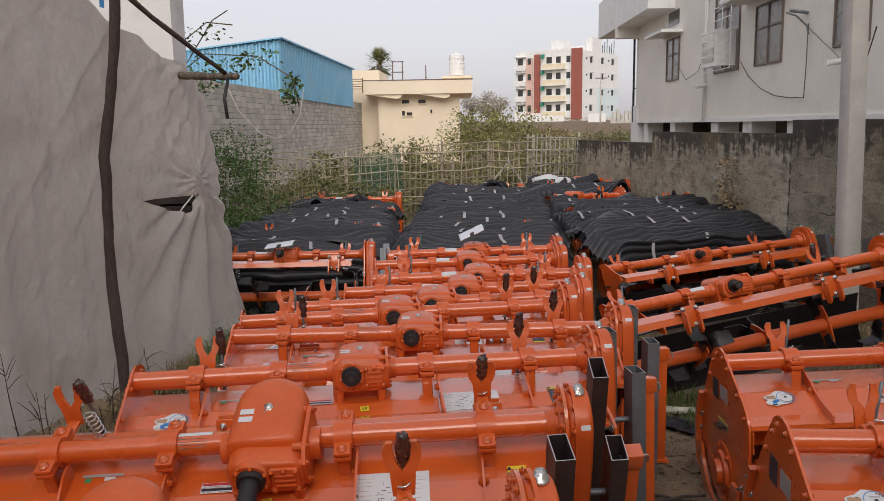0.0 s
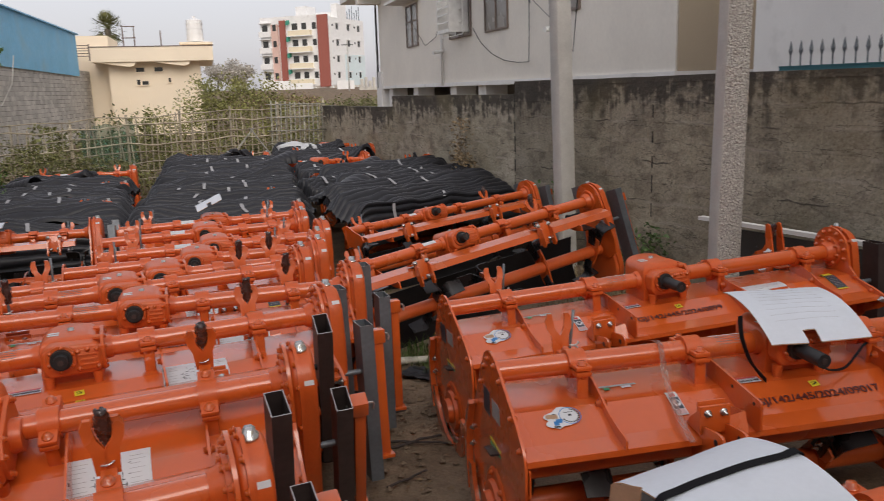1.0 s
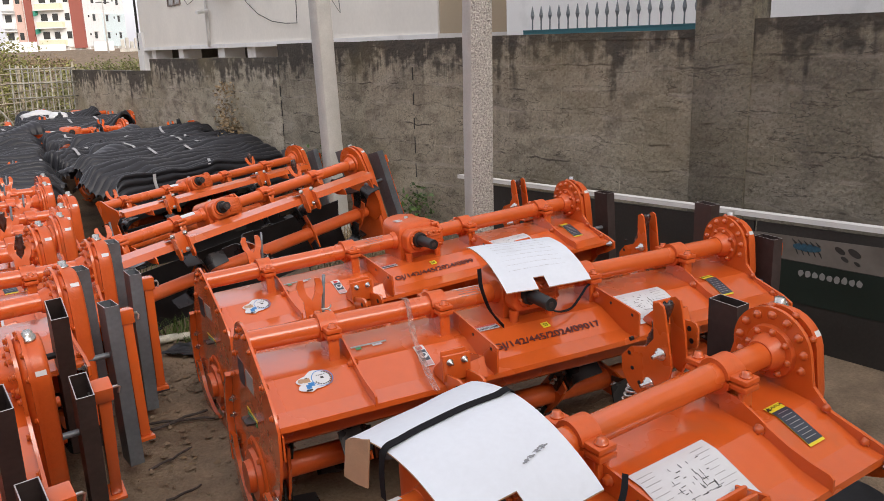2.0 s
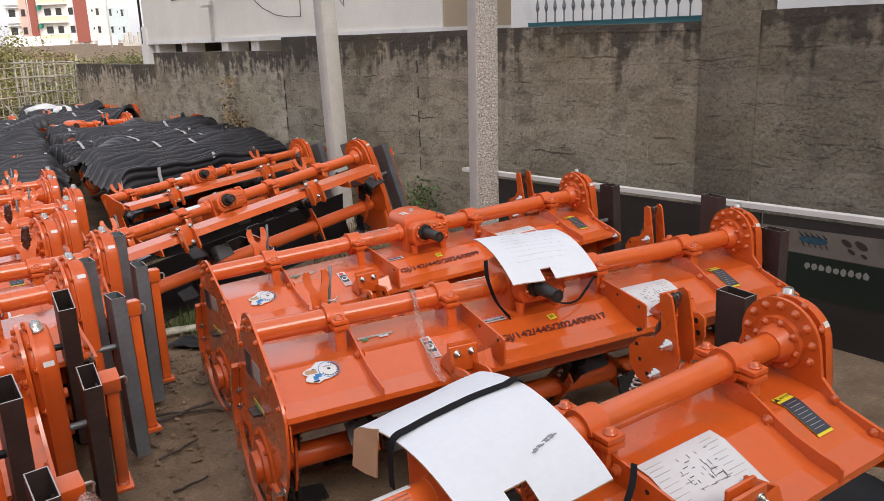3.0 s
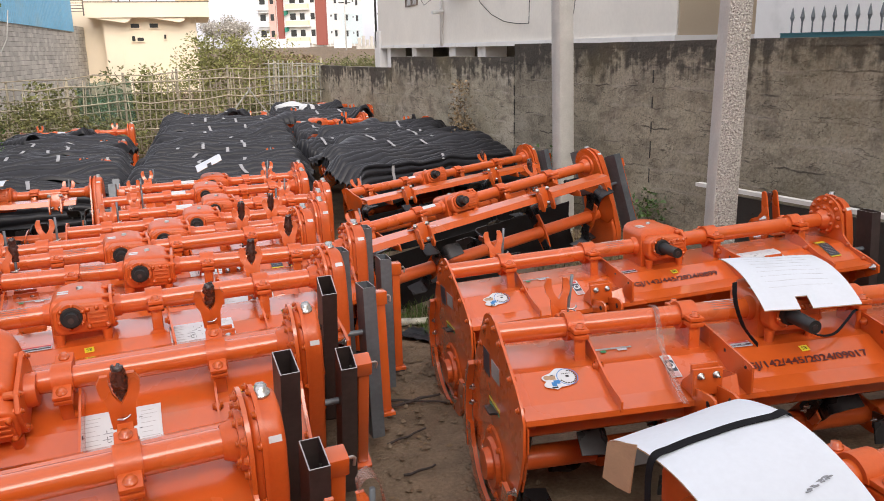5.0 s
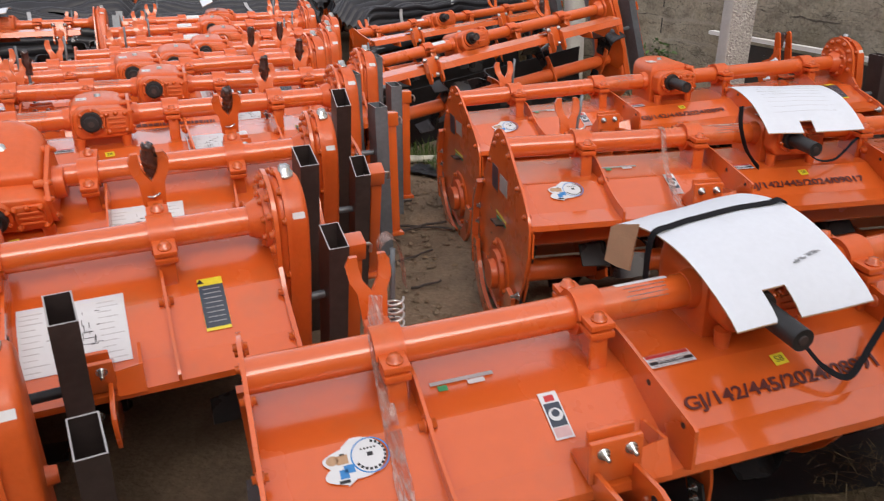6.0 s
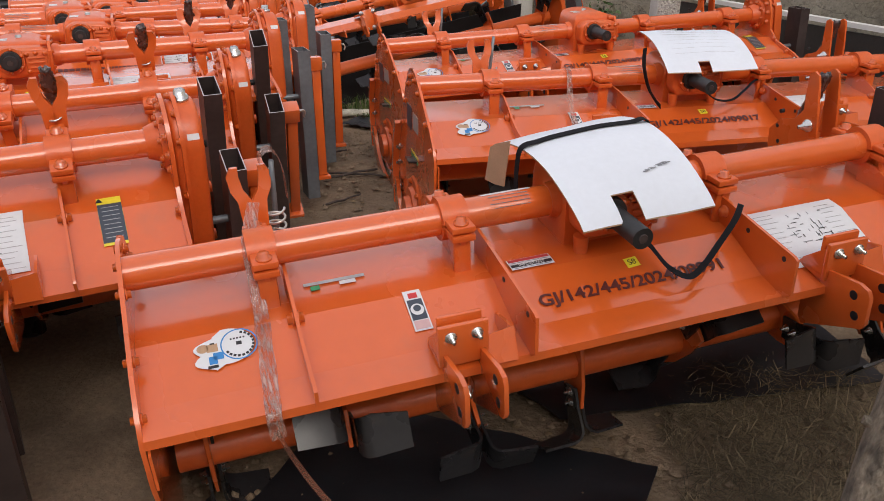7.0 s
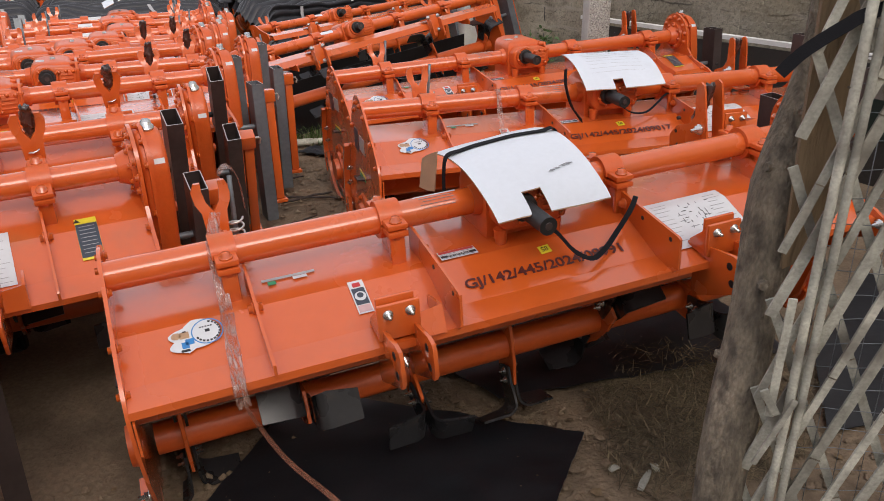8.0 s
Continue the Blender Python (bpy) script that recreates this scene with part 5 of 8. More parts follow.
for x, y, yaw in ((-1.7, 10.2, 1), (0.45, 10.3, 1), (2.7, 9.7, 19), (-1.7, 12.3, 0), (0.5, 12.5, 2), (0.55, 14.2, 2)):
    copy_thing(far, pose(x, y, -0.27, 0, 0, yaw))


# ---------------- covers, straps and film on the tillers ----------------
def box_part(name, x0, x1, y0, y1, z0, z1, material, parent, label="", bevel=0.0):
    bm = bm_new()
    add_box(bm, x0, x1, y0, y1, z0, z1, bevel)
    return part(name, bm, material, parent, label)


def build_cover(at, corners, arch, notch, label):
    """A cardboard sheet bent over a gearbox. corners: back left, back right, front left, front right as x, y, z."""
    t = thing("cardboard_cover", label, "cardboard", "gearbox covers", at)
    bl, br, fl, fr = [Vector(c) for c in corners]
    nu, nv = 24, 24
    top, low = [], []
    bm = bm_new()
    for j in range(nv + 1):
        v = j / nv
        row = []
        for i in range(nu + 1):
            u = i / nu
            p = bl.lerp(br, u).lerp(fl.lerp(fr, u), v)
            p.z += arch * math.sin(math.pi * v) ** 0.8 * (0.85 + 0.15 * math.sin(math.pi * u)) + 0.004 * noise.noise(Vector((u * 3, v * 3, bl.x * 9)))
            row.append(p)
        top.append(row)
    va = [[bm.verts.new(p) for p in row] for row in top]
    vb = [[bm.verts.new(p - Vector((0, 0, 0.004))) for p in row] for row in top]

    def open_at(i, j):
        return notch and notch[0] <= (i + 0.5) / nu <= notch[1] and (j + 0.5) / nv >= notch[2]

    for j in range(nv):
        for i in range(nu):
            if open_at(i, j):
                continue
            bm.faces.new((va[j + 1][i], va[j + 1][i + 1], va[j][i + 1], va[j][i])).material_index = 0
            bm.faces.new((vb[j][i], vb[j][i + 1], vb[j + 1][i + 1], vb[j + 1][i])).material_index = 1
            for (a, b), (di, dj) in ((((i, j), (i + 1, j)), (0, -1)), (((i, j + 1), (i + 1, j + 1)), (0, 1)), (((i, j), (i, j + 1)), (-1, 0)), (((i + 1, j), (i + 1, j + 1)), (1, 0))):
                ii, jj = i + di, j + dj
                if not (0 <= ii < nu and 0 <= jj < nv) or open_at(ii, jj):
                    bm.faces.new((va[a[1]][a[0]], va[b[1]][b[0]], vb[b[1]][b[0]], vb[a[1]][a[0]])).material_index = 1
    bmesh.ops.recalc_face_normals(bm, faces=bm.faces[:])
    part("sheet", bm, [CARD, CARDBROWN], t)
    return t, top


AT3 = m3.matrix_basis.copy()
AT2 = m2.matrix_basis.copy()
cov3, top3 = build_cover(AT3, [(-0.140, 0.212, 0.862), (0.245, 0.230, 0.885), (-0.125, -0.330, 0.838), (0.242, -0.315, 0.834)], 0.092, (0.29, 0.47, 0.86), "white cardboard cover bent over a gearbox, tied with black strap")
# folded-down flap at the back left corner
bm = bm_new()
add_strip(bm, [(-0.141, 0.212, 0.860), (-0.141, 0.14, 0.897), (-0.139, 0.075, 0.925)], [(-0.160, 0.205, 0.765), (-0.156, 0.14, 0.775), (-0.152, 0.085, 0.790)], 0.004)
part("flap", bm, CARDBROWN, cov3, "bare brown corrugated edge")
bm = bm_new()
rnd = random.Random(4)
for k in range(16):
    p = top3[19][15].lerp(top3[18][20], k / 15) + Vector((rnd.uniform(-0.004, 0.004), rnd.uniform(-0.006, 0.006), 0.0012))
    add_box(bm, p.x - 0.006, p.x + 0.006, p.y - 0.002, p.y + 0.002, p.z, p.z + 0.001, 0, None)
part("smear", bm, GREYINK, cov3, "dark grease smear")
cov2, top2 = build_cover(AT2, [(-0.06, 0.200, 0.940), (0.315, 0.105, 0.950), (-0.130, -0.260, 0.858), (0.225, -0.345, 0.880)], 0.045, (0.36, 0.52, 0.87), "white lined cardboard sheet laid over a gearbox")
bm = bm_new()
for k in range(9):
    for i in range(4, 20):
        p, q = top2[2 + 2 * k][i], top2[2 + 2 * k][i + 1]
        add_tube(bm, [p + Vector((0, 0, 0.0012)), q + Vector((0, 0, 0.0008))], 0.0003, 4)
part("ruled_line", bm, TAPE, cov2)


def ribbon(name, pts, width, thick, material, parent, across=None, twist=None):
    """A flat band along points."""
    pts = [Vector(p) for p in pts]
    fine = []
    for i in range(len(pts) - 1):
        p0, p1, p2, p3 = pts[max(i - 1, 0)], pts[i], pts[i + 1], pts[min(i + 2, len(pts) - 1)]
        for k in range(6):
            t = k / 6
            fine.append(0.5 * ((2 * p1) + (p2 - p0) * t + (2 * p0 - 5 * p1 + 4 * p2 - p3) * t * t + (3 * p1 - p0 - 3 * p2 + p3) * t ** 3))
    fine.append(pts[-1])
    a, b = [], []
    for i, p in enumerate(fine):
        d = (fine[min(i + 1, len(fine) - 1)] - fine[max(i - 1, 0)]).normalized()
        w = Vector(across) if across else d.cross(Vector((0, 0, 1)))
        w = (w - d * w.dot(d)).normalized()
        if twist:
            w = Matrix.Rotation(twist * i / len(fine), 3, d) @ w
        wd = width * (1 + (0.25 * noise.noise(p * 14) if material in (CLEARFILM, DARKWRAP) else 0))
        a.append(p + w * wd / 2)
        b.append(p - w * wd / 2)
    bm = bm_new()
    add_strip(bm, a, b, thick)
    return part(name, bm, material, parent)


st3 = thing("packing_strap", "black woven strap tied across a white cardboard cover", "strap", at=AT3)
over = [(-0.150, 0.010, 0.80), (-0.146, 0.012, 0.88)] + [top3[9][i] + Vector((0, 0, 0.004)) for i in range(0, 25, 3)] + [(0.252, 0.02, 0.86), (0.250, 0.01, 0.80)]
ribbon("band", over, 0.024, 0.002, STRAP, st3, (0, 1, 0))
ribbon("loose_end", [(0.03, -0.26, 0.79), (0.07, -0.30, 0.755), (0.105, -0.345, 0.705), (0.15, -0.372, 0.682), (0.21, -0.345, 0.690), (0.265, -0.315, 0.715), (0.33, -0.285, 0.760), (0.372, -0.250, 0.785)], 0.016, 0.002, STRAP, st3, (0.25, 0.9, 0.5))
st2 = thing("packing_strap", "black strap hanging loose from a covered gearbox", "strap", at=AT2)
ribbon("band", [(-0.165, -0.10, 0.93), (-0.175, -0.13, 0.86), (-0.165, -0.17, 0.78), (-0.145, -0.20, 0.735), (-0.135, -0.24, 0.712)], 0.030, 0.002, STRAP, st2, (0, 1, 0))
ribbon("loose_end", [(0.03, -0.26, 0.79), (0.10, -0.27, 0.74), (0.19, -0.25, 0.728), (0.27, -0.21, 0.755), (0.33, -0.18, 0.785), (0.39, -0.16, 0.79)], 0.010, 0.002, STRAP, st2, (0, 0.9, 0.5))
fl3 = thing("film_strip", "torn strip of wrinkled brown plastic film on a tiller", "film", at=AT3)
wide = [(-0.835, 0.03, 0.885), (-0.850, -0.03, 0.868), (-0.862, -0.085, 0.8555), (-0.866, -0.120, 0.842), (-0.868, -0.150, 0.780)] + [(-0.866 - 0.07 * (-y - 0.16), y, deck_z(y) + 0.006) for y in (-0.20, -0.25, -0.30, -0.35, -0.40, -0.445)]
ribbon("film", wide + [(-0.888, -0.466, 0.615), (-0.884, -0.462, 0.560)], 0.034, 0.001, CLEARFILM, fl3, (1, 0.1, 0))
ribbon("film", [(-0.886, -0.463, 0.580), (-0.860, -0.47, 0.50), (-0.805, -0.49, 0.38), (-0.715, -0.52, 0.25), (-0.640, -0.57, 0.14), (-0.54, -0.61, 0.070), (-0.45, -0.63, 0.035)], 0.017, 0.001, PLASTICWRAP, fl3, None, 0.9)
ribbon("film", [(-0.80, 0.13, 0.80), (-0.79, 0.135, 0.88), (-0.80, 0.13, 0.955), (-0.77, 0.14, 0.975), (-0.745, 0.15, 0.93), (-0.74, 0.15, 0.83)], 0.045, 0.001, CLEARFILM, fl3, (0, 1, 0))
fl2 = thing("film_strip", "narrow strip of brown plastic film hung over a tiller tube", "film", at=AT2)
ribbon("film", [(-0.50, -0.03, 0.845), (-0.502, -0.085, 0.858), (-0.508, -0.130, 0.84), (-0.525, -0.20, 0.755), (-0.545, -0.30, 0.705), (-0.565, -0.42, 0.662), (-0.575, -0.50, 0.640)], 0.024, 0.001, CLEARFILM, fl2, (1, 0.1, 0))


def small_cover(at, z, tilt, label):
    t, _ = build_cover(at, [(-0.17, 0.14, z), (0.18, 0.14, z + tilt), (-0.17, -0.20, z - 0.03), (0.18, -0.20, z + tilt - 0.03)], 0.02, (0.42, 0.58, 0.75), label)
    return t


small_cover(pose(-1.532, 7.730, ground_z(0, 7.62) -0.008, -16, -0.5, 1) @ pose(0, 0, 0, 12, 0, 0) @ Matrix.Diagonal((0.75, 0.7, 1.0, 1.0)), 0.93, 0.03, "small white cardboard sheet on a gearbox")
small_cover(pose(0.28, 8.10, ground_z(0, 8.10), 0, -0.5, 6) @ Matrix.Diagonal((0.66, 0.66, 1.0, 1.0)), 0.96, 0.10, "tilted white cardboard sheet on a gearbox")


# ---------------- black ribbed sheets over the far rows ----------------
def build_sheet(x, y, w, d, yaw, z, seed, flip=0.0, hang=False):
    """A corrugated sheet sagging between the machines under it; its front edge hangs or lies in lifted waves."""
    t = thing("ribbed_sheet", "black corrugated plastic sheet draped over a row of tillers", "plastic sheet", "ribbed sheets", pose(x, y, 0, 0, 0, yaw))
    pitch, per, nu = 0.078, 8, 64
    ribs = max(6, int((d + (0.34 if hang else 0.0)) / pitch))
    nv = ribs * per
    span = ribs * pitch
    bm = bm_new()
    rows = []
    for j in range(nv + 1):
        v = j / nv
        row = []
        for i in range(nu + 1):
            u = i / nu
            wave = noise.noise(Vector((u * 2.2 + seed * 3.7, v * 1.3, seed * 1.9)))
            wave2 = noise.noise(Vector((u * 7.0 - seed, v * 2.6 + 4, seed * 0.7)))
            run = v * span - (0.34 if hang else 0.0)
            tilt = 0.17 * (run - d * 0.5)
            px = (u - 0.5) * w + 0.10 * noise.noise(Vector((v * 3, seed, 1.0)))
            py = run - d / 2 + 0.14 * wave + 0.03 * wave2
            pz = z - 0.05 + tilt + 0.030 * math.cos(2 * math.pi * (run / 0.62 + 0.7 * wave + seed * 0.37)) + 0.055 * wave + 0.032 * wave2 + 0.018 * noise.noise(Vector((u * 17 + seed, v * 4, seed)))
            if hang and run < 0.0:
                py = -d / 2 + 0.09 * wave + 0.28 * run + 0.02 * wave2
                pz += run * 0.95
            elif not hang:
                lift = max(0.0, noise.noise(Vector((u * 3.6 + seed * 5.1, seed, 9.0))))
                pz += math.exp(-(v / 0.22) ** 2) * (0.20 * lift - 0.03)
            pz -= math.exp(-((1 - v) / 0.12) ** 2) * 0.10
            pz -= math.exp(-(u / 0.04) ** 2) * 0.16 + math.exp(-((1 - u) / 0.04) ** 2) * 0.16
            rib = 0.046 * (abs(math.sin(math.pi * (j % per) / per)) ** 0.4 - 0.6)
            pz += rib * (0.35 if hang and run < 0.0 else 1.0)
            py -= rib if hang and run < 0.0 else 0.0
            if flip:
                c = min(1.0, max(0.0, u - 0.62) * max(0.0, 0.7 - v) * 5)
                pz += 0.7 * flip * c * (1 - 0.35 * c)
                py += flip * 0.75 * c
                px -= flip * 0.25 * c
            row.append(bm.verts.new((px, py, pz)))
        rows.append(row)
    for r0_, r1_ in zip(rows, rows[1:]):
        for i in range(nu):
            bm.faces.new((r0_[i], r0_[i + 1], r1_[i + 1], r1_[i]))
    spots = []
    for fu, fv in ((0.22, 0.30), (0.52, 0.42), (0.80, 0.28), (0.64, 0.66), (0.36, 0.62)):
        spots.append([rows[max(0, min(nv, per * (int(ribs * fv) + k) + 1))][int(nu * fu)].co.copy() for k in range(-1, 2)])
    mesh_object("sheet", bm, TARP, t, 50)
    rnd = random.Random(seed)
    rnd.shuffle(spots)
    for pts in spots[: rnd.choice((2, 3, 4))]:
        turn = rnd.uniform(-0.015, 0.015)
        a = [p + Vector((-0.018 + turn * k, -0.012, 0.014)) for k, p in enumerate(pts)]
        b = [p + Vector((0.018 + turn * k, -0.012, 0.014)) for k, p in enumerate(pts)]
        bm = bm_new()
        add_strip(bm, a, b, 0.003)
        part("tape_tie", bm, TAPE, t, "pale tape tie")
    return t


GZ = -0.2
sheets = [
    # left column
    (-1.72, 9.15, 2.35, 1.05, 1, 0.68, 0), (-1.70, 10.15, 2.2, 1.0, 2, 0.68, 0), (-1.75, 11.2, 2.1, 1.0, 1, 0.70, 0), (-1.70, 12.3, 1.9, 1.05, 0, 0.70, 0.15), (-1.95, 13.4, 1.3, 0.8, 0, 0.70, 0.4),
    # middle column
    (0.42, 9.30, 1.95, 1.10, 2, 0.70, 0), (0.45, 10.3, 1.95, 1.1, 1, 0.72, 0), (0.50, 11.4, 2.0, 1.1, 3, 0.74, 0), (0.55, 12.5, 2.0, 1.2, 1, 0.76, 0), (0.55, 13.7, 2.0, 1.2, 0, 0.80, 0), (0.30, 15.0, 1.5, 1.0, 2, 0.80, 0.5),
    # right column, askew
    (2.72, 9.55, 2.45, 1.15, 20, 0.76, 0), (2.85, 10.6, 2.2, 1.0, 17, 0.76, 0.3), (1.85, 10.75, 0.8, 0.9, 25, 0.72, 0.5), (2.75, 11.6, 2.1, 1.0, 14, 0.78, 0.2), (2.05, 12.7, 1.0, 0.7, 15, 0.74, 0.45), (3.25, 12.5, 0.9, 0.8, 30, 0.72, 0.5), (2.35, 14.1, 1.7, 0.9, 12, 0.82, 0.4), (1.85, 14.9, 0.9, 0.7, 30, 0.80, 0.45), (2.2, 15.6, 1.4, 0.9, 16, 0.86, 0.3), (3.45, 10.6, 0.7, 0.8, 40, 0.66, 0.5),
]
for k, (x, y, w, d, yaw, z, flip) in enumerate(sheets):
    first = k in (0, 5, 11)
    if d < 1.0:
        build_sheet(x, y, w, d, yaw, z, k + 1, flip)
        continue
    # each long cover is two overlapping lengths
    build_sheet(x - 0.03, y - 0.25 * d, w, d * 0.62, yaw + 2, z - 0.01, k + 1, flip, hang=first)
    build_sheet(x + 0.04, y + 0.25 * d, w * 0.97, d * 0.62, yaw - 2, z + 0.02, k + 41, flip * 0.5)


def build_curl(x, y, z, yaw, size):
    """A loose corner of ribbed sheet, rolled up and standing."""
    t = thing("ribbed_sheet", "curled loose corner of black corrugated plastic sheet", "plastic sheet", "ribbed sheets", pose(x, y, z, 0, 0, yaw))
    nu, nv = 54, 14
    bm = bm_new()
    rows = []
    for j in range(nv + 1):
        v = j / nv
        row = []
        for i in range(nu + 1):
            u = i / nu
            a = math.radians(30 + 150 * v)
            rad = size * (0.04 + 0.34 * u ** 1.4) + 0.014 * abs(math.sin(math.pi * i / 6))
            row.append(bm.verts.new((size * (u - 0.5) * 1.5, rad * math.cos(a) * 1.25, rad * math.sin(a) * (0.8 + 0.3 * v))))
        rows.append(row)
    for r0_, r1_ in zip(rows, rows[1:]):
        for i in range(nu):
            bm.faces.new((r0_[i], r0_[i + 1], r1_[i + 1], r1_[i]))
    mesh_object("sheet", bm, TARP, t, 50)
    return t


for x, y, z, yaw, size in ((1.74, 9.85, 0.60, 40, 0.60), (1.20, 13.0, 0.74, 30, 0.50), (2.35, 12.0, 0.68, 24, 0.5), (-2.3, 12.4, 0.66, -20, 0.42)):
    build_curl(x, y, z, yaw, size)


# ---------------- poles, board and clutter by the wall ----------------
def board(s0, s1, z0, z1, off):
    t = thing("sign_board", "long dark sign board with a white edge leaning on the wall", "sign board", at=WALL_AT)
    n = 2
    bm = bm_new()
    for i in range(n):
        a, b = s0 + (s1 - 0.28 - s0) * i / n + 0.01, s0 + (s1 - 0.28 - s0) * (i + 1) / n - 0.01
        za, zb = (z0 + (z1 - z0) * (u - s0) / (s1 - s0) - 0.028 for u in (a, b))
        add_prism(bm, [(a, -0.05), (b, -0.05), (b, zb), (a, za)], 1, off - 0.01, off + 0.01)
    part("panel", bm, BOARDDARK, t)
    bm = bm_new()
    add_strip(bm, [(s0, off + 0.03, z0), (s1, off + 0.03, z1)], [(s0, off - 0.03, z0), (s1, off - 0.03, z1)], 0.03)
    part("rim", bm, BOARDWHITE, t, "white painted rim")
    # printed face: a pale field with two drawings over a green band of script
    face = off + 0.011
    bm = bm_new()
    add_prism(bm, [(s0 + 0.05, 0.525), (-0.45, 0.525), (-0.45, 0.655), (s0 + 0.05, 0.735)], 1, face, face + 0.003)
    field = part("printed_field", bm, BOARDPALE, t, "faded beige printed field")
    bm = bm_new()
    add_box(bm, s0 + 0.05, -0.45, face, face + 0.003, 0.27, 0.521)
    band = part("printed_band", bm, BOARDGREEN, t, "dark green printed band")
    bm = bm_new()
    add_prism(bm, [(-1.07 + 0.085 * math.cos(a), 0.615 + 0.024 * math.sin(a)) for a in [2 * math.pi * k / 20 for k in range(20)]], 1, face + 0.003, face + 0.005)
    part("drawing", bm, BOARDBLUE, field, "blue drawn figure")
    bm = bm_new()
    for k in range(5):
        a = -1.00 - 0.035 * k
        add_prism(bm, [(a, 0.628), (a - 0.012, 0.634), (a + 0.022, 0.658), (a + 0.018, 0.650)], 1, face + 0.003, face + 0.006)
        add_prism(bm, [(a, 0.600), (a - 0.010, 0.596), (a - 0.022, 0.568), (a - 0.016, 0.572)], 1, face + 0.003, face + 0.006)
    for u, v, r in ((-1.26, 0.630, 0.030), (-1.34, 0.628, 0.036), (-1.29, 0.585, 0.022), (-1.36, 0.570, 0.018)):
        add_prism(bm, [(u + r * math.cos(a), v + 0.7 * r * math.sin(a + 0.6)) for a in [2 * math.pi * k / 14 for k in range(14)]], 1, face + 0.003, face + 0.006)
    part("drawing", bm, BOARDDARK, field, "dark drawn figure")
    bm = bm_new()
    rnd = random.Random(3)
    for k in range(9):
        a = -1.03 - 0.042 * k
        add_prism(bm, [(a - 0.017 + 0.017 * math.cos(q), 0.458 + rnd.uniform(0.014, 0.026) * math.sin(q)) for q in [2 * math.pi * i / 9 for i in range(9)]], 1, face + 0.003, face + 0.005)
    part("print_mark", bm, BOARDSCRIPT, band)
    return t


board(-3.2, 2.0, 0.80, 0.70, 0.42)


def stick(x0, y0, x1, y1, r, material, label, name="fallen_stick", z=0.0):
    bm = bm_new()
    rnd = random.Random(int(x0 * 1000))
    pts = [Vector((x0, y0, z)).lerp(Vector((x1, y1, z)), k / 6) + Vector((rnd.uniform(-1, 1) * 0.012, rnd.uniform(-1, 1) * 0.012, r + 0.004 + ground_z(x0, y0))) for k in range(7)]
    add_tube(bm, pts, [r * (1.1 - 0.05 * k) for k in range(7)], 7)
    return tagged(mesh_object(name, bm, material), label, "stick", "sticks on the ground")


stick(1.30, 5.45, 1.78, 5.38, 0.028, BAMBOO, "pale bamboo length lying on the soil", "bamboo_pole")
stick(1.08, 4.00, 1.40, 4.08, 0.008, DARKPOLE, "thin dark stick lying on the soil")
stick(1.05, 4.12, 1.42, 3.98, 0.007, DARKPOLE, "thin dark stick lying on the soil")
stick(1.00, 3.60, 1.22, 3.72, 0.006, DARKPOLE, "thin dark stick lying on the soil")
stick(1.02, 3.30, 1.18, 3.34, 0.006, DARKPOLE, "thin dark stick lying on the soil")
stick(1.12, 4.45, 1.30, 4.52, 0.007, DARKPOLE, "thin dark stick lying on the soil")


def flat_sheet(name, corners, label, material, category, z=0.012):
    bm = bm_new()
    n = 14
    a, b, c, d = [Vector((*p, 0)) for p in corners]
    rows = []
    for j in range(n + 1):
        rows.append([bm.verts.new(a.lerp(b, i / n).lerp(d.lerp(c, i / n), j / n) + Vector((0, 0, z + 0.02 * abs(noise.noise(Vector((i * 0.5, j * 0.5, corners[0][0]))))))) for i in range(n + 1)])
    for r0_, r1_ in zip(rows, rows[1:]):
        for i in range(n):
            bm.faces.new((r0_[i], r0_[i + 1], r1_[i + 1], r1_[i]))
    g = bmesh.ops.extrude_face_region(bm, geom=bm.faces[:])
    bmesh.ops.translate(bm, vec=(0, 0, -0.004), verts=[v for v in g["geom"] if isinstance(v, bmesh.types.BMVert)])
    bmesh.ops.recalc_face_normals(bm, faces=bm.faces[:])
    return tagged(mesh_object(name, bm, material), label, category)


flat_sheet("plastic_sheet", [(0.35, 1.40), (1.34, 1.05), (1.60, 1.33), (0.78, 1.93)], "black plastic sheet lying on the soil under a tiller", BLACKSHEET, "plastic sheet")
# added black sheet that paints the shaded ground behind the lattice
flat_sheet("plastic_sheet", [(2.36, 1.04), (3.4, 0.95), (3.5, 1.95), (2.75, 1.52)], "black sheet added on the soil as shade behind a bamboo lattice", BLACKSHEET, "plastic sheet", 0.012)
# another added sheet, black to deepen the shade under the near tiller
flat_sheet("plastic_sheet", [(1.42, 1.62), (2.62, 1.50), (2.66, 2.20), (1.20, 2.15)], "black sheet added as shade behind the blades of a tiller", BLACKSHEET, "plastic sheet", 0.016)
flat_sheet("rubber_mat", [(1.40, 5.15), (1.68, 4.90), (1.80, 5.02), (1.55, 5.28)], "torn black mat lying on the soil", BLACKSHEET, "mat", ground_z(1.5, 5.1) + 0.02)


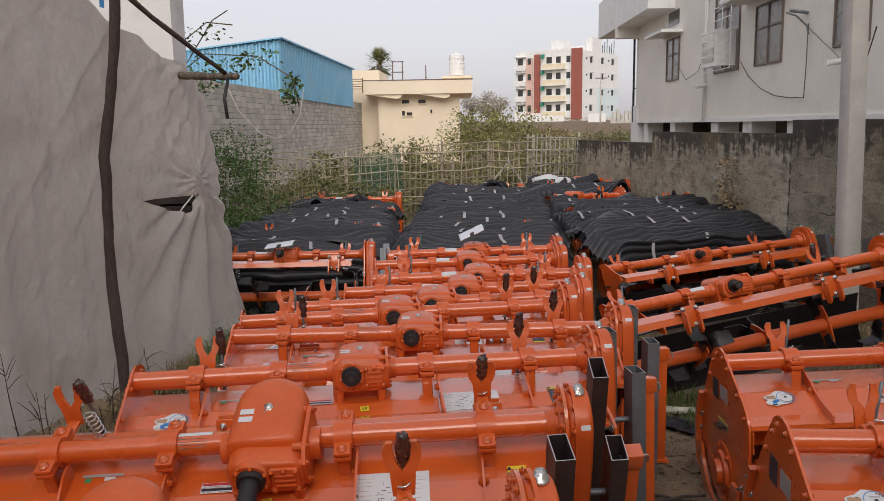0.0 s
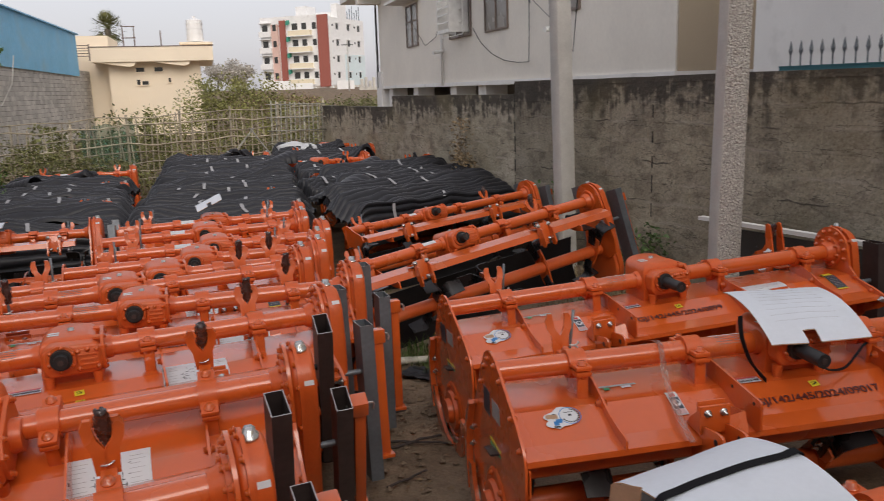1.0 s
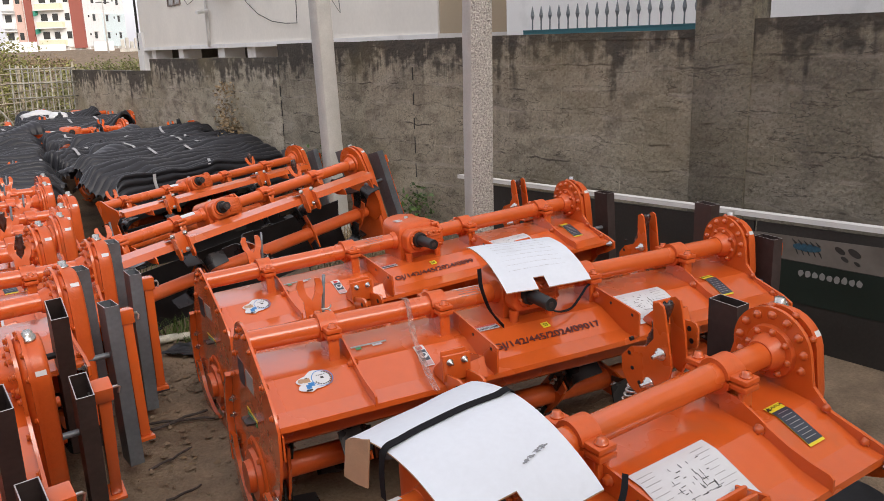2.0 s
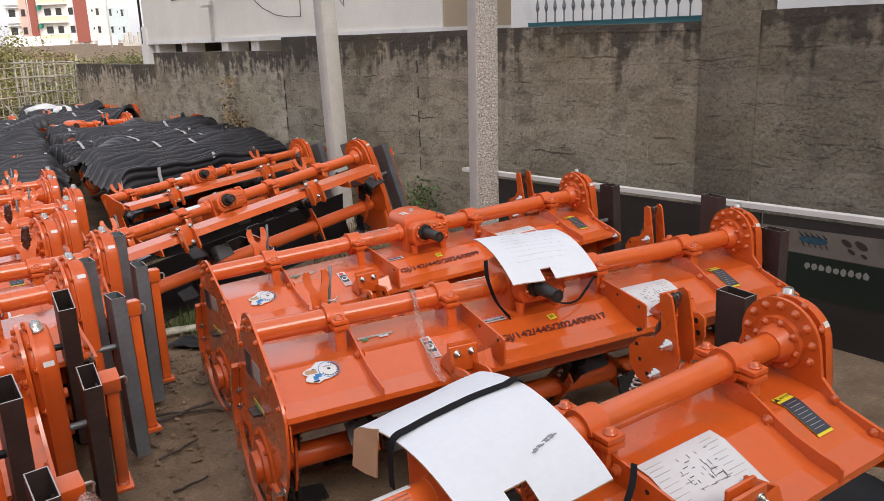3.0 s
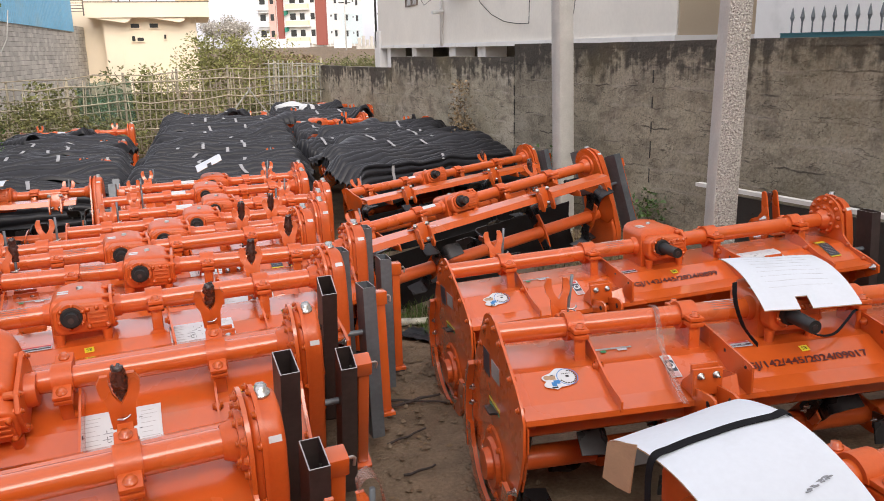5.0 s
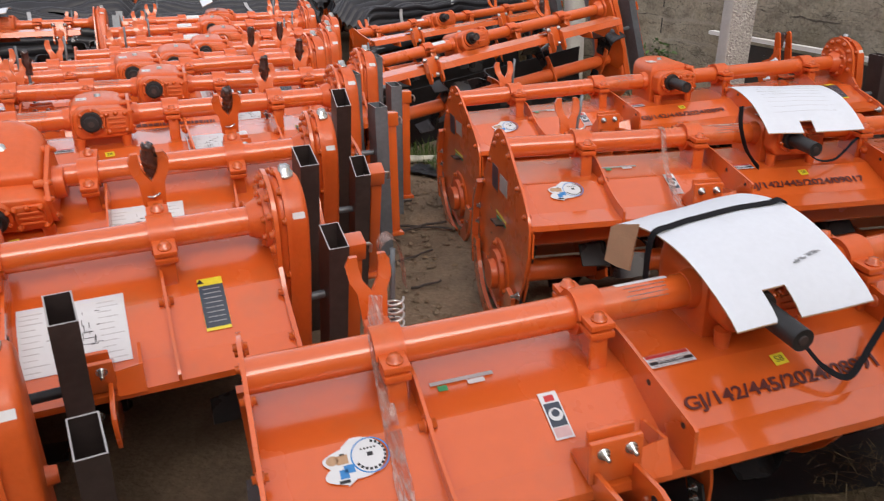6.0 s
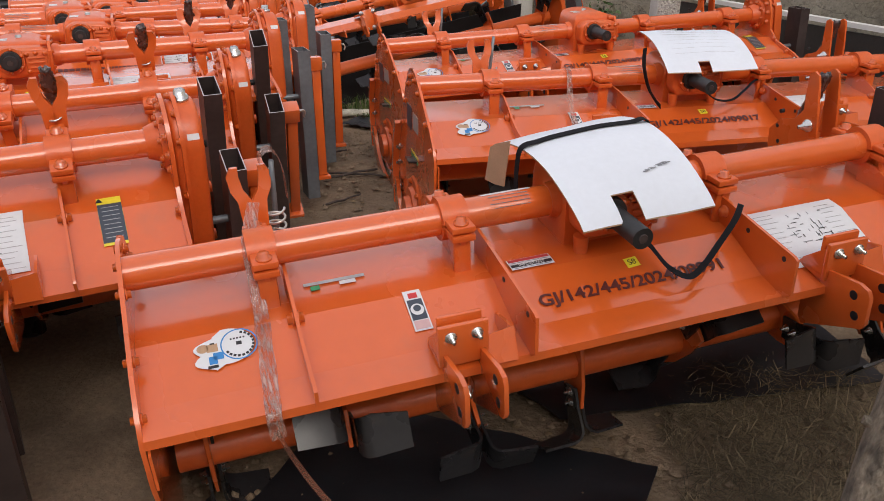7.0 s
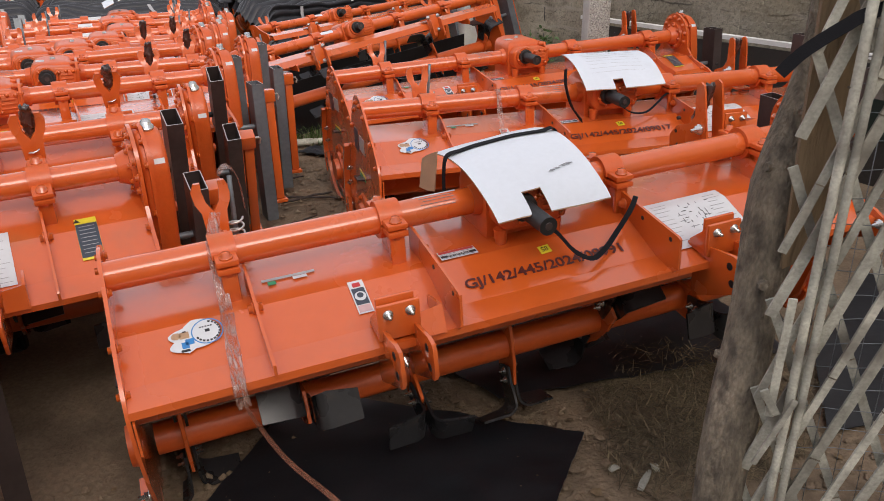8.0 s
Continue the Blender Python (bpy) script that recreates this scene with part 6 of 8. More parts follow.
# ---------------- plants ----------------
def leaf_cloud(bm, centre, radii, count, size, rnd, flat=0.3):
    cx, cy, cz = centre
    for _ in range(count):
        while True:
            p = Vector((rnd.uniform(-1, 1), rnd.uniform(-1, 1), rnd.uniform(-1, 1)))
            if 0.25 < p.length < 1:
                break
        q = Vector((cx + p.x * radii[0], cy + p.y * radii[1], cz + p.z * radii[2]))
        q += Vector((noise.noise(q * 2.3), noise.noise(q * 2.3 + Vector((5, 0, 0))), noise.noise(q * 2.3 + Vector((0, 9, 0))))) * radii[0] * 0.45
        s = size * rnd.uniform(0.6, 1.3)
        d = Vector((rnd.uniform(-1, 1), rnd.uniform(-1, 1), rnd.uniform(-0.6, 0.8))).normalized()
        w = d.cross(Vector((rnd.uniform(-1, 1), rnd.uniform(-1, 1), rnd.uniform(-1, 1)))).normalized()
        bm.faces.new([bm.verts.new(v) for v in (q, q + d * s * 0.5 + w * s * 0.28, q + d * s, q + d * s * 0.5 - w * s * 0.28)])


def bush(x, y, z, blobs, count, size, label, category="bush", name="bush", material=LEAF, seed=1, stems=7, stem_r=0.012):
    t = thing(name, label, category, at=pose(x, y, z))
    rnd = random.Random(seed)
    bm = bm_new()
    for b in blobs:
        for _ in range(max(1, stems // len(blobs))):
            e = Vector((b[0] + rnd.uniform(-0.6, 0.6) * b[3], b[1] + rnd.uniform(-0.6, 0.6) * b[4], b[2] + rnd.uniform(-0.3, 0.9) * b[5]))
            m_ = e * 0.5 + Vector((rnd.uniform(-0.1, 0.1), rnd.uniform(-0.1, 0.1), 0.1))
            add_tube(bm, [(rnd.uniform(-0.1, 0.1), rnd.uniform(-0.1, 0.1), -0.05), m_, e], [stem_r, stem_r * 0.7, stem_r * 0.3], 6)
    part("stem", bm, BARK, t)
    bm = bm_new()
    total = sum(b[3] * b[4] * b[5] for b in blobs)
    for b in blobs:
        leaf_cloud(bm, b[:3], b[3:6], int(count * b[3] * b[4] * b[5] / total) + 20, size, rnd)
    tagged(part("crown", bm, material, t), kind="stuff")
    return t


def grass_patch(name, spots, count, height, material, label, seed):
    rnd = random.Random(seed)
    bm = bm_new()
    for _ in range(count):
        x0, y0, rx, ry = rnd.choice(spots)
        a, r = rnd.uniform(0, 2 * math.pi), math.sqrt(rnd.uniform(0, 1))
        x, y = x0 + rx * r * math.cos(a), y0 + ry * r * math.sin(a)
        h = height * rnd.uniform(0.4, 1.2)
        d = Vector((rnd.uniform(-1, 1), rnd.uniform(-1, 1), 0)).normalized()
        p = Vector((x, y, ground_z(x, y) - 0.02))
        lean = d * h * (rnd.uniform(0.15, 1.2) if height > 0.08 else rnd.uniform(0.6, 2.6))
        w = d.cross(Vector((0, 0, 1))) * (0.0032 if height > 0.08 else 0.0016)
        q = p + lean * 0.45 + Vector((0, 0, h * 0.65))
        e = p + lean + Vector((0, 0, h * (rnd.uniform(0.55, 1.0) if height > 0.08 else rnd.uniform(0.1, 0.8))))
        v = [bm.verts.new(c) for c in (p - w, p + w, q + w * 0.8, q - w * 0.8, e)]
        bm.faces.new((v[0], v[1], v[2], v[3]))
        bm.faces.new((v[3], v[2], v[4]))
    return tagged(mesh_object(name, bm, material), label, "grass", kind="stuff")


STRAW = mat("brown_straw", (0.145, 0.112, 0.066), 0.9, island=0.6, vary=0.3, scale=3, fine=30)

def straw(spots, count, seed):
    """Loose straws lying across one another in low heaps."""
    rnd = random.Random(seed)
    bm = bm_new()
    for _ in range(count):
        x0, y0, r0, h = rnd.choice(spots)
        a, q = rnd.uniform(0, 2 * math.pi), math.sqrt(rnd.uniform(0, 1))
        x, y = x0 + r0 * q * math.cos(a), y0 + r0 * q * math.sin(a)
        c = Vector((x, y, ground_z(x, y) + h * (1 - q * q) * rnd.uniform(0.1, 1.0)))
        d = Vector((rnd.uniform(-1, 1), rnd.uniform(-1, 1), rnd.uniform(-0.35, 0.45))).normalized() * rnd.uniform(0.012, 0.055)
        w = d.cross(Vector((rnd.uniform(-0.3, 0.3), rnd.uniform(-0.3, 0.3), 1))).normalized() * rnd.uniform(0.0006, 0.0017)
        bend = Vector((0, 0, rnd.uniform(-0.004, 0.008)))
        v = [bm.verts.new(p) for p in (c - d - w, c - d + w, c + bend + w, c + bend - w, c + d + w * 0.5, c + d - w * 0.5)]
        bm.faces.new((v[0], v[1], v[2], v[3]))
        bm.faces.new((v[3], v[2], v[4], v[5]))
    return tagged(mesh_object("dry_grass", bm, STRAW), "flattened dry grass litter on bare soil", "grass", kind="stuff")


straw([(2.1, 1.55, 0.30, 0.05), (1.9, 1.40, 0.22, 0.045), (2.15, 1.25, 0.28, 0.05), (1.8, 1.12, 0.22, 0.02), (1.98, 1.15, 0.2, 0.03), (2.35, 1.5, 0.3, 0.05)], 6000, 5)
for k, (x, y, w, turn) in enumerate(((1.66, 1.06, 0.055, 40), (1.72, 1.10, 0.022, 80), (1.60, 1.14, 0.020, 10))):
    bm = bm_new()
    add_strip(bm, [(-w, -0.008, 0.004), (-w * 0.3, -0.012, 0.012), (w * 0.4, -0.010, 0.010), (w, -0.004, 0.002)], [(-w, 0.010, 0.003), (-w * 0.3, 0.013, 0.010), (w * 0.4, 0.008, 0.011), (w, 0.006, 0.003)], 0.004)
    tagged(mesh_object("bark_chip", bm, BAMBOO), "pale curled bark chip lying on the soil", "bark", "bark chips").matrix_basis = pose(x, y, 0.004, 0, 0, turn)

grass_patch("tall_grass", [(-1.35, 6.8, 0.35, 0.25), (-1.75, 6.9, 0.3, 0.25), (-1.05, 6.9, 0.3, 0.2), (-1.6, 6.4, 0.3, 0.3), (-1.88, 7.9, 0.35, 0.3), (-2.1, 8.3, 0.3, 0.3)], 6200, 0.34, GRASS, "tufts of fresh green grass between the tillers", 9)
grass_patch("green_grass", [(-1.5, 6.9, 0.35, 0.5), (-1.35, 7.2, 0.4, 0.3), (-1.4, 7.0, 0.5, 0.6), (-1.9, 6.5, 0.35, 0.5), (-1.3, 8.3, 0.7, 0.4), (1.7, 5.6, 0.25, 0.3), (1.9, 5.2, 0.3, 0.3), (2.5, 5.1, 0.5, 0.2), (1.8, 7.3, 0.6, 0.4), (3.3, 7.6, 0.5, 0.4), (-2.0, 5.0, 0.3, 0.6), (-1.7, 4.3, 0.25, 0.6)], 4200, 0.12, GRASS, "green weeds growing between the tillers", 6)
grass_patch("dry_grass", [(-1.95, 6.15, 0.20, 0.4), (-1.80, 6.5, 0.2, 0.3), (-2.03, 5.6, 0.15, 0.4), (-2.08, 5.0, 0.12, 0.4), (-2.1, 4.4, 0.12, 0.4)], 5200, 0.22, DRYGRASS, "dry grass heaped at the foot of the cloth screen", 14)
grass_patch("yard_weeds", [(3.4, 6.3, 0.5, 0.5), (3.9, 7.2, 0.3, 0.8), (4.2, 9.2, 0.3, 0.9), (-2.2, 4.2, 0.2, 1.4)], 1800, 0.22, DRYGRASS, "dry weeds along the wall", 8)


def litter(name, label, category, count, spots, size, material, seed, flat):
    """Crumbs of soil or fallen leaves strewn over the ground."""
    rnd = random.Random(seed)
    bm = bm_new()
    for _ in range(count):
        x0, y0, rx, ry = rnd.choice(spots)
        x, y = x0 + rx * rnd.uniform(-1, 1), y0 + ry * rnd.uniform(-1, 1)
        r = size * rnd.uniform(0.35, 1.3) ** 1.6
        z = ground_z(x, y) - 0.004
        top = [bm.verts.new((x + r * rnd.uniform(0.7, 1.2) * math.cos(a), y + r * rnd.uniform(0.7, 1.2) * math.sin(a), z + rnd.uniform(0.0, 0.3) * r)) for a in [2 * math.pi * k / 5 + rnd.uniform(0, 0.6) for k in range(5)]]
        tip = bm.verts.new((x, y, z + r * flat * rnd.uniform(0.6, 1.2) + 0.006))
        for k in range(5):
            bm.faces.new((top[k], top[(k + 1) % 5], tip))
    return tagged(mesh_object(name, bm, material), label, category, kind="stuff")


YARD = [(1.25, 3.6, 0.35, 1.4), (1.5, 5.0, 0.4, 0.6), (0.9, 1.5, 0.6, 0.5), (1.9, 1.2, 0.6, 0.4), (0.1, 1.3, 0.7, 0.4), (-1.9, 4.2, 0.3, 1.5), (0.7, 2.3, 0.4, 0.5)]
litter("soil_clods", "small dark clods and stones on the soil", "soil", 1700, YARD, 0.016, SOIL, 61, 0.8)
LITTER = mat("fallen_leaf", (0.16, 0.11, 0.06), 0.85, vary=0.5, scale=4)
litter("leaf_litter", "small dry brown leaves strewn on the soil", "leaves", 700, YARD, 0.014, LITTER, 62, 0.15)
bush(4.05, 8.75, ground_z(4, 8.7), [(0, 0, 0.5, 0.22, 0.2, 0.45), (0.1, 0.1, 0.25, 0.3, 0.3, 0.2)], 420, 0.055, "straggly green weed against the wall", seed=11)
bush(3.72, 11.0, GZ, [(0, 0, 1.15, 0.20, 0.22, 0.50), (0, 0, 0.6, 0.32, 0.3, 0.35), (-0.1, -0.4, 0.9, 0.2, 0.2, 0.3)], 1500, 0.05, "half-dry creeper growing up the wall", material=DRYBRUSH, seed=12, stems=16)
bush(4.40, 7.0, ground_z(4, 7), [(0, 0, 0.3, 0.35, 0.3, 0.28)], 500, 0.05, "low green weeds at the foot of the wall", seed=13)
bush(-3.1, 9.9, -0.2, [(0, 0, 0.40, 0.65, 0.8, 0.45), (0.2, 1.5, 0.5, 0.65, 0.8, 0.50)], 8000, 0.050, "dense bright green bush beside the yard", seed=21)
bush(-3.7, 13.2, -0.2, [(0, 0, 0.9, 0.9, 1.0, 0.9), (-0.3, 1.5, 1.3, 0.8, 0.9, 0.8), (0.6, 0.4, 0.5, 0.6, 0.6, 0.5)], 9500, 0.055, "dark straggly shrub behind the curtain", seed=22, stems=26)
bush(-2.6, 15.6, -0.2, [(0, 0, 0.6, 0.8, 0.7, 0.7), (1.0, 0.3, 0.5, 0.8, 0.6, 0.6)], 6500, 0.055, "dusty shrub by the bamboo fence", seed=23, material=LEAFDRY, stems=10)
bush(1.2, 21.5, -0.2, [(0, 0, 1.4, 1.6, 1.2, 1.0), (-0.5, 0.2, 1.9, 1.0, 0.9, 0.65), (1.4, 0, 1.1, 1.1, 0.9, 0.8), (-2.0, 0, 1.0, 1.0, 0.9, 0.7)], 13000, 0.075, "large dusty green shrub behind the fence", material=LEAFOLIVE, seed=24, stems=24)
bush(-2.6, 18.6, -0.2, [(0, 0, 0.6, 1.2, 0.5, 0.6), (1.6, 0.2, 0.6, 1.1, 0.5, 0.55), (-1.4, 0, 0.7, 0.9, 0.5, 0.6)], 6000, 0.065, "dense dusty undergrowth behind the bamboo fence", material=LEAFDRY, seed=27, stems=14)
bush(0.6, 19.2, -0.2, [(0, 0, 0.6, 1.1, 0.5, 0.6), (1.5, 0.2, 0.6, 1.0, 0.5, 0.6)], 5000, 0.065, "dense dusty undergrowth behind the bamboo fence", material=LEAFDRY, seed=28, stems=12)
bush(3.2, 19.6, -0.2, [(0, 0, 0.9, 0.8, 0.6, 0.7), (0.7, 0.5, 0.7, 0.7, 0.6, 0.6)], 2200, 0.09, "dusty shrub behind the fence", seed=25, material=LEAFDRY)
bush(-1.4, 20.5, -0.2, [(0, 0, 0.9, 1.1, 0.7, 0.7), (-1.6, 0, 0.8, 1.0, 0.7, 0.6)], 3200, 0.10, "dusty shrub behind the fence", seed=26, material=LEAFDRY)


def tree(x, y, h, r, label, seed, material=LEAF, leaf=0.35, count=2600, z=-0.2):
    t = thing("tree", label, "tree", at=pose(x, y, z))
    rnd = random.Random(seed)
    bm = bm_new()
    add_tube(bm, [(0, 0, -0.1), (0.1, 0, h * 0.35), (0, 0.1, h * 0.75)], [h * 0.03, h * 0.022, h * 0.01], 8)
    for k in range(9):
        a = 2 * math.pi * k / 9
        add_tube(bm, [(0.05, 0, h * (0.35 + 0.03 * k)), (r * 0.5 * math.cos(a), r * 0.5 * math.sin(a), h * (0.55 + 0.02 * k)), (r * 0.9 * math.cos(a), r * 0.9 * math.sin(a), h * (0.62 + 0.03 * k))], [h * 0.012, h * 0.007, h * 0.003], 6)
    part("trunk", bm, BARK, t)
    bm = bm_new()
    for k in range(9):
        a = rnd.uniform(0, 2 * math.pi)
        q = rnd.uniform(0.1, 0.75)
        leaf_cloud(bm, (r * q * math.cos(a), r * q * math.sin(a), h * rnd.uniform(0.55, 0.92)), (r * 0.42, r * 0.42, h * 0.14), count // 9, leaf, rnd)
    tagged(part("crown", bm, material, t), kind="stuff")
    return t


# the three farthest crowns carry painted haze in their pale leaf colour
tree(5.0, 110, 4.2, 2.2, "bare-looking round tree far behind the yard", 31, LEAFHAZE, 0.26, 2400, z=1.8)
tree(1.9, 116, 4.2, 2.3, "bare-looking round tree far behind the yard", 32, LEAFHAZE, 0.26, 1500, z=1.8)
tree(31.5, 96, 6.0, 3.6, "green tree beyond the grey house", 33, LEAF, 0.45, 2200)
tree(23.5, 78, 6.8, 2.6, "dark green tree beside the grey house", 34, LEAF, 0.35, 2000)
tree(3.3, 85, 3.4, 1.6, "haze-paled tree behind the yellow house", 35, LEAFHAZE, 0.28, 1600, z=0.8)


def palm(x, y, h, label):
    t = thing("palm_tree", label, "tree", at=pose(x, y, -0.2))
    rnd = random.Random(8)
    bm = bm_new()
    add_tube(bm, [(0, 0, 0), (0.1, 0, h * 0.5), (0, 0, h)], [0.28, 0.22, 0.2], 10)
    part("trunk", bm, BARK, t)
    bm = bm_new()
    for k in range(150):
        a, e = rnd.uniform(0, 2 * math.pi), rnd.uniform(-1.35, 1.4)
        d = Vector((math.cos(a) * math.cos(e), math.sin(a) * math.cos(e), math.sin(e)))
        base = Vector((0, 0, h))
        L = rnd.uniform(0.45, 0.95)
        tip = base + d * L
        for j in range(9):
            f = -1.0 + 2.0 * j / 8
            w = d.cross(Vector((0, 0, 1))).normalized()
            q = tip + (d * math.cos(f) + w * math.sin(f)) * 0.5 + Vector((0, 0, -0.08 * abs(f)))
            n = w * 0.035
            bm.faces.new([bm.verts.new(v) for v in (tip - n, tip + n, q)])
        bm.faces.new([bm.verts.new(v) for v in (base, base + Vector((0.03, 0.03, 0)), tip)])
    tagged(part("crown", bm, LEAFDRY, t), kind="stuff")
    return t


palm(-5.65, 60.0, 6.55, "palm with a round shaggy crown behind the yellow house")


# ---------------- bamboo fence at the back ----------------
def back_fence():
    t = thing("bamboo_fence", "weathered bamboo lattice fence across the end of the yard", "fence")
    rnd = random.Random(17)
    a, b = Vector((-4.2, 16.6, 0)), Vector((2.75, 18.0, 0))
    for k in range(58):
        p = a.lerp(b, (k + rnd.uniform(-0.25, 0.25)) / 57)
        h = 1.26 + 0.36 * k / 57 + rnd.uniform(-0.10, 0.06)
        bm = bm_new()
        add_tube(bm, [(p.x, p.y, -0.25), (p.x + rnd.uniform(-0.03, 0.03), p.y, 0.5), (p.x + rnd.uniform(-0.09, 0.09), p.y, h)], rnd.uniform(0.008, 0.013), 5)
        part("upright", bm, FENCECANE, t)
    for j in range(8):
        z = 0.12 + 0.18 * j
        bm = bm_new()
        pts = []
        for k in range(15):
            p = a.lerp(b, k / 14)
            pts.append((p.x, p.y - 0.014, z + 0.17 * k / 14 + rnd.uniform(-0.045, 0.045)))
        add_tube(bm, pts, rnd.uniform(0.011, 0.016), 5)
        part("rail", bm, FENCECANE, t)
    for k in range(8):
        p = a.lerp(b, k / 7)
        bm = bm_new()
        add_tube(bm, [(p.x, p.y + 0.03, -0.25), (p.x + 0.02, p.y + 0.03, 1.35 + 0.34 * k / 7)], 0.024, 7)
        part("post", bm, FENCECANE, t)
    return t


back_fence()
NET = mat("green_shade_net", (0.075, 0.19, 0.135), 0.8, vary=0.3, scale=5, fine=60)
NET.node_tree.nodes["Principled BSDF"].inputs["Alpha"].default_value = 0.62
net = thing("shade_net", "torn green shade net tied behind the bamboo fence", "net")
bm = bm_new()
grid = []
for j in range(13):
    v = j / 12
    grid.append([bm.verts.new((-2.05 + 0.98 * u + 0.05 * noise.noise(Vector((u * 3, v * 3, 5))), 17.13 + 0.20 * u + 0.03 * math.sin(14 * u + 3 * v), 0.45 + v * (0.86 + 0.16 * noise.noise(Vector((u * 5, 2, 8)))))) for u in [i / 24 for i in range(25)]])
for r0_, r1_ in zip(grid, grid[1:]):
    for i in range(24):
        bm.faces.new((r0_[i], r0_[i + 1], r1_[i + 1], r1_[i]))
part("net", bm, NET, net)
flat = thing("fence_panel", "bamboo panel lying against the boundary wall", "fence panel")
for k in range(12):
    bm = bm_new()
    add_tube(bm, [(1.55 + 0.10 * k, 17.3 + 0.035 * k, -0.2), (1.62 + 0.10 * k, 17.5 + 0.035 * k, 1.68 - 0.01 * k)], 0.013, 5)
    part("upright", bm, BAMBOO, flat)
for j in range(6):
    bm = bm_new()
    add_tube(bm, [(1.50, 17.33, 0.25 + 0.27 * j), (2.78, 17.80, 0.22 + 0.27 * j)], 0.013, 5)
    part("rail", bm, BAMBOO, flat)

# ---------------- cloth screen on poles ----------------
def cloth_screen():
    t = thing("cloth_screen", "grey-white torn cloth hung on rough wooden poles", "cloth screen")
    line = [(-1.80, 7.30), (-1.98, 6.85), (-2.20, 6.35), (-2.42, 5.75), (-2.56, 5.1), (-2.66, 4.3), (-2.74, 3.4), (-2.8, 2.4)]
    tops = [(0.0, 2.12), (0.30, 2.30), (0.42, 2.39), (0.8, 2.45), (0.96, 2.57), (1.21, 2.62), (1.46, 2.78), (2.2, 3.25), (5.2, 3.9)]
    n, nz = 330, 56
    cum = [0.0]
    for p, q in zip(line, line[1:]):
        cum.append(cum[-1] + math.dist(p, q))

    def between(table, s):
        for (s0, z0), (s1, z1) in zip(table, table[1:]):
            if s <= s1:
                return z0 + (z1 - z0) * (s - s0) / (s1 - s0)
        return table[-1][1]

    def at(s, z, bot, top):
        k = max(j for j in range(len(cum) - 1) if cum[j] <= s + 1e-9)
        f = (s - cum[k]) / (cum[k + 1] - cum[k])
        x, y = line[k][0] + (line[k + 1][0] - line[k][0]) * f, line[k][1] + (line[k + 1][1] - line[k][1]) * f
        v = (z - bot) / (top - bot)
        fold = 0.034 * noise.noise(Vector((s * 2.2 + 0.8 * v, v * 1.0, 2.0))) + 0.009 * noise.noise(Vector((s * 7.0 + v * 3.2, v * 1.2, 5.0))) + 0.013 * noise.noise(Vector((s * 3, v * 9, 8.0))) + 0.008 * noise.noise(Vector((s * 9 + v * 6, v * 13 - s * 4, 3.0)))
        # creases fanning down from the tied corner and from the tear
        fan = math.atan2(s - 0.2, max(0.05, 2.5 - z))
        fold += 0.013 * math.exp(-s / 0.7) * math.sin(fan * 34) * min(1.0, s * 2)
        fan2 = math.atan2(s - 0.45, 1.45 - z)
        fold += 0.042 * math.exp(-(s - 0.5) ** 2 / 0.25) * math.sin(fan2 * 17) * (1 if z < 1.3 else 0.3)
        # sharp creases running aslant, and crumples
        slant = noise.noise(Vector((s * 1.7 + z * 1.5, z * 0.5 - s * 0.3, 11.0)))
        fold += 0.016 * (1 - min(1.0, abs(slant) * 7)) * (0.4 + v)
        slant = noise.noise(Vector((s * 2.9 - z * 1.1, z * 0.4, 17.0)))
        fold += 0.012 * (1 - min(1.0, abs(slant) * 6)) * (1.1 - 0.6 * v)
        fold += 0.004 * noise.noise(Vector((s * 19, z * 15, 23.0)))
        # vertical flutes in the lower hem
        fold += 0.020 * max(0.0, 1 - v) ** 1.5 * math.sin(s * 15 + 3 * noise.noise(Vector((s * 2, v * 2, 31.0))))
        # long diagonal pulls on the flat part
        fold += 0.020 * math.exp(-((z - 2.05 + 0.55 * (s - 1.4)) / 0.10) ** 2) * (1 if s > 1.3 else 0)
        hem = 0.07 * (1 - v) ** 2 * math.exp(-s / 0.6)
        gather = 0.05 * math.exp(-s / 0.35) * math.sin(s * 26) * (0.4 + v)
        lean = -0.22 * v * math.exp(-s / 0.6)
        return Vector((x + fold + hem + gather * 0.4 + lean, y + fold * 0.4 - 0.05 * v, z))

    up_lip = [(0.0, 0), (0.46, 0), (0.60, 0.012), (0.78, 0.03), (0.95, 0.02), (1.06, 0), (9, 0)]
    low_lip = [(0.0, 0), (0.46, 0), (0.53, 0.06), (0.60, 0.125), (0.64, 0.13), (0.75, 0.085), (0.92, 0.05), (1.06, 0), (9, 0)]
    bm = bm_new()
    lows, ups = [], []
    for i in range(n + 1):
        s = cum[-1] * i / n
        k = max(j for j in range(len(cum) - 1) if cum[j] <= s + 1e-9)
        gx, gy = line[k]
        bot, top = 0.03 + ground_z(gx, gy) + 0.05 * abs(noise.noise(Vector((s * 3, 0, 4)))), between(tops, s)
        zc = 1.335 + 0.02 * math.sin(s * 6)
        lo, hi = zc - between(low_lip, s), zc + between(up_lip, s)
        col = [bm.verts.new(at(s, bot + (lo - bot) * j / nz, bot, top)) for j in range(nz + 1)]
        lows.append(col)
        first = col[-1] if hi - lo < 1e-6 else bm.verts.new(at(s, hi, bot, top) + Vector((-0.01, 0, 0)))
        ups.append([first] + [bm.verts.new(at(s, hi + (top - hi) * j / nz, bot, top)) for j in range(1, nz + 1)])
    for cols in (lows, ups):
        for a, b in zip(cols, cols[1:]):
            for j in range(nz):
                bm.faces.new((a[j], b[j], b[j + 1], a[j + 1]))
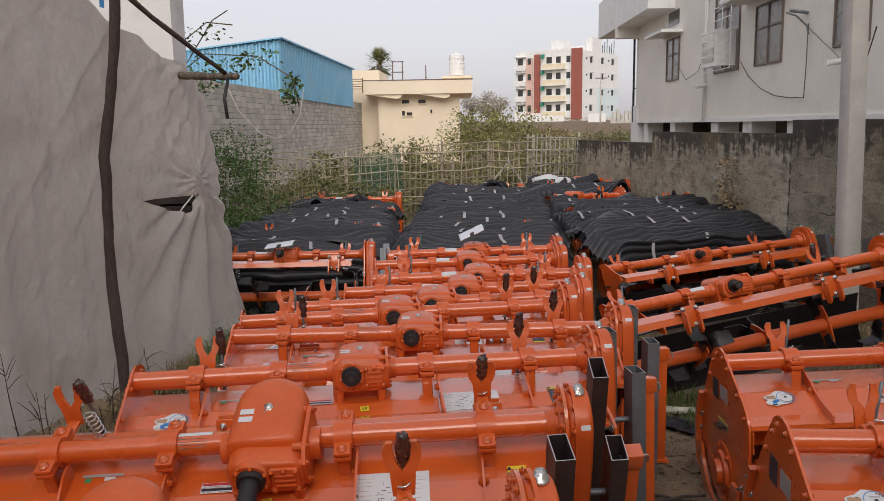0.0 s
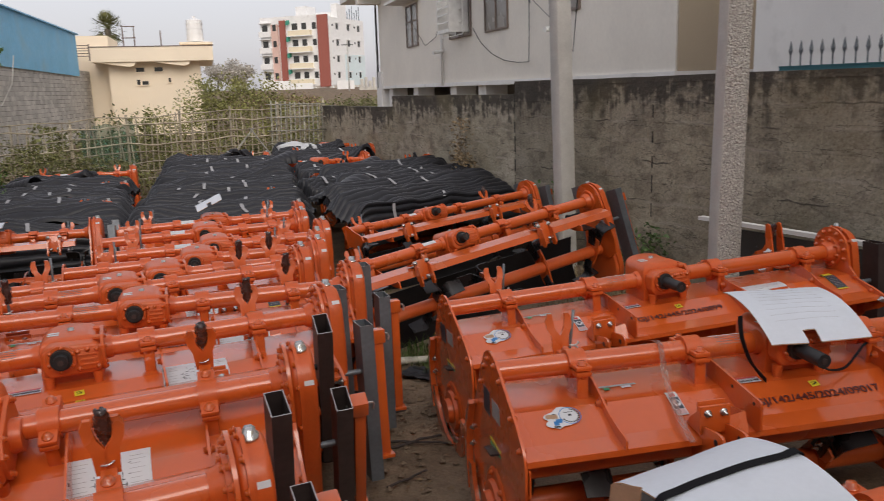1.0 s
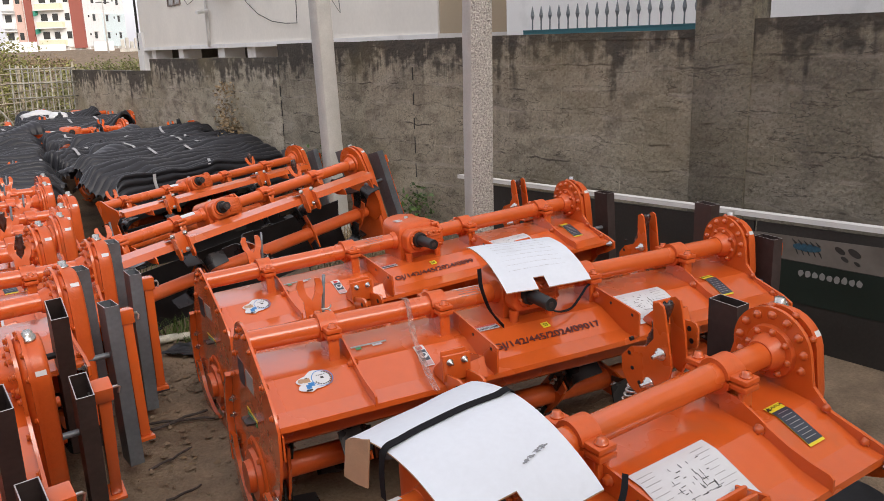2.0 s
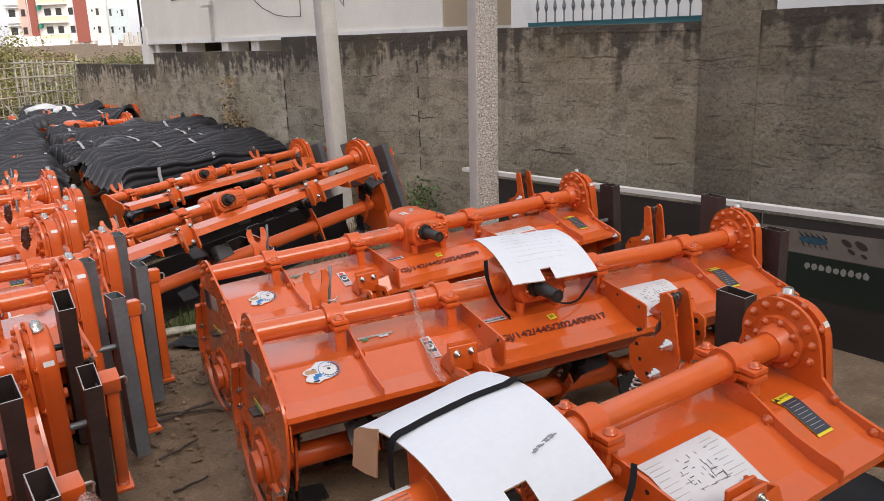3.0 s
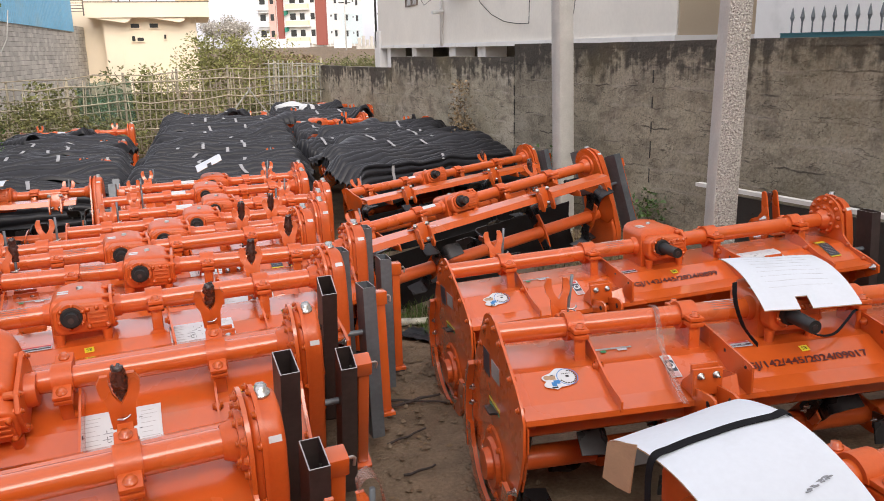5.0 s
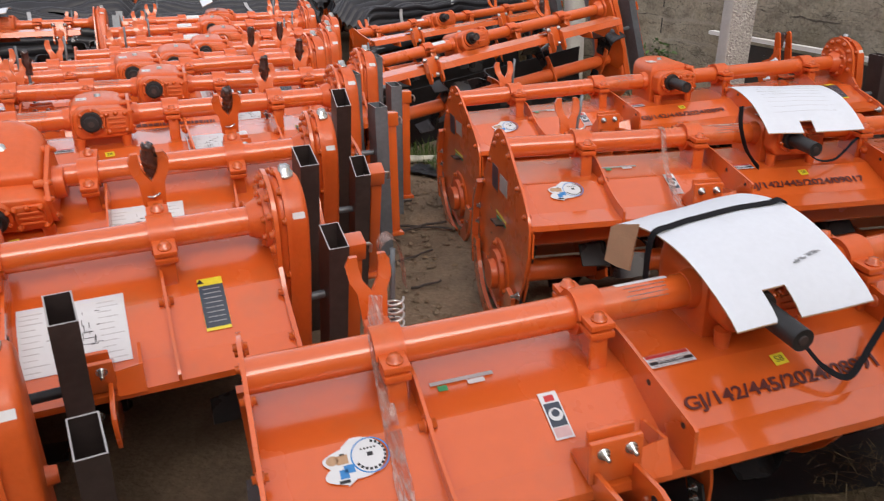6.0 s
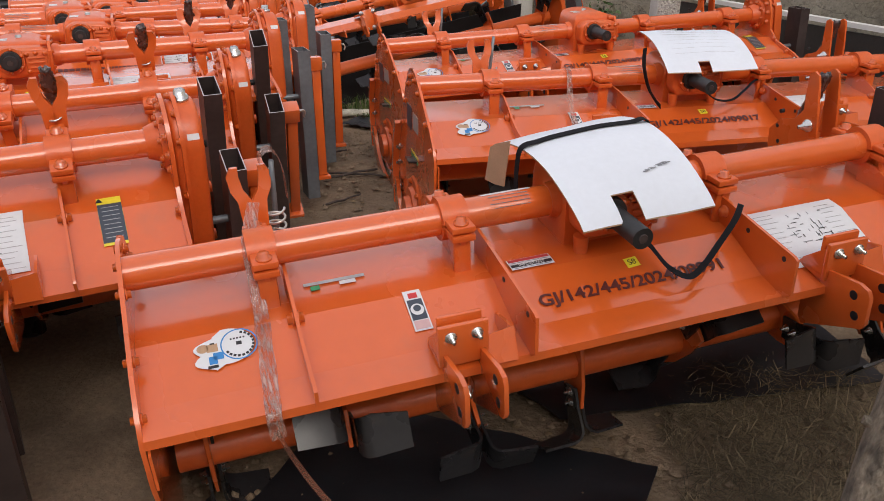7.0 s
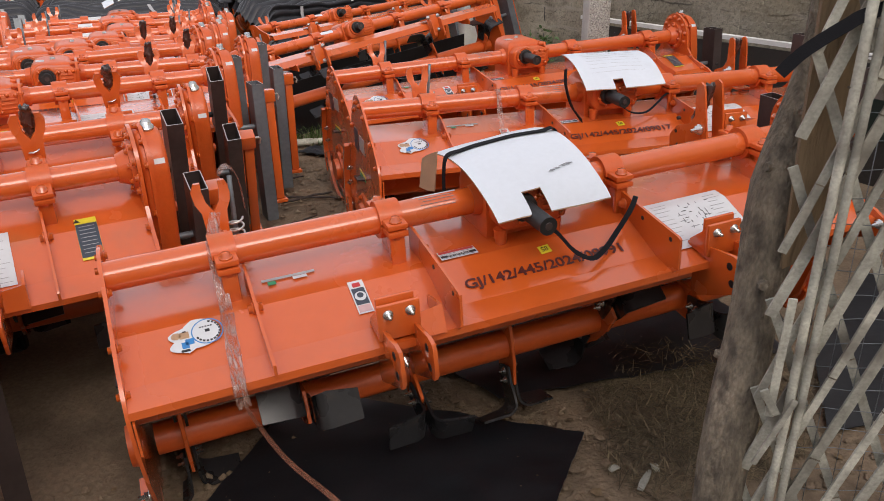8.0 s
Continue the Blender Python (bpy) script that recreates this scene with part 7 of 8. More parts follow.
    bmesh.ops.solidify(bm, geom=bm.faces[:], thickness=0.003)
    bmesh.ops.recalc_face_normals(bm, faces=bm.faces[:])
    part("cloth", bm, CLOTH, t)
    # stitched seams
    for zs, w in ((0.86, 0.010), (1.335, 0.006)):
        a, b = [], []
        for i in range(0, 181):
            s = (1.10 if zs > 1 else 0.28) + 4.0 * (i / 180)
            if s > cum[-1]:
                break
            bot, top = 0.03, between(tops, s)
            dz = 0.02 * math.sin(s * 6) + 0.006 * noise.noise(Vector((s * 8, zs, 0)))
            p = at(s, zs + dz, bot, top)
            a.append(p + Vector((0.0018, -0.001, -w / 2)))
            b.append(p + Vector((0.0018, -0.001, w / 2)))
        bm = bm_new()
        add_strip(bm, a, b, 0.0012)
        part("seam", bm, CLOTH, t)
    # thread across the tear
    bm = bm_new()
    add_tube(bm, [at(0.66, 1.19, 0, 2.4), at(0.60, 1.26, 0, 2.4) + Vector((0.02, -0.02, 0)), at(0.555, 1.34, 0, 2.4)], 0.006, 6)
    part("thread", bm, CLOTH, t)
    return t


cloth_screen()


def wooden_pole(pts, r, label, material=DARKPOLE, name="wooden_pole"):
    bm = bm_new()
    rnd = random.Random(int(abs(pts[0][0]) * 1000))
    P = [Vector(p) for p in pts]
    fine = []
    for p, q in zip(P, P[1:]):
        for k in range(6):
            fine.append(p.lerp(q, k / 6) + Vector((rnd.uniform(-1, 1), rnd.uniform(-1, 1), 0)) * r * 0.18)
    fine.append(P[-1])
    add_tube(bm, fine, [r * rnd.uniform(0.9, 1.1) * (1.08 - 0.2 * i / len(fine)) for i in range(len(fine))], 10)
    return tagged(mesh_object(name, bm, material), label, "wooden pole", "rough wooden poles")


wooden_pole([(-2.18, 5.62, -0.05), (-2.23, 5.62, 1.0), (-2.20, 5.6, 1.7), (-2.08, 5.6, 2.4), (-1.98, 5.6, 3.6)], 0.035, "dark crooked wooden post in front of the cloth")
wooden_pole([(-2.38, 5.4, 3.15), (-1.95, 5.95, 2.65), (-1.60, 6.45, 2.29)], 0.019, "slanting dark pole propped over the cloth")
wooden_pole([(-2.05, 6.75, 2.30), (-1.75, 6.6, 2.28), (-1.52, 6.5, 2.27)], 0.029, "short thick wooden crossbar tied at the corner", BARK)
bm = bm_new()
add_tube(bm, [(-1.60, 6.53, 2.27), (-1.62, 6.46, 2.1), (-1.60, 6.45, 1.95)], 0.014, 6)
tagged(mesh_object("rope_end", bm, CABLE), "dark rope end hanging from the crossbar", "rope")
bm = bm_new()
add_strip(bm, [(-2.085, 5.53, 2.95), (-2.095, 5.53, 2.65)], [(-2.115, 5.52, 2.95), (-2.125, 5.53, 2.66)], 0.002)
tagged(mesh_object("cloth_rag", bm, BLUEINK), "strip of dark blue cloth tied to the post", "rag")

planks = thing("plank_stack", "stack of dark planks stored behind the cloth", "planks", at=pose(-2.62, 7.80, 0, 0, 0, 20))
for k in range(12):
    box_part("plank", -0.30 + 0.01 * (k % 3), 0.25, -0.55, 0.55, 0.02 + 0.15 * k, 0.15 + 0.15 * k, DARKPOLE, planks)

# clutter round the far end of the yard
for pts, r, label, material in (([(-3.45, 12.6, -0.22), (-3.44, 12.6, 0.5), (-3.41, 12.6, 1.22)], 0.020, "pale thin pole standing by the bush", BAMBOO),
                                ([(-0.02, 16.4, -0.22), (0.60, 16.4, 0.5), (1.18, 16.4, 1.18)], 0.024, "pale broken stick leaning at the fence", BAMBOO),
                                ([(2.02, 16.36, -0.22), (1.60, 16.36, 0.45), (1.10, 16.36, 1.18)], 0.020, "pale broken stick leaning at the fence", BAMBOO)):
    bm = bm_new()
    add_tube(bm, pts, [r, r * 0.9, r * 0.75], 7)
    tagged(mesh_object("leaning_stick", bm, material), label, "stick", "leaning sticks")
for x, y, sx, sy, sz, seed in ((1.80, 15.6, 0.30, 0.16, 0.12, 3), (2.1, 15.4, 0.16, 0.12, 0.09, 5)):
    bm = bm_new()
    bmesh.ops.create_icosphere(bm, subdivisions=3, radius=1.0)
    for v in bm.verts:
        d = 1 + 0.28 * noise.noise(v.co * 1.7 + Vector((seed, 0, 0))) + 0.10 * noise.noise(v.co * 5)
        v.co = Vector((v.co.x * sx * d, v.co.y * sy * d, max(-0.25, v.co.z) * sz * d))
    ob = tagged(mesh_object("plastic_sack", bm, PAPER), "crumpled white plastic sack dumped by the fence", "sack", "white sacks")
    ob.matrix_basis = pose(x, y, 0.80, 0, 0, 15)
# dry twigs at the foot of the cloth
rnd = random.Random(71)
for k in range(9):
    x, y = -2.15 + rnd.uniform(-0.25, 0.35), 5.1 + rnd.uniform(-0.6, 0.7)
    tw = thing("dry_twig", "thin bare dry weed stalk at the foot of the cloth", "twig", "dry twigs", pose(x, y, ground_z(x, y) - 0.02))
    h = rnd.uniform(0.3, 0.75)
    d = Vector((rnd.uniform(-0.3, 0.3), rnd.uniform(-0.2, 0.2), 1)).normalized()
    bm = bm_new()
    add_tube(bm, [d * (h * f) + Vector((rnd.uniform(-1, 1), rnd.uniform(-1, 1), 0)) * 0.02 * f for f in (0, 0.3, 0.6, 1.0)], [0.005, 0.004, 0.003, 0.0015], 5)
    part("stalk", bm, DARKPOLE, tw)
    for _ in range(6):
        f = rnd.uniform(0.3, 0.9)
        e = Vector((rnd.uniform(-1, 1), rnd.uniform(-1, 1), rnd.uniform(0.1, 0.9))).normalized() * rnd.uniform(0.06, 0.2)
        bm = bm_new()
        add_tube(bm, [d * (h * f), d * (h * f) + e * 0.5 + Vector((0, 0, 0.01)), d * (h * f) + e], [0.0025, 0.002, 0.001], 4)
        part("branch", bm, DARKPOLE, tw)

# vine over the pole
vine = thing("vine", "green leafy vine trailing over the block wall", "vine")
rnd = random.Random(41)
for pts in ([(-3.6, 9.4, 2.6), (-2.9, 9.2, 3.1), (-2.5, 9.0, 3.35), (-2.2, 8.9, 3.3)], [(-3.4, 9.4, 2.5), (-2.6, 9.2, 3.0), (-2.0, 9.1, 2.95), (-1.6, 9.0, 2.7), (-1.55, 9.0, 2.4)], [(-3.3, 9.3, 2.5), (-2.8, 9.2, 2.9), (-2.5, 9.2, 3.4), (-2.3, 9.1, 3.5)]):
    bm = bm_new()
    add_tube(bm, [(x, y, z - 0.30 - 0.12 * max(0.0, z - 2.9)) for x, y, z in pts], 0.007, 5)
    part("stem", bm, BARK, vine)
bm = bm_new()
for c, r, k in (((-2.75, 9.2, 2.42), (0.5, 0.2, 0.20), 340), ((-1.62, 9.0, 2.25), (0.10, 0.1, 0.22), 150), ((-2.1, 9.1, 2.60), (0.4, 0.1, 0.10), 120), ((-2.6, 9.1, 2.85), (0.35, 0.1, 0.12), 50)):
    leaf_cloud(bm, c, r, k, 0.055, rnd)
tagged(part("crown", bm, LEAF, vine), kind="stuff")

# ---------------- buildings round the yard ----------------
def window_x(parent, x, y0, y1, z0, z1, bars=False):
    """A window in a wall that faces -x."""
    w = box_part("window", x - 0.02, x + 0.05, y0, y1, z0, z1, CURTAINED, parent, "curtained window")
    f = 0.05
    for a0, a1, b0, b1 in ((y0 - f, y1 + f, z0 - f, z0), (y0 - f, y1 + f, z1, z1 + f), (y0 - f, y0, z0, z1), (y1, y1 + f, z0, z1), ((y0 + y1) / 2 - 0.03, (y0 + y1) / 2 + 0.03, z0, z1), (y0, y1, z0 + (z1 - z0) * 0.62 - 0.025, z0 + (z1 - z0) * 0.62 + 0.025)):
        box_part("window_frame", x - 0.05, x + 0.0, a0, a1, b0, b1, BROWNFRAME, w)
    if bars:
        for k in range(9):
            z = z0 + (z1 - z0) * k / 8
            box_part("grille_bar", x - 0.30, x - 0.28, y0 - 0.1, y1 + 0.1, z - 0.012, z + 0.012, WHITEPLASTIC, w)
        for k in range(4):
            y = y0 - 0.1 + (y1 - y0 + 0.2) * k / 3
            box_part("grille_bar", x - 0.30, x - 0.28, y - 0.015, y + 0.015, z0, z1, WHITEPLASTIC, w)
    return w


def grey_house():
    h = thing("grey_house", "grey plastered house raised on concrete columns", "house")
    X = 8.0
    box_part("wall", X, X + 9, 12.5, 36.8, 1.98, 9.0, HOUSEWALL, h)
    box_part("floor_slab", X - 0.05, X + 9, 12.45, 36.9, 1.86, 1.98, WHITEWALL, h)
    box_part("wall", X + 0.02, X + 8.9, 12.46, 12.49, 1.98, 9.0, BEIGE, h, "beige end wall")
    for y in (13.2, 17.5, 19.8, 22.9, 25.8, 30.8, 35.2):
        box_part("column", X + 0.1, X + 0.75, y - 0.35, y + 0.35, -0.2, 1.86, WHITEWALL, h)
    box_part("column", X - 0.1, X + 0.3, 36.2, 37.3, -0.2, 2.6, WHITEWALL, h)
    # made-up dark walls, standing in for the gloom between the columns
    box_part("inner_wall", X + 3.0, X + 3.2, 12.5, 36.8, -0.2, 1.86, BLOCK, h, "dark backdrop added for the gloom under the house")
    box_part("inner_wall", X + 0.4, X + 3.0, 36.3, 36.5, -0.2, 1.86, BLOCK, h, "dark backdrop added for the gloom under the house")
    window_x(h, X, 29.75, 31.4, 3.42, 4.85)
    box_part("window_vent", X - 0.03, X + 0.02, 29.9, 31.3, 5.35, 5.85, GLASSDARK, h)
    box_part("sunshade", X - 0.75, X, 29.4, 32.0, 5.0, 5.1, WHITEWALL, h)
    window_x(h, X, 23.5, 25.6, 3.36, 6.2, True)
    window_x(h, X, 20.45, 22.15, 3.34, 4.78)
    box_part("sunshade", X - 0.75, X, 20.0, 23.0, 4.98, 5.1, WHITEWALL, h)
    window_x(h, X, 16.2, 17.6, 3.40, 4.95)
    box_part("balcony", X - 1.0, X + 0.0, 30.5, 41.0, 5.95, 6.3, WHITEWALL, h)
    box_part("balcony", X - 1.0, X - 0.85, 30.5, 41.0, 6.3, 7.6, WHITEWALL, h)
    box_part("balcony_beam", X - 1.0, X, 36.2, 36.7, 5.5, 5.95, HOUSEWALL, h)
    for y, z0, z1 in ((26.4, 1.9, 7.0), (36.95, 1.9, 6.0)):
        bm = bm_new()
        add_tube(bm, [(X - 0.08, y, z0), (X - 0.08, y, z1)], 0.05, 8)
        part("drain_pipe", bm, WHITEWALL if y < 30 else CABLE, h)
    bm = bm_new()
    pts = [(X - 0.06, 23.2, 3.5), (X - 0.06, 22.5, 3.05), (X - 0.06, 21.6, 2.70), (X - 0.06, 20.6, 2.48), (X - 0.06, 19.7, 2.40), (X - 0.06, 18.9, 2.38), (X - 0.06, 18.86, 3.0), (X - 0.06, 18.85, 4.0)]
    add_tube(bm, pts, 0.010, 5)
    part("wall_cable", bm, CABLE, h)
    bm = bm_new()
    add_tube(bm, [(X - 0.06, 30.0, 4.0), (X - 0.06, 28.6, 3.3), (X - 0.06, 27.2, 3.5), (X - 0.06, 26.4, 4.1)], 0.009, 5)
    part("wall_cable", bm, CABLE, h)
    bm = bm_new()
    add_tube(bm, [(X - 0.06, 18.85, 3.9), (X - 0.06, 17.4, 3.2), (X - 0.06, 16.4, 2.5), (4.2, 8.3, 2.75)], 0.007, 5)
    part("wall_cable", bm, CABLE, h)
    bm = bm_new()
    add_tube(bm, [(X - 0.05, 18.85, 3.75), (X - 0.08, 18.87, 3.95), (X - 0.30, 18.95, 4.18), (X - 0.48, 19.05, 4.26)], 0.022, 6)
    add_box(bm, X - 0.92, X - 0.44, 19.0, 19.14, 4.26, 4.32, 0.02, Matrix.Translation((0, 0, 1.05)) @ Matrix.Rotation(radians(8), 4, "Y"))
    part("wall_lamp", bm, GREYSTEEL, h, "small street light on a bracket")
    grille = box_part("window_cage", X - 0.62, X - 0.58, 23.75, 24.95, 3.44, 3.50, WHITEPLASTIC, h, "white steel cage round a window fan")
    for z in (3.44, 3.66, 3.88, 4.10, 4.32):
        box_part("cage_bar", X - 0.62, X - 0.585, 23.75, 24.95, z + 0.062, z + 0.10, WHITEPLASTIC, grille)
    for y in (23.72, 24.95):
        box_part("cage_bar", X - 0.62, X - 0.02, y, y + 0.04, 3.44, 4.45, WHITEPLASTIC, grille)
    for y, z in ((26.35, 3.0), (17.2, 3.05)):
        bm = bm_new()
        add_cyl(bm, (X - 0.05, y, z), (X - 0.45, y - 0.2, z - 0.05), 0.06, seg=10)
        part("camera_housing", bm, WHITEPLASTIC, h)
    return h


grey_house()
wh = thing("white_house", "white plastered house with a steel railing on its wall", "house")
box_part("wall", 7.0, 15.0, 1.0, 9.1, -0.2, 7.0, WHITEWALL, wh)
box_part("wall", 6.4, 15.0, -9.0, 0.98, -0.2, 7.0, YELLOWWALL, wh, "cream wall")
rail = thing("steel_railing", "teal steel railing with spear-shaped finials on the wall", "railing", at=WALL_AT)
bm = bm_new()
add_box(bm, 0.05, 2.02, -0.45, -0.39, 1.845, 1.908)
add_box(bm, 0.05, 2.02, -0.455, -0.385, 1.908, 1.918)
part("rail", bm, TEAL, rail)
spear = None
for k in range(19):
    m = pose(0.08 + 0.103 * k, -0.42, 1.915) @ Matrix.Scale(0.80, 4)
    if spear is None:
        bm = bm_new()
        add_cyl(bm, (0, 0, -0.07), (0, 0, 0.12), 0.008, seg=8)
        add_cyl(bm, (0, 0, 0.10), (0, 0, 0.155), 0.006, 0.022, seg=8)
        add_cyl(bm, (0, 0, 0.155), (0, 0, 0.255), 0.022, 0.003, seg=8)
        spear = part("spear", bm, GREYSTEEL, rail)
        spear.matrix_basis = m
    else:
        again(spear, m, rail)


def block_wall_left():
    t = thing("wall_west", "long grey concrete block wall beside the yard", "wall", at=pose(-7.35, 10.5, 0, 0, 0, 90 - 3.24), kind="structure")
    L, top = 42.0, 3.2
    box_part("wall_core", 0, L, 0.01, 0.25, -0.3, top - 0.03, MORTAR, t)
    rnd = random.Random(2)
    bm = bm_new()
    for r in range(20):
        z = -0.2 + 0.17 * r
        x = -0.2 * (r % 2)
        while x < L:
            a0, a1 = max(0, x), min(L, x + 0.39)
            if a1 - a0 > 0.05:
                add_box(bm, a0, a1, rnd.uniform(-0.006, 0.004), 0.05, z, z + 0.16)
            x += 0.40
    tagged(part("block_courses", bm, GREYBLOCK, t), kind="stuff")
    return t


block_wall_left()


def blue_shed():
    t = thing("blue_shed", "blue corrugated metal shed behind the block wall", "shed")
    def ribbed(a, b, z0a, z1a, z0b, z1b, pitch, name):
        a, b = Vector((*a, 0)), Vector((*b, 0))
        d = (b - a).normalized()
        n = Vector((d.y, -d.x, 0))
        L = (b - a).length
        k = int(L / pitch) * 4
        va, vb = [], []
        for i in range(k + 1):
            f = i / k
            off = 0.06 * (1 if i % 4 in (1, 2) else 0)
            p = a.lerp(b, f) + n * off
            va.append(p + Vector((0, 0, z0a + (z0b - z0a) * f)))
            vb.append(p + Vector((0, 0, z1a + (z1b - z1a) * f)))
        bm = bm_new()
        add_strip(bm, va, vb, 0.01)
        part(name, bm, BLUEROOF, t)
    c, far, left = (-6.25, 29.5), (-5.45, 43.0), (-13.5, 29.0)
    ribbed(left, c, 2.9, 4.1, 2.9, 5.02, 0.25, "front_sheet")
    ribbed(c, far, 3.0, 5.02, 2.9, 4.85, 0.25, "side_sheet")
    bm = bm_new()
    add_strip(bm, [(-6.1, 29.3, 5.06), (-5.3, 43.2, 4.89)], [(-14.5, 29.0, 4.05), (-13.8, 43.2, 3.9)], 0.05)
    part("roof", bm, BLUEROOF, t)
    return t


blue_shed()


def yellow_house():
    t = thing("yellow_house", "pale yellow house with a flat roof and water tank", "house")
    Y = 45.0
    box_part("wall", -4.3, 0.15, Y, Y + 8, -0.2, 3.58, YELLOWWALL, t)
    box_part("wall", -8.5, -4.35, Y + 1, Y + 8, -0.2, 3.75, YELLOWWALL, t)
    box_part("wall_panel", -4.28, -3.45, Y - 0.06, Y - 0.002, -0.2, 2.0, YELLOWWALL, t)
    box_part("roof_slab", -5.0, 0.85, Y - 0.8, Y + 8, 3.58, 3.70, YELLOWWALL, t)
    box_part("parapet", -5.0, 0.85, Y - 0.8, Y - 0.65, 3.70, 4.30, YELLOWWALL, t)
    box_part("parapet", 0.70, 0.85, Y - 0.64, Y + 8, 3.70, 4.30, YELLOWWALL, t)
    box_part("coping", -5.03, 0.88, Y - 0.83, Y - 0.62, 4.303, 4.34, BROWNFRAME, t, "dark parapet coping")
    box_part("upper_wall", -6.6, -4.3, Y + 1.0, Y + 6, 3.752, 4.98, YELLOWWALL, t)
    for k in range(5):
        bm = bm_new()
        add_tube(bm, [(-6.5, Y - 0.1, 3.92 + 0.13 * k), (-5.1, Y - 0.1, 3.92 + 0.13 * k)], 0.02, 5)
        part("railing_bar", bm, BROWNFRAME, t)
    for x in (-6.48, -5.12):
        box_part("railing_post", x - 0.03, x + 0.03, Y - 0.13, Y - 0.07, 3.7, 4.5, BROWNFRAME, t)
    for x in (-3.6, -1.0):
        bm = bm_new()
        add_prism(bm, [(x - 1.2, 3.578), (x + 0.7, 3.578), (x + 0.6, 3.40), (x + 0.35, 3.33)], 1, Y - 0.7, Y - 0.02)
        part("eaves_bracket", bm, YELLOWWALL, t)
    for x0, x1, z0, z1 in ((-3.0, -2.6, 3.1, 3.3), (-2.1, -1.7, 3.1, 3.3), (-3.0, -2.85, 2.45, 2.70), (-2.75, -2.45, 2.45, 2.62), (-1.45, -1.35, 2.55, 2.75), (-6.3, -6.05, 4.05, 4.7)):
        hi = z1 > 4
        w = box_part("window", x0, x1, Y + 0.97 if hi else Y - 0.03, Y + 1.05 if hi else Y + 0.05, z0, z1, GLASSDARK, t)
        box_part("window_sill", x0 - 0.05, x1 + 0.05, Y + 0.90 if hi else Y - 0.09, Y + 0.99 if hi else Y - 0.002, z0 - 0.06, z0 - 0.01, YELLOWWALL, w)
    bm = bm_new()
    add_cyl(bm, (0.02, Y + 2, 4.66), (0.02, Y + 2, 5.78), 0.44, 0.42, seg=24)
    add_cyl(bm, (0.02, Y + 2, 5.78), (0.02, Y + 2, 5.90), 0.42, 0.12, seg=24)
    add_cyl(bm, (0.02, Y + 2, 5.88), (0.02, Y + 2, 6.00), 0.10, 0.10, seg=12)
    for k in range(4):
        add_cyl(bm, (0.02, Y + 2, 4.80 + 0.26 * k), (0.02, Y + 2, 4.84 + 0.26 * k), 0.455, 0.455, seg=24)
    part("water_tank", bm, WHITEWALL, t, "white round water tank")
    box_part("tank_stand", -0.80, 0.90, Y + 1.2, Y + 2.8, 4.50, 4.62, YELLOWWALL, t)
    for x in (-0.6, 0.55):
        box_part("tank_leg", x - 0.1, x + 0.1, Y + 1.4, Y + 1.6, 3.7, 4.5, YELLOWWALL, t)
    for x, h in ((-3.55, 5.45), (-3.0, 5.45), (-1.7, 5.2)):
        bm = bm_new()
        add_tube(bm, [(x, Y + 1, 4.2), (x, Y + 1, h)], 0.035, 6)
        part("roof_post", bm, BROWNFRAME, t)
    for z in (4.85, 5.42):
        bm = bm_new()
        add_tube(bm, [(-3.62, Y + 1, z), (-2.93, Y + 1, z)], 0.03, 6)
        part("roof_rail", bm, BROWNFRAME, t)
    return t


yellow_house()


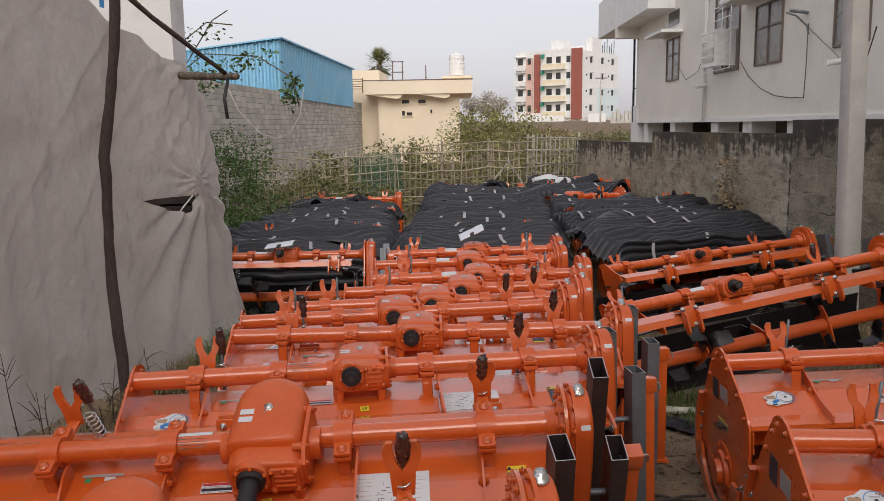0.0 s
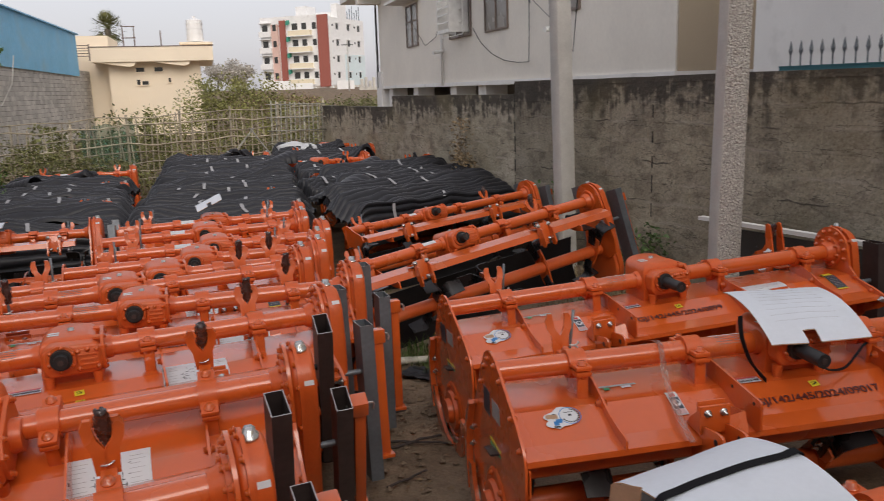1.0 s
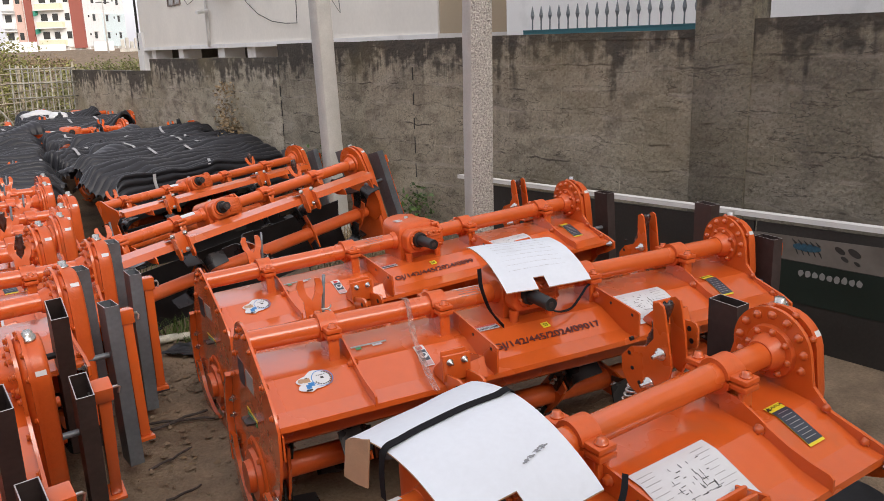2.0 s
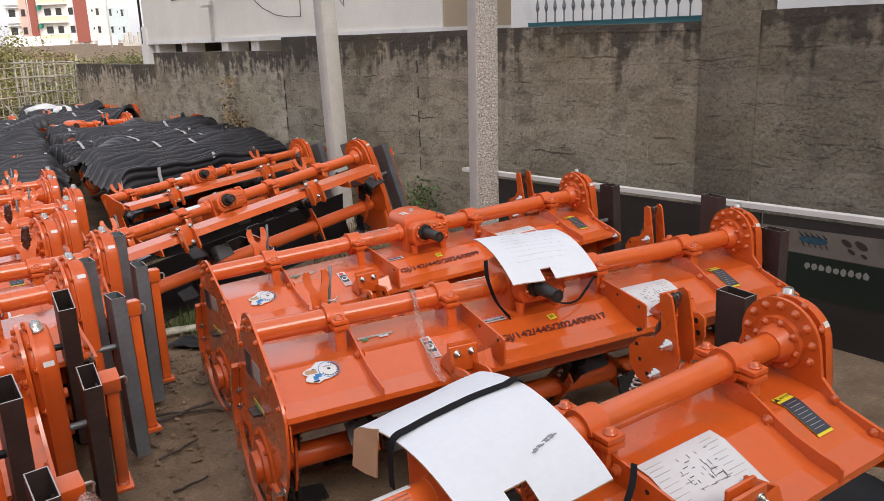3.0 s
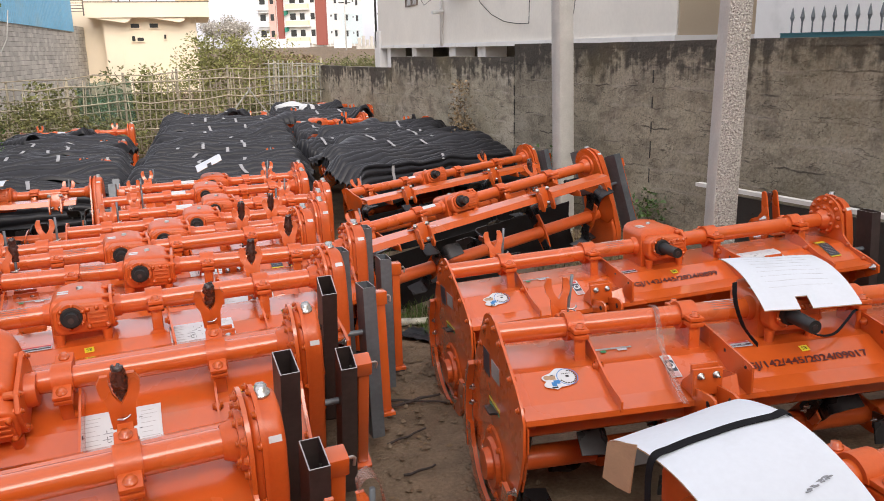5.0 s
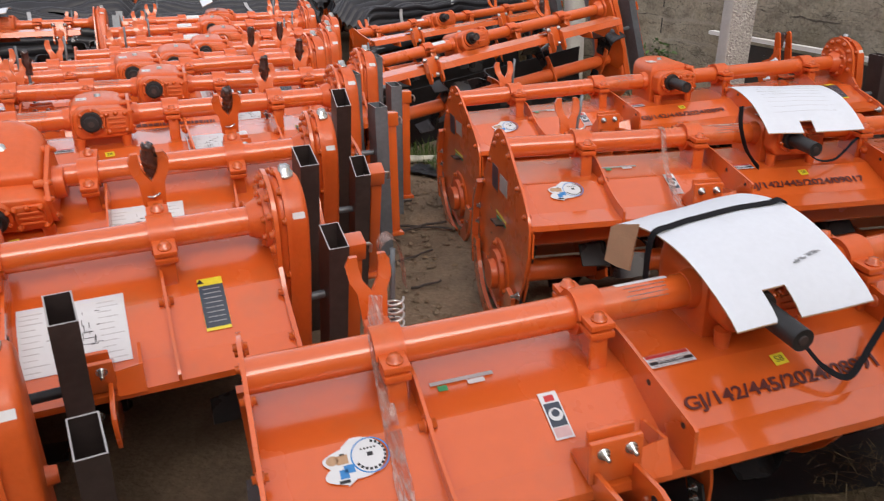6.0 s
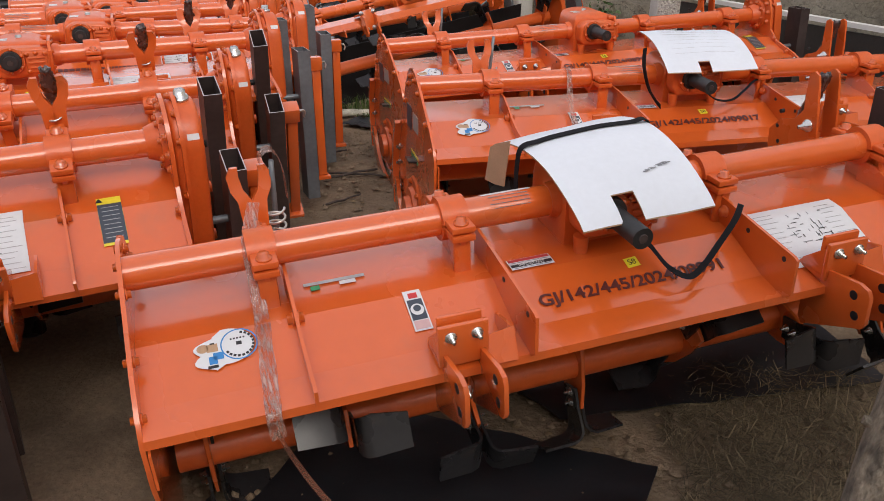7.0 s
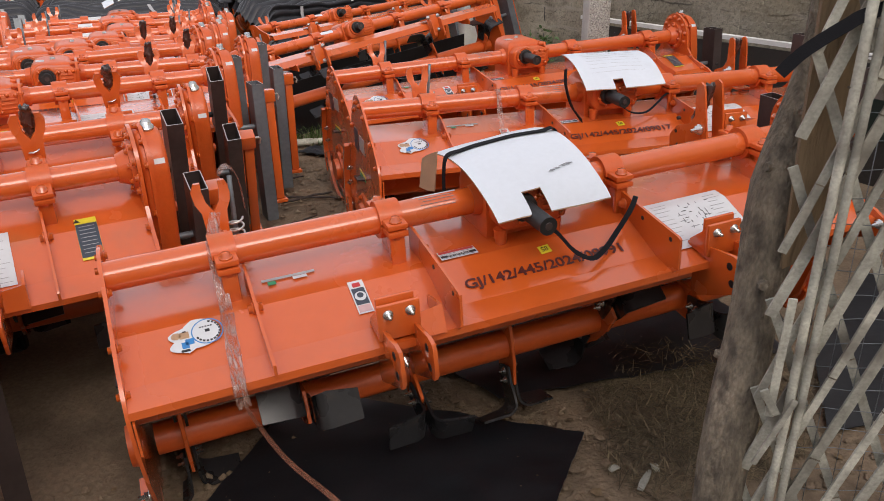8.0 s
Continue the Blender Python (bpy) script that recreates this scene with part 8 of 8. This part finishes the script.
def flats():
    """A five-storey block of flats, seen on its corner."""
    t = thing("apartment_building", "five-storey white apartment block with dark red bands", "apartment building", at=pose(25.2, 170.0, -0.2, 0, 0, -37))
    L, Wd, H = 16.0, 16.5, 17.0
    # local: corner at the origin, one face along -x (facing -y), the other along +y (facing +x)
    box_part("wall", -L, 0, 0, Wd, 3.2, H, WHITEWALL, t)
    box_part("base", -L + 0.3, -0.3, 0.3, Wd - 0.3, 0, 3.2, HOUSEWALL, t)
    for k in range(7):
        box_part("column", -L + 2.4 * k, -L + 2.4 * k + 0.5, -0.02, 0.5, 0, 3.2, WHITEWALL, t)
    for k in range(6):
        box_part("column", -0.5, 0.02, 1.0 + 2.8 * k, 1.5 + 2.8 * k, 0, 3.2, WHITEWALL, t)
    box_part("band", -2.2, 0.05, -0.35, 0.3, 3.0, H + 0.4, REDWALL, t)
    box_part("band", -11.2, -9.8, -0.35, 0.3, 3.0, H - 0.3, REDWALL, t)
    box_part("band", -13.2, -11.6, -0.30, 0.3, 3.0, H - 1.0, PINKWALL, t)
    box_part("band", 0.01, 0.06, 7.0, 16.5, 3.2, 9.6, AQUAWALL, t)
    for s in range(4):
        z = 3.6 + 3.3 * s
        box_part("balcony", -8.8, -3.7, -1.0, 0.0, z, z + 1.0, CREAMWALL, t)
        box_part("balcony_slab", -9.0, -3.5, -1.2, -0.02, z - 0.2, z - 0.01, WHITEWALL, t)
        bm = bm_new()
        add_prism(bm, [(-1.2, z + 3.0), (-0.2, z + 3.2), (-0.2, z + 2.4), (-1.2, z + 2.1)], 0, -9.1, -8.7)
        part("awning", bm, GREENSLAB, t, "green side awning")
        box_part("balcony", -16.0, -13.2, -0.8, 0.0, z, z + 1.1, WHITEWALL, t)
        box_part("sunshade", -16.0, -13.2, -0.9, 0.0, z + 2.75, z + 2.9, WHITEWALL, t)
        for x0, x1 in ((-8.3, -7.0), (-6.0, -4.9), (-15.5, -14.2), (-12.8, -12.0), (-3.5, -2.6)):
            box_part("window", x0, x1, -0.38 if x0 in (-12.8,) else -0.06, 0.05, z + 1.2, z + 2.5, GLASSDARK, t)
        for y0 in (3.6, 8.6, 13.4):
            w = box_part("window", -0.05, 0.08, y0, y0 + 0.9, z + 1.1, z + 2.3, GLASSDARK, t)
            box_part("window_shade", 0.0, 0.45, y0 - 0.2, y0 + 1.1, z + 2.4, z + 2.5, WHITEWALL, w)
        for y0 in (1.9, 11.8):
            box_part("window", -0.05, 0.08, y0, y0 + 0.4, z + 1.7, z + 2.1, GLASSDARK, t)
    box_part("parapet", -L, 0.02, -0.02, 0.2, H + 0.002, H + 0.5, WHITEWALL, t)
    box_part("roof_room", -9.0, -6.4, 3.0, 7.0, H, H + 2.6, WHITEWALL, t)
    box_part("roof_room", -1.5, 0.0, 4.6, 8.6, H, H + 2.9, WHITEWALL, t)
    box_part("roof_room", -4.5, -1.6, 4.0, 9.0, H, H + 1.2, WHITEWALL, t)
    for k in range(6):
        bm = bm_new()
        add_tube(bm, [(-0.5, 10.0 + 1.1 * k, H), (-0.5, 10.0 + 1.1 * k, H + 1.6 + 0.7 * (k % 3))], 0.08, 5)
        part("roof_rod", bm, CABLE, t)
    return t


flats()
cw = thing("compound_wall", "low white compound wall far behind the yard", "wall")
for x0, x1, y, z0, z1 in ((7.6, 11.2, 112, 1.9, 3.35), (11.5, 14.6, 114, 1.9, 3.0), (16.4, 18.6, 104, 1.3, 3.1), (21.5, 25.0, 104, 1.3, 2.7)):
    box_part("wall", x0, x1, y, y + 0.3, z0, z1, WHITEWALL, cw)
ruin = thing("ruined_wall", "grey ruined block wall with gaps on the bank", "wall")
for k in range(6):
    box_part("pier", 18.7 + 0.5 * k, 19.05 + 0.5 * k, 100.0, 100.3, 1.0, 3.2 + 0.25 * math.sin(k * 2.3), GREYBLOCK, ruin)
box_part("base", 18.5, 21.8, 100.05, 100.25, 1.0, 2.2, GREYBLOCK, ruin)
for x, y, h in ((16.9, 98, 6.6), (21.9, 100, 5.4), (24.2, 104, 6.2)):
    up = thing("utility_pole", "thin concrete utility pole with a crossarm", "pole", "utility poles", pose(x, y, 1.0))
    bm = bm_new()
    add_tube(bm, [(0, 0, 0), (0, 0, h)], [0.10, 0.07], 8)
    part("pole", bm, CONCRETE, up)
    box_part("crossarm", -0.7, 0.7, -0.05, 0.05, h - 0.5, h - 0.4, CABLE, up)
bush(10.6, 56.0, 0.0, [(0, 0, 0.5, 2.6, 1.4, 0.7), (-2.2, 1.0, 0.3, 1.6, 1.0, 0.5), (2.6, 0.5, 0.7, 1.8, 1.2, 0.7)], 5200, 0.17, "green weeds covering the bank behind the yard", seed=81, stems=12, material=LEAFDRY)
bush(4.6, 70.0, 0.5, [(0, 0, 0.4, 3.0, 1.2, 0.5), (3.4, 2.0, 0.4, 2.2, 1.0, 0.5)], 3000, 0.2, "dry brush on the brown bank", seed=82, stems=10, material=DRYBRUSH)
bh = thing("white_building", "stained white building behind the cloth screen", "house")
box_part("wall", -12.0, -2.74, 8.6, 9.0, -0.2, 7.0, WHITEWALL, bh)
cable = thing("hose", "grey hose looped over the block wall", "hose")
bm = bm_new()
add_tube(bm, [(-5.55, 20.0, 3.1), (-5.2, 20.0, 2.3), (-4.7, 20.0, 1.75), (-4.3, 20.0, 1.62), (-3.95, 20.0, 1.75), (-3.7, 20.0, 2.2), (-3.6, 20.0, 2.8)], 0.011, 6)
part("hose", bm, CONCRETE, cable)

# ---------------- post and bamboo lattice at the gate ----------------
bm = bm_new()
rnd = random.Random(51)
pts, rad = [], []
for k in range(27):
    z = -0.15 + 0.085 * k
    pts.append(Vector((1.370 + 0.152 * z + 0.006 * math.sin(z * 9), 0.476 + 0.105 * z + 0.006 * math.cos(z * 7), z)))
    rad.append(0.050 * (1.08 - 0.10 * k / 26) * (1 + 0.05 * math.sin(z * 13)) if z < 1.18 else max(0.014, 0.046 - 0.032 * (z - 1.18) / 0.17))
add_tube(bm, pts, rad, 18)
for v in bm.verts:
    n = noise.noise(v.co * 22) * 0.005 + noise.noise(v.co * 7) * 0.006
    v.co += Vector((n, n * 0.7, 0))
for z, a in ((1.02, 2.0), (1.20, -1.0), (0.93, -2.2), (1.16, 3.4), (0.60, -1.6), (0.75, 2.4), (1.27, -1.8)):
    c = Vector((1.370 + 0.152 * z, 0.476 + 0.105 * z, z))
    d = Vector((math.cos(a), math.sin(a), 0.15))
    add_cyl(bm, c + d * 0.035, c + d * 0.060, 0.015, 0.008, seg=9)
gp = tagged(mesh_object("gate_post", bm, BARK), "knotty rough-barked tree trunk used as a gate post", "post")
bm = bm_new()
a = [(1.510, 0.527, 0.98), (1.502, 0.527, 1.25), (1.496, 0.527, 1.5), (1.492, 0.527, 1.8)]
b = [(1.562, 0.492, 1.02), (1.560, 0.492, 1.25), (1.556, 0.492, 1.5), (1.552, 0.492, 1.8)]
add_strip(bm, a, b, 0.02)
SPLITWOOD = mat("split_brown_wood", (0.16, 0.11, 0.06), 0.8, vary=0.25, scale=4, fine=40, bump=0.5, bump_scale=30, stretch=(4, 4, 0.5))
tagged(mesh_object("split_board", bm, SPLITWOOD), "split brown wooden board tied to the gate post", "board")
lat = thing("bamboo_lattice", "weathered split-bamboo lattice panel with wire mesh", "lattice")
LA, LD = Vector((1.44, 0.49, 0)), Vector((0.86, -0.50, 0)).normalized()


def lattice_bar(u0, z0, u1, z1, w, name, off=0.0, material=BAMBOO):
    nrm = Vector((LD.y, -LD.x, 0))
    lo, hi = 0.02, 1.15
    f0, f1 = sorted(((lo - u0) / (u1 - u0), (hi - u0) / (u1 - u0)))
    f0, f1 = max(0.0, f0), min(1.0, f1)
    if f1 - f0 < 0.04:
        return None
    u0, z0, u1, z1 = u0 + (u1 - u0) * f0, z0 + (z1 - z0) * f0, u0 + (u1 - u0) * f1, z0 + (z1 - z0) * f1
    rnd_ = random.Random(int(1000 * (u0 + 3 * z0)))
    p, q = LA + LD * u0 + Vector((0, 0, z0)), LA + LD * u1 + Vector((0, 0, z1))
    d = (q - p).normalized()
    side = d.cross(nrm).normalized()
    n = 8 if abs(z1 - z0) > 0.4 else 2
    a_, b_ = [], []
    for k in range(n + 1):
        c = p.lerp(q, k / n) + nrm * (off + 0.001 * rnd_.uniform(-1, 1)) + side * 0.0012 * rnd_.uniform(-1, 1)
        ww = w * (0.88 + rnd_.uniform(-0.03, 0.03)) / 2
        a_.append(c + side * ww)
        b_.append(c - side * ww)
    bm_ = bm_new()
    if name == "upright":
        add_tube(bm_, [(p_ + q_) / 2 for p_, q_ in zip(a_, b_)], [(p_ - q_).length * 0.46 for p_, q_ in zip(a_, b_)], 8)
    else:
        add_strip(bm_, a_, b_, 0.006)
    slat = part(name, bm_, material, lat)
    for f in (rnd_.uniform(0.12, 0.35), rnd_.uniform(0.55, 0.85)) if n == 8 else ():
        c = p.lerp(q, f) + nrm * off
        bm_ = bm_new()
        add_strip(bm_, [c + side * w * 0.46 - d * 0.0012, c + side * w * 0.46 + d * 0.0012], [c - side * w * 0.46 - d * 0.0012, c - side * w * 0.46 + d * 0.0012], 0.0075)
        add_strip(bm_, [c - side * w * 0.46 - d * 0.0012, c - side * w * 0.46 + d * 0.0012], [c + side * w * 0.46 - d * 0.0012, c + side * w * 0.46 + d * 0.0012], 0.0015)
        part("node_ring", bm_, BARK, slat, "dark bamboo node")
    return slat


rnd = random.Random(52)
for k in range(27):
    u = -0.49 + 0.060 * k + rnd.uniform(-0.008, 0.008)
    lattice_bar(u, 0.25, u + 0.46 + rnd.uniform(-0.03, 0.03), 1.62, 0.018 + 0.006 * (k % 2), "slat", 0.010 if k % 2 else 0.014)
for k in range(15):
    u = 0.10 + 0.10 * k + rnd.uniform(-0.01, 0.01)
    lattice_bar(u, 0.30, u - 0.52, 1.50, 0.020, "slat", -0.012)
lattice_bar(0.07, 0.2, 0.09, 1.6, 0.022, "upright", 0.03)
lattice_bar(0.092, 0.2, 0.112, 1.6, 0.020, "upright", 0.034)
lattice_bar(0.040, 0.70, 0.046, 0.96, 0.018, "slat", 0.045)
lattice_bar(0.025, 0.585, 0.084, 0.742, 0.012, "slat", 0.05)
lattice_bar(0.021, 0.765, 0.05, 0.71, 0.018, "slat", 0.055)
bm = bm_new()
nrm = Vector((LD.y, -LD.x, 0))
for k in range(26):
    z = 0.30 + 0.05 * k
    p = LA + LD * 0.10 + Vector((0, 0, z))
    add_tube(bm, [p + LD * (0.09 * i) + Vector((0, 0, 0.006 * math.sin(i * 1.7 + k) + 0.03 * i / 12)) for i in range(12)], 0.0009, 4)
for k in range(20):
    p = LA + LD * (0.10 + 0.05 * k) + Vector((0, 0, 0.3))
    add_tube(bm, [p, p + Vector((0, 0, 1.3))], 0.0009, 4)
part("wire_mesh", bm, GREYSTEEL, lat, "rusty thin wire mesh")
sc = thing("dark_cloth", "black cloth strip tied over the lattice top", "cloth")
ribbon("cloth", [(1.395, 0.485, 1.372), (1.418, 0.473, 1.402), (1.442, 0.459, 1.426), (1.476, 0.439, 1.454), (1.504, 0.423, 1.473), (1.60, 0.365, 1.51), (1.8, 0.25, 1.53)], 0.022, 0.003, STRAP, sc, (0.2, 0.3, 1))

# ---------------- unseen walls added behind the walker to hold back light ---
# added wall out of view that cuts low light from behind
rear = thing("wall_rear", "unseen grey block wall added to close the yard and cut low light", "wall", kind="structure")
box_part("wall", -30, 30, -9.4, -9.0, -0.3, 2.2, GREYBLOCK, rear)
# added house block, never in view; its height sets the yard's shade
row = thing("house_row", "unseen plain house row added to keep sun off the yard", "house")
box_part("wall", -60, 60, -28.0, -18.0, -0.3, 13.5, HOUSEWALL, row)
box_part("roof_slab", -60.4, 60.4, -28.4, -17.6, 13.502, 13.75, GREYBLOCK, row)
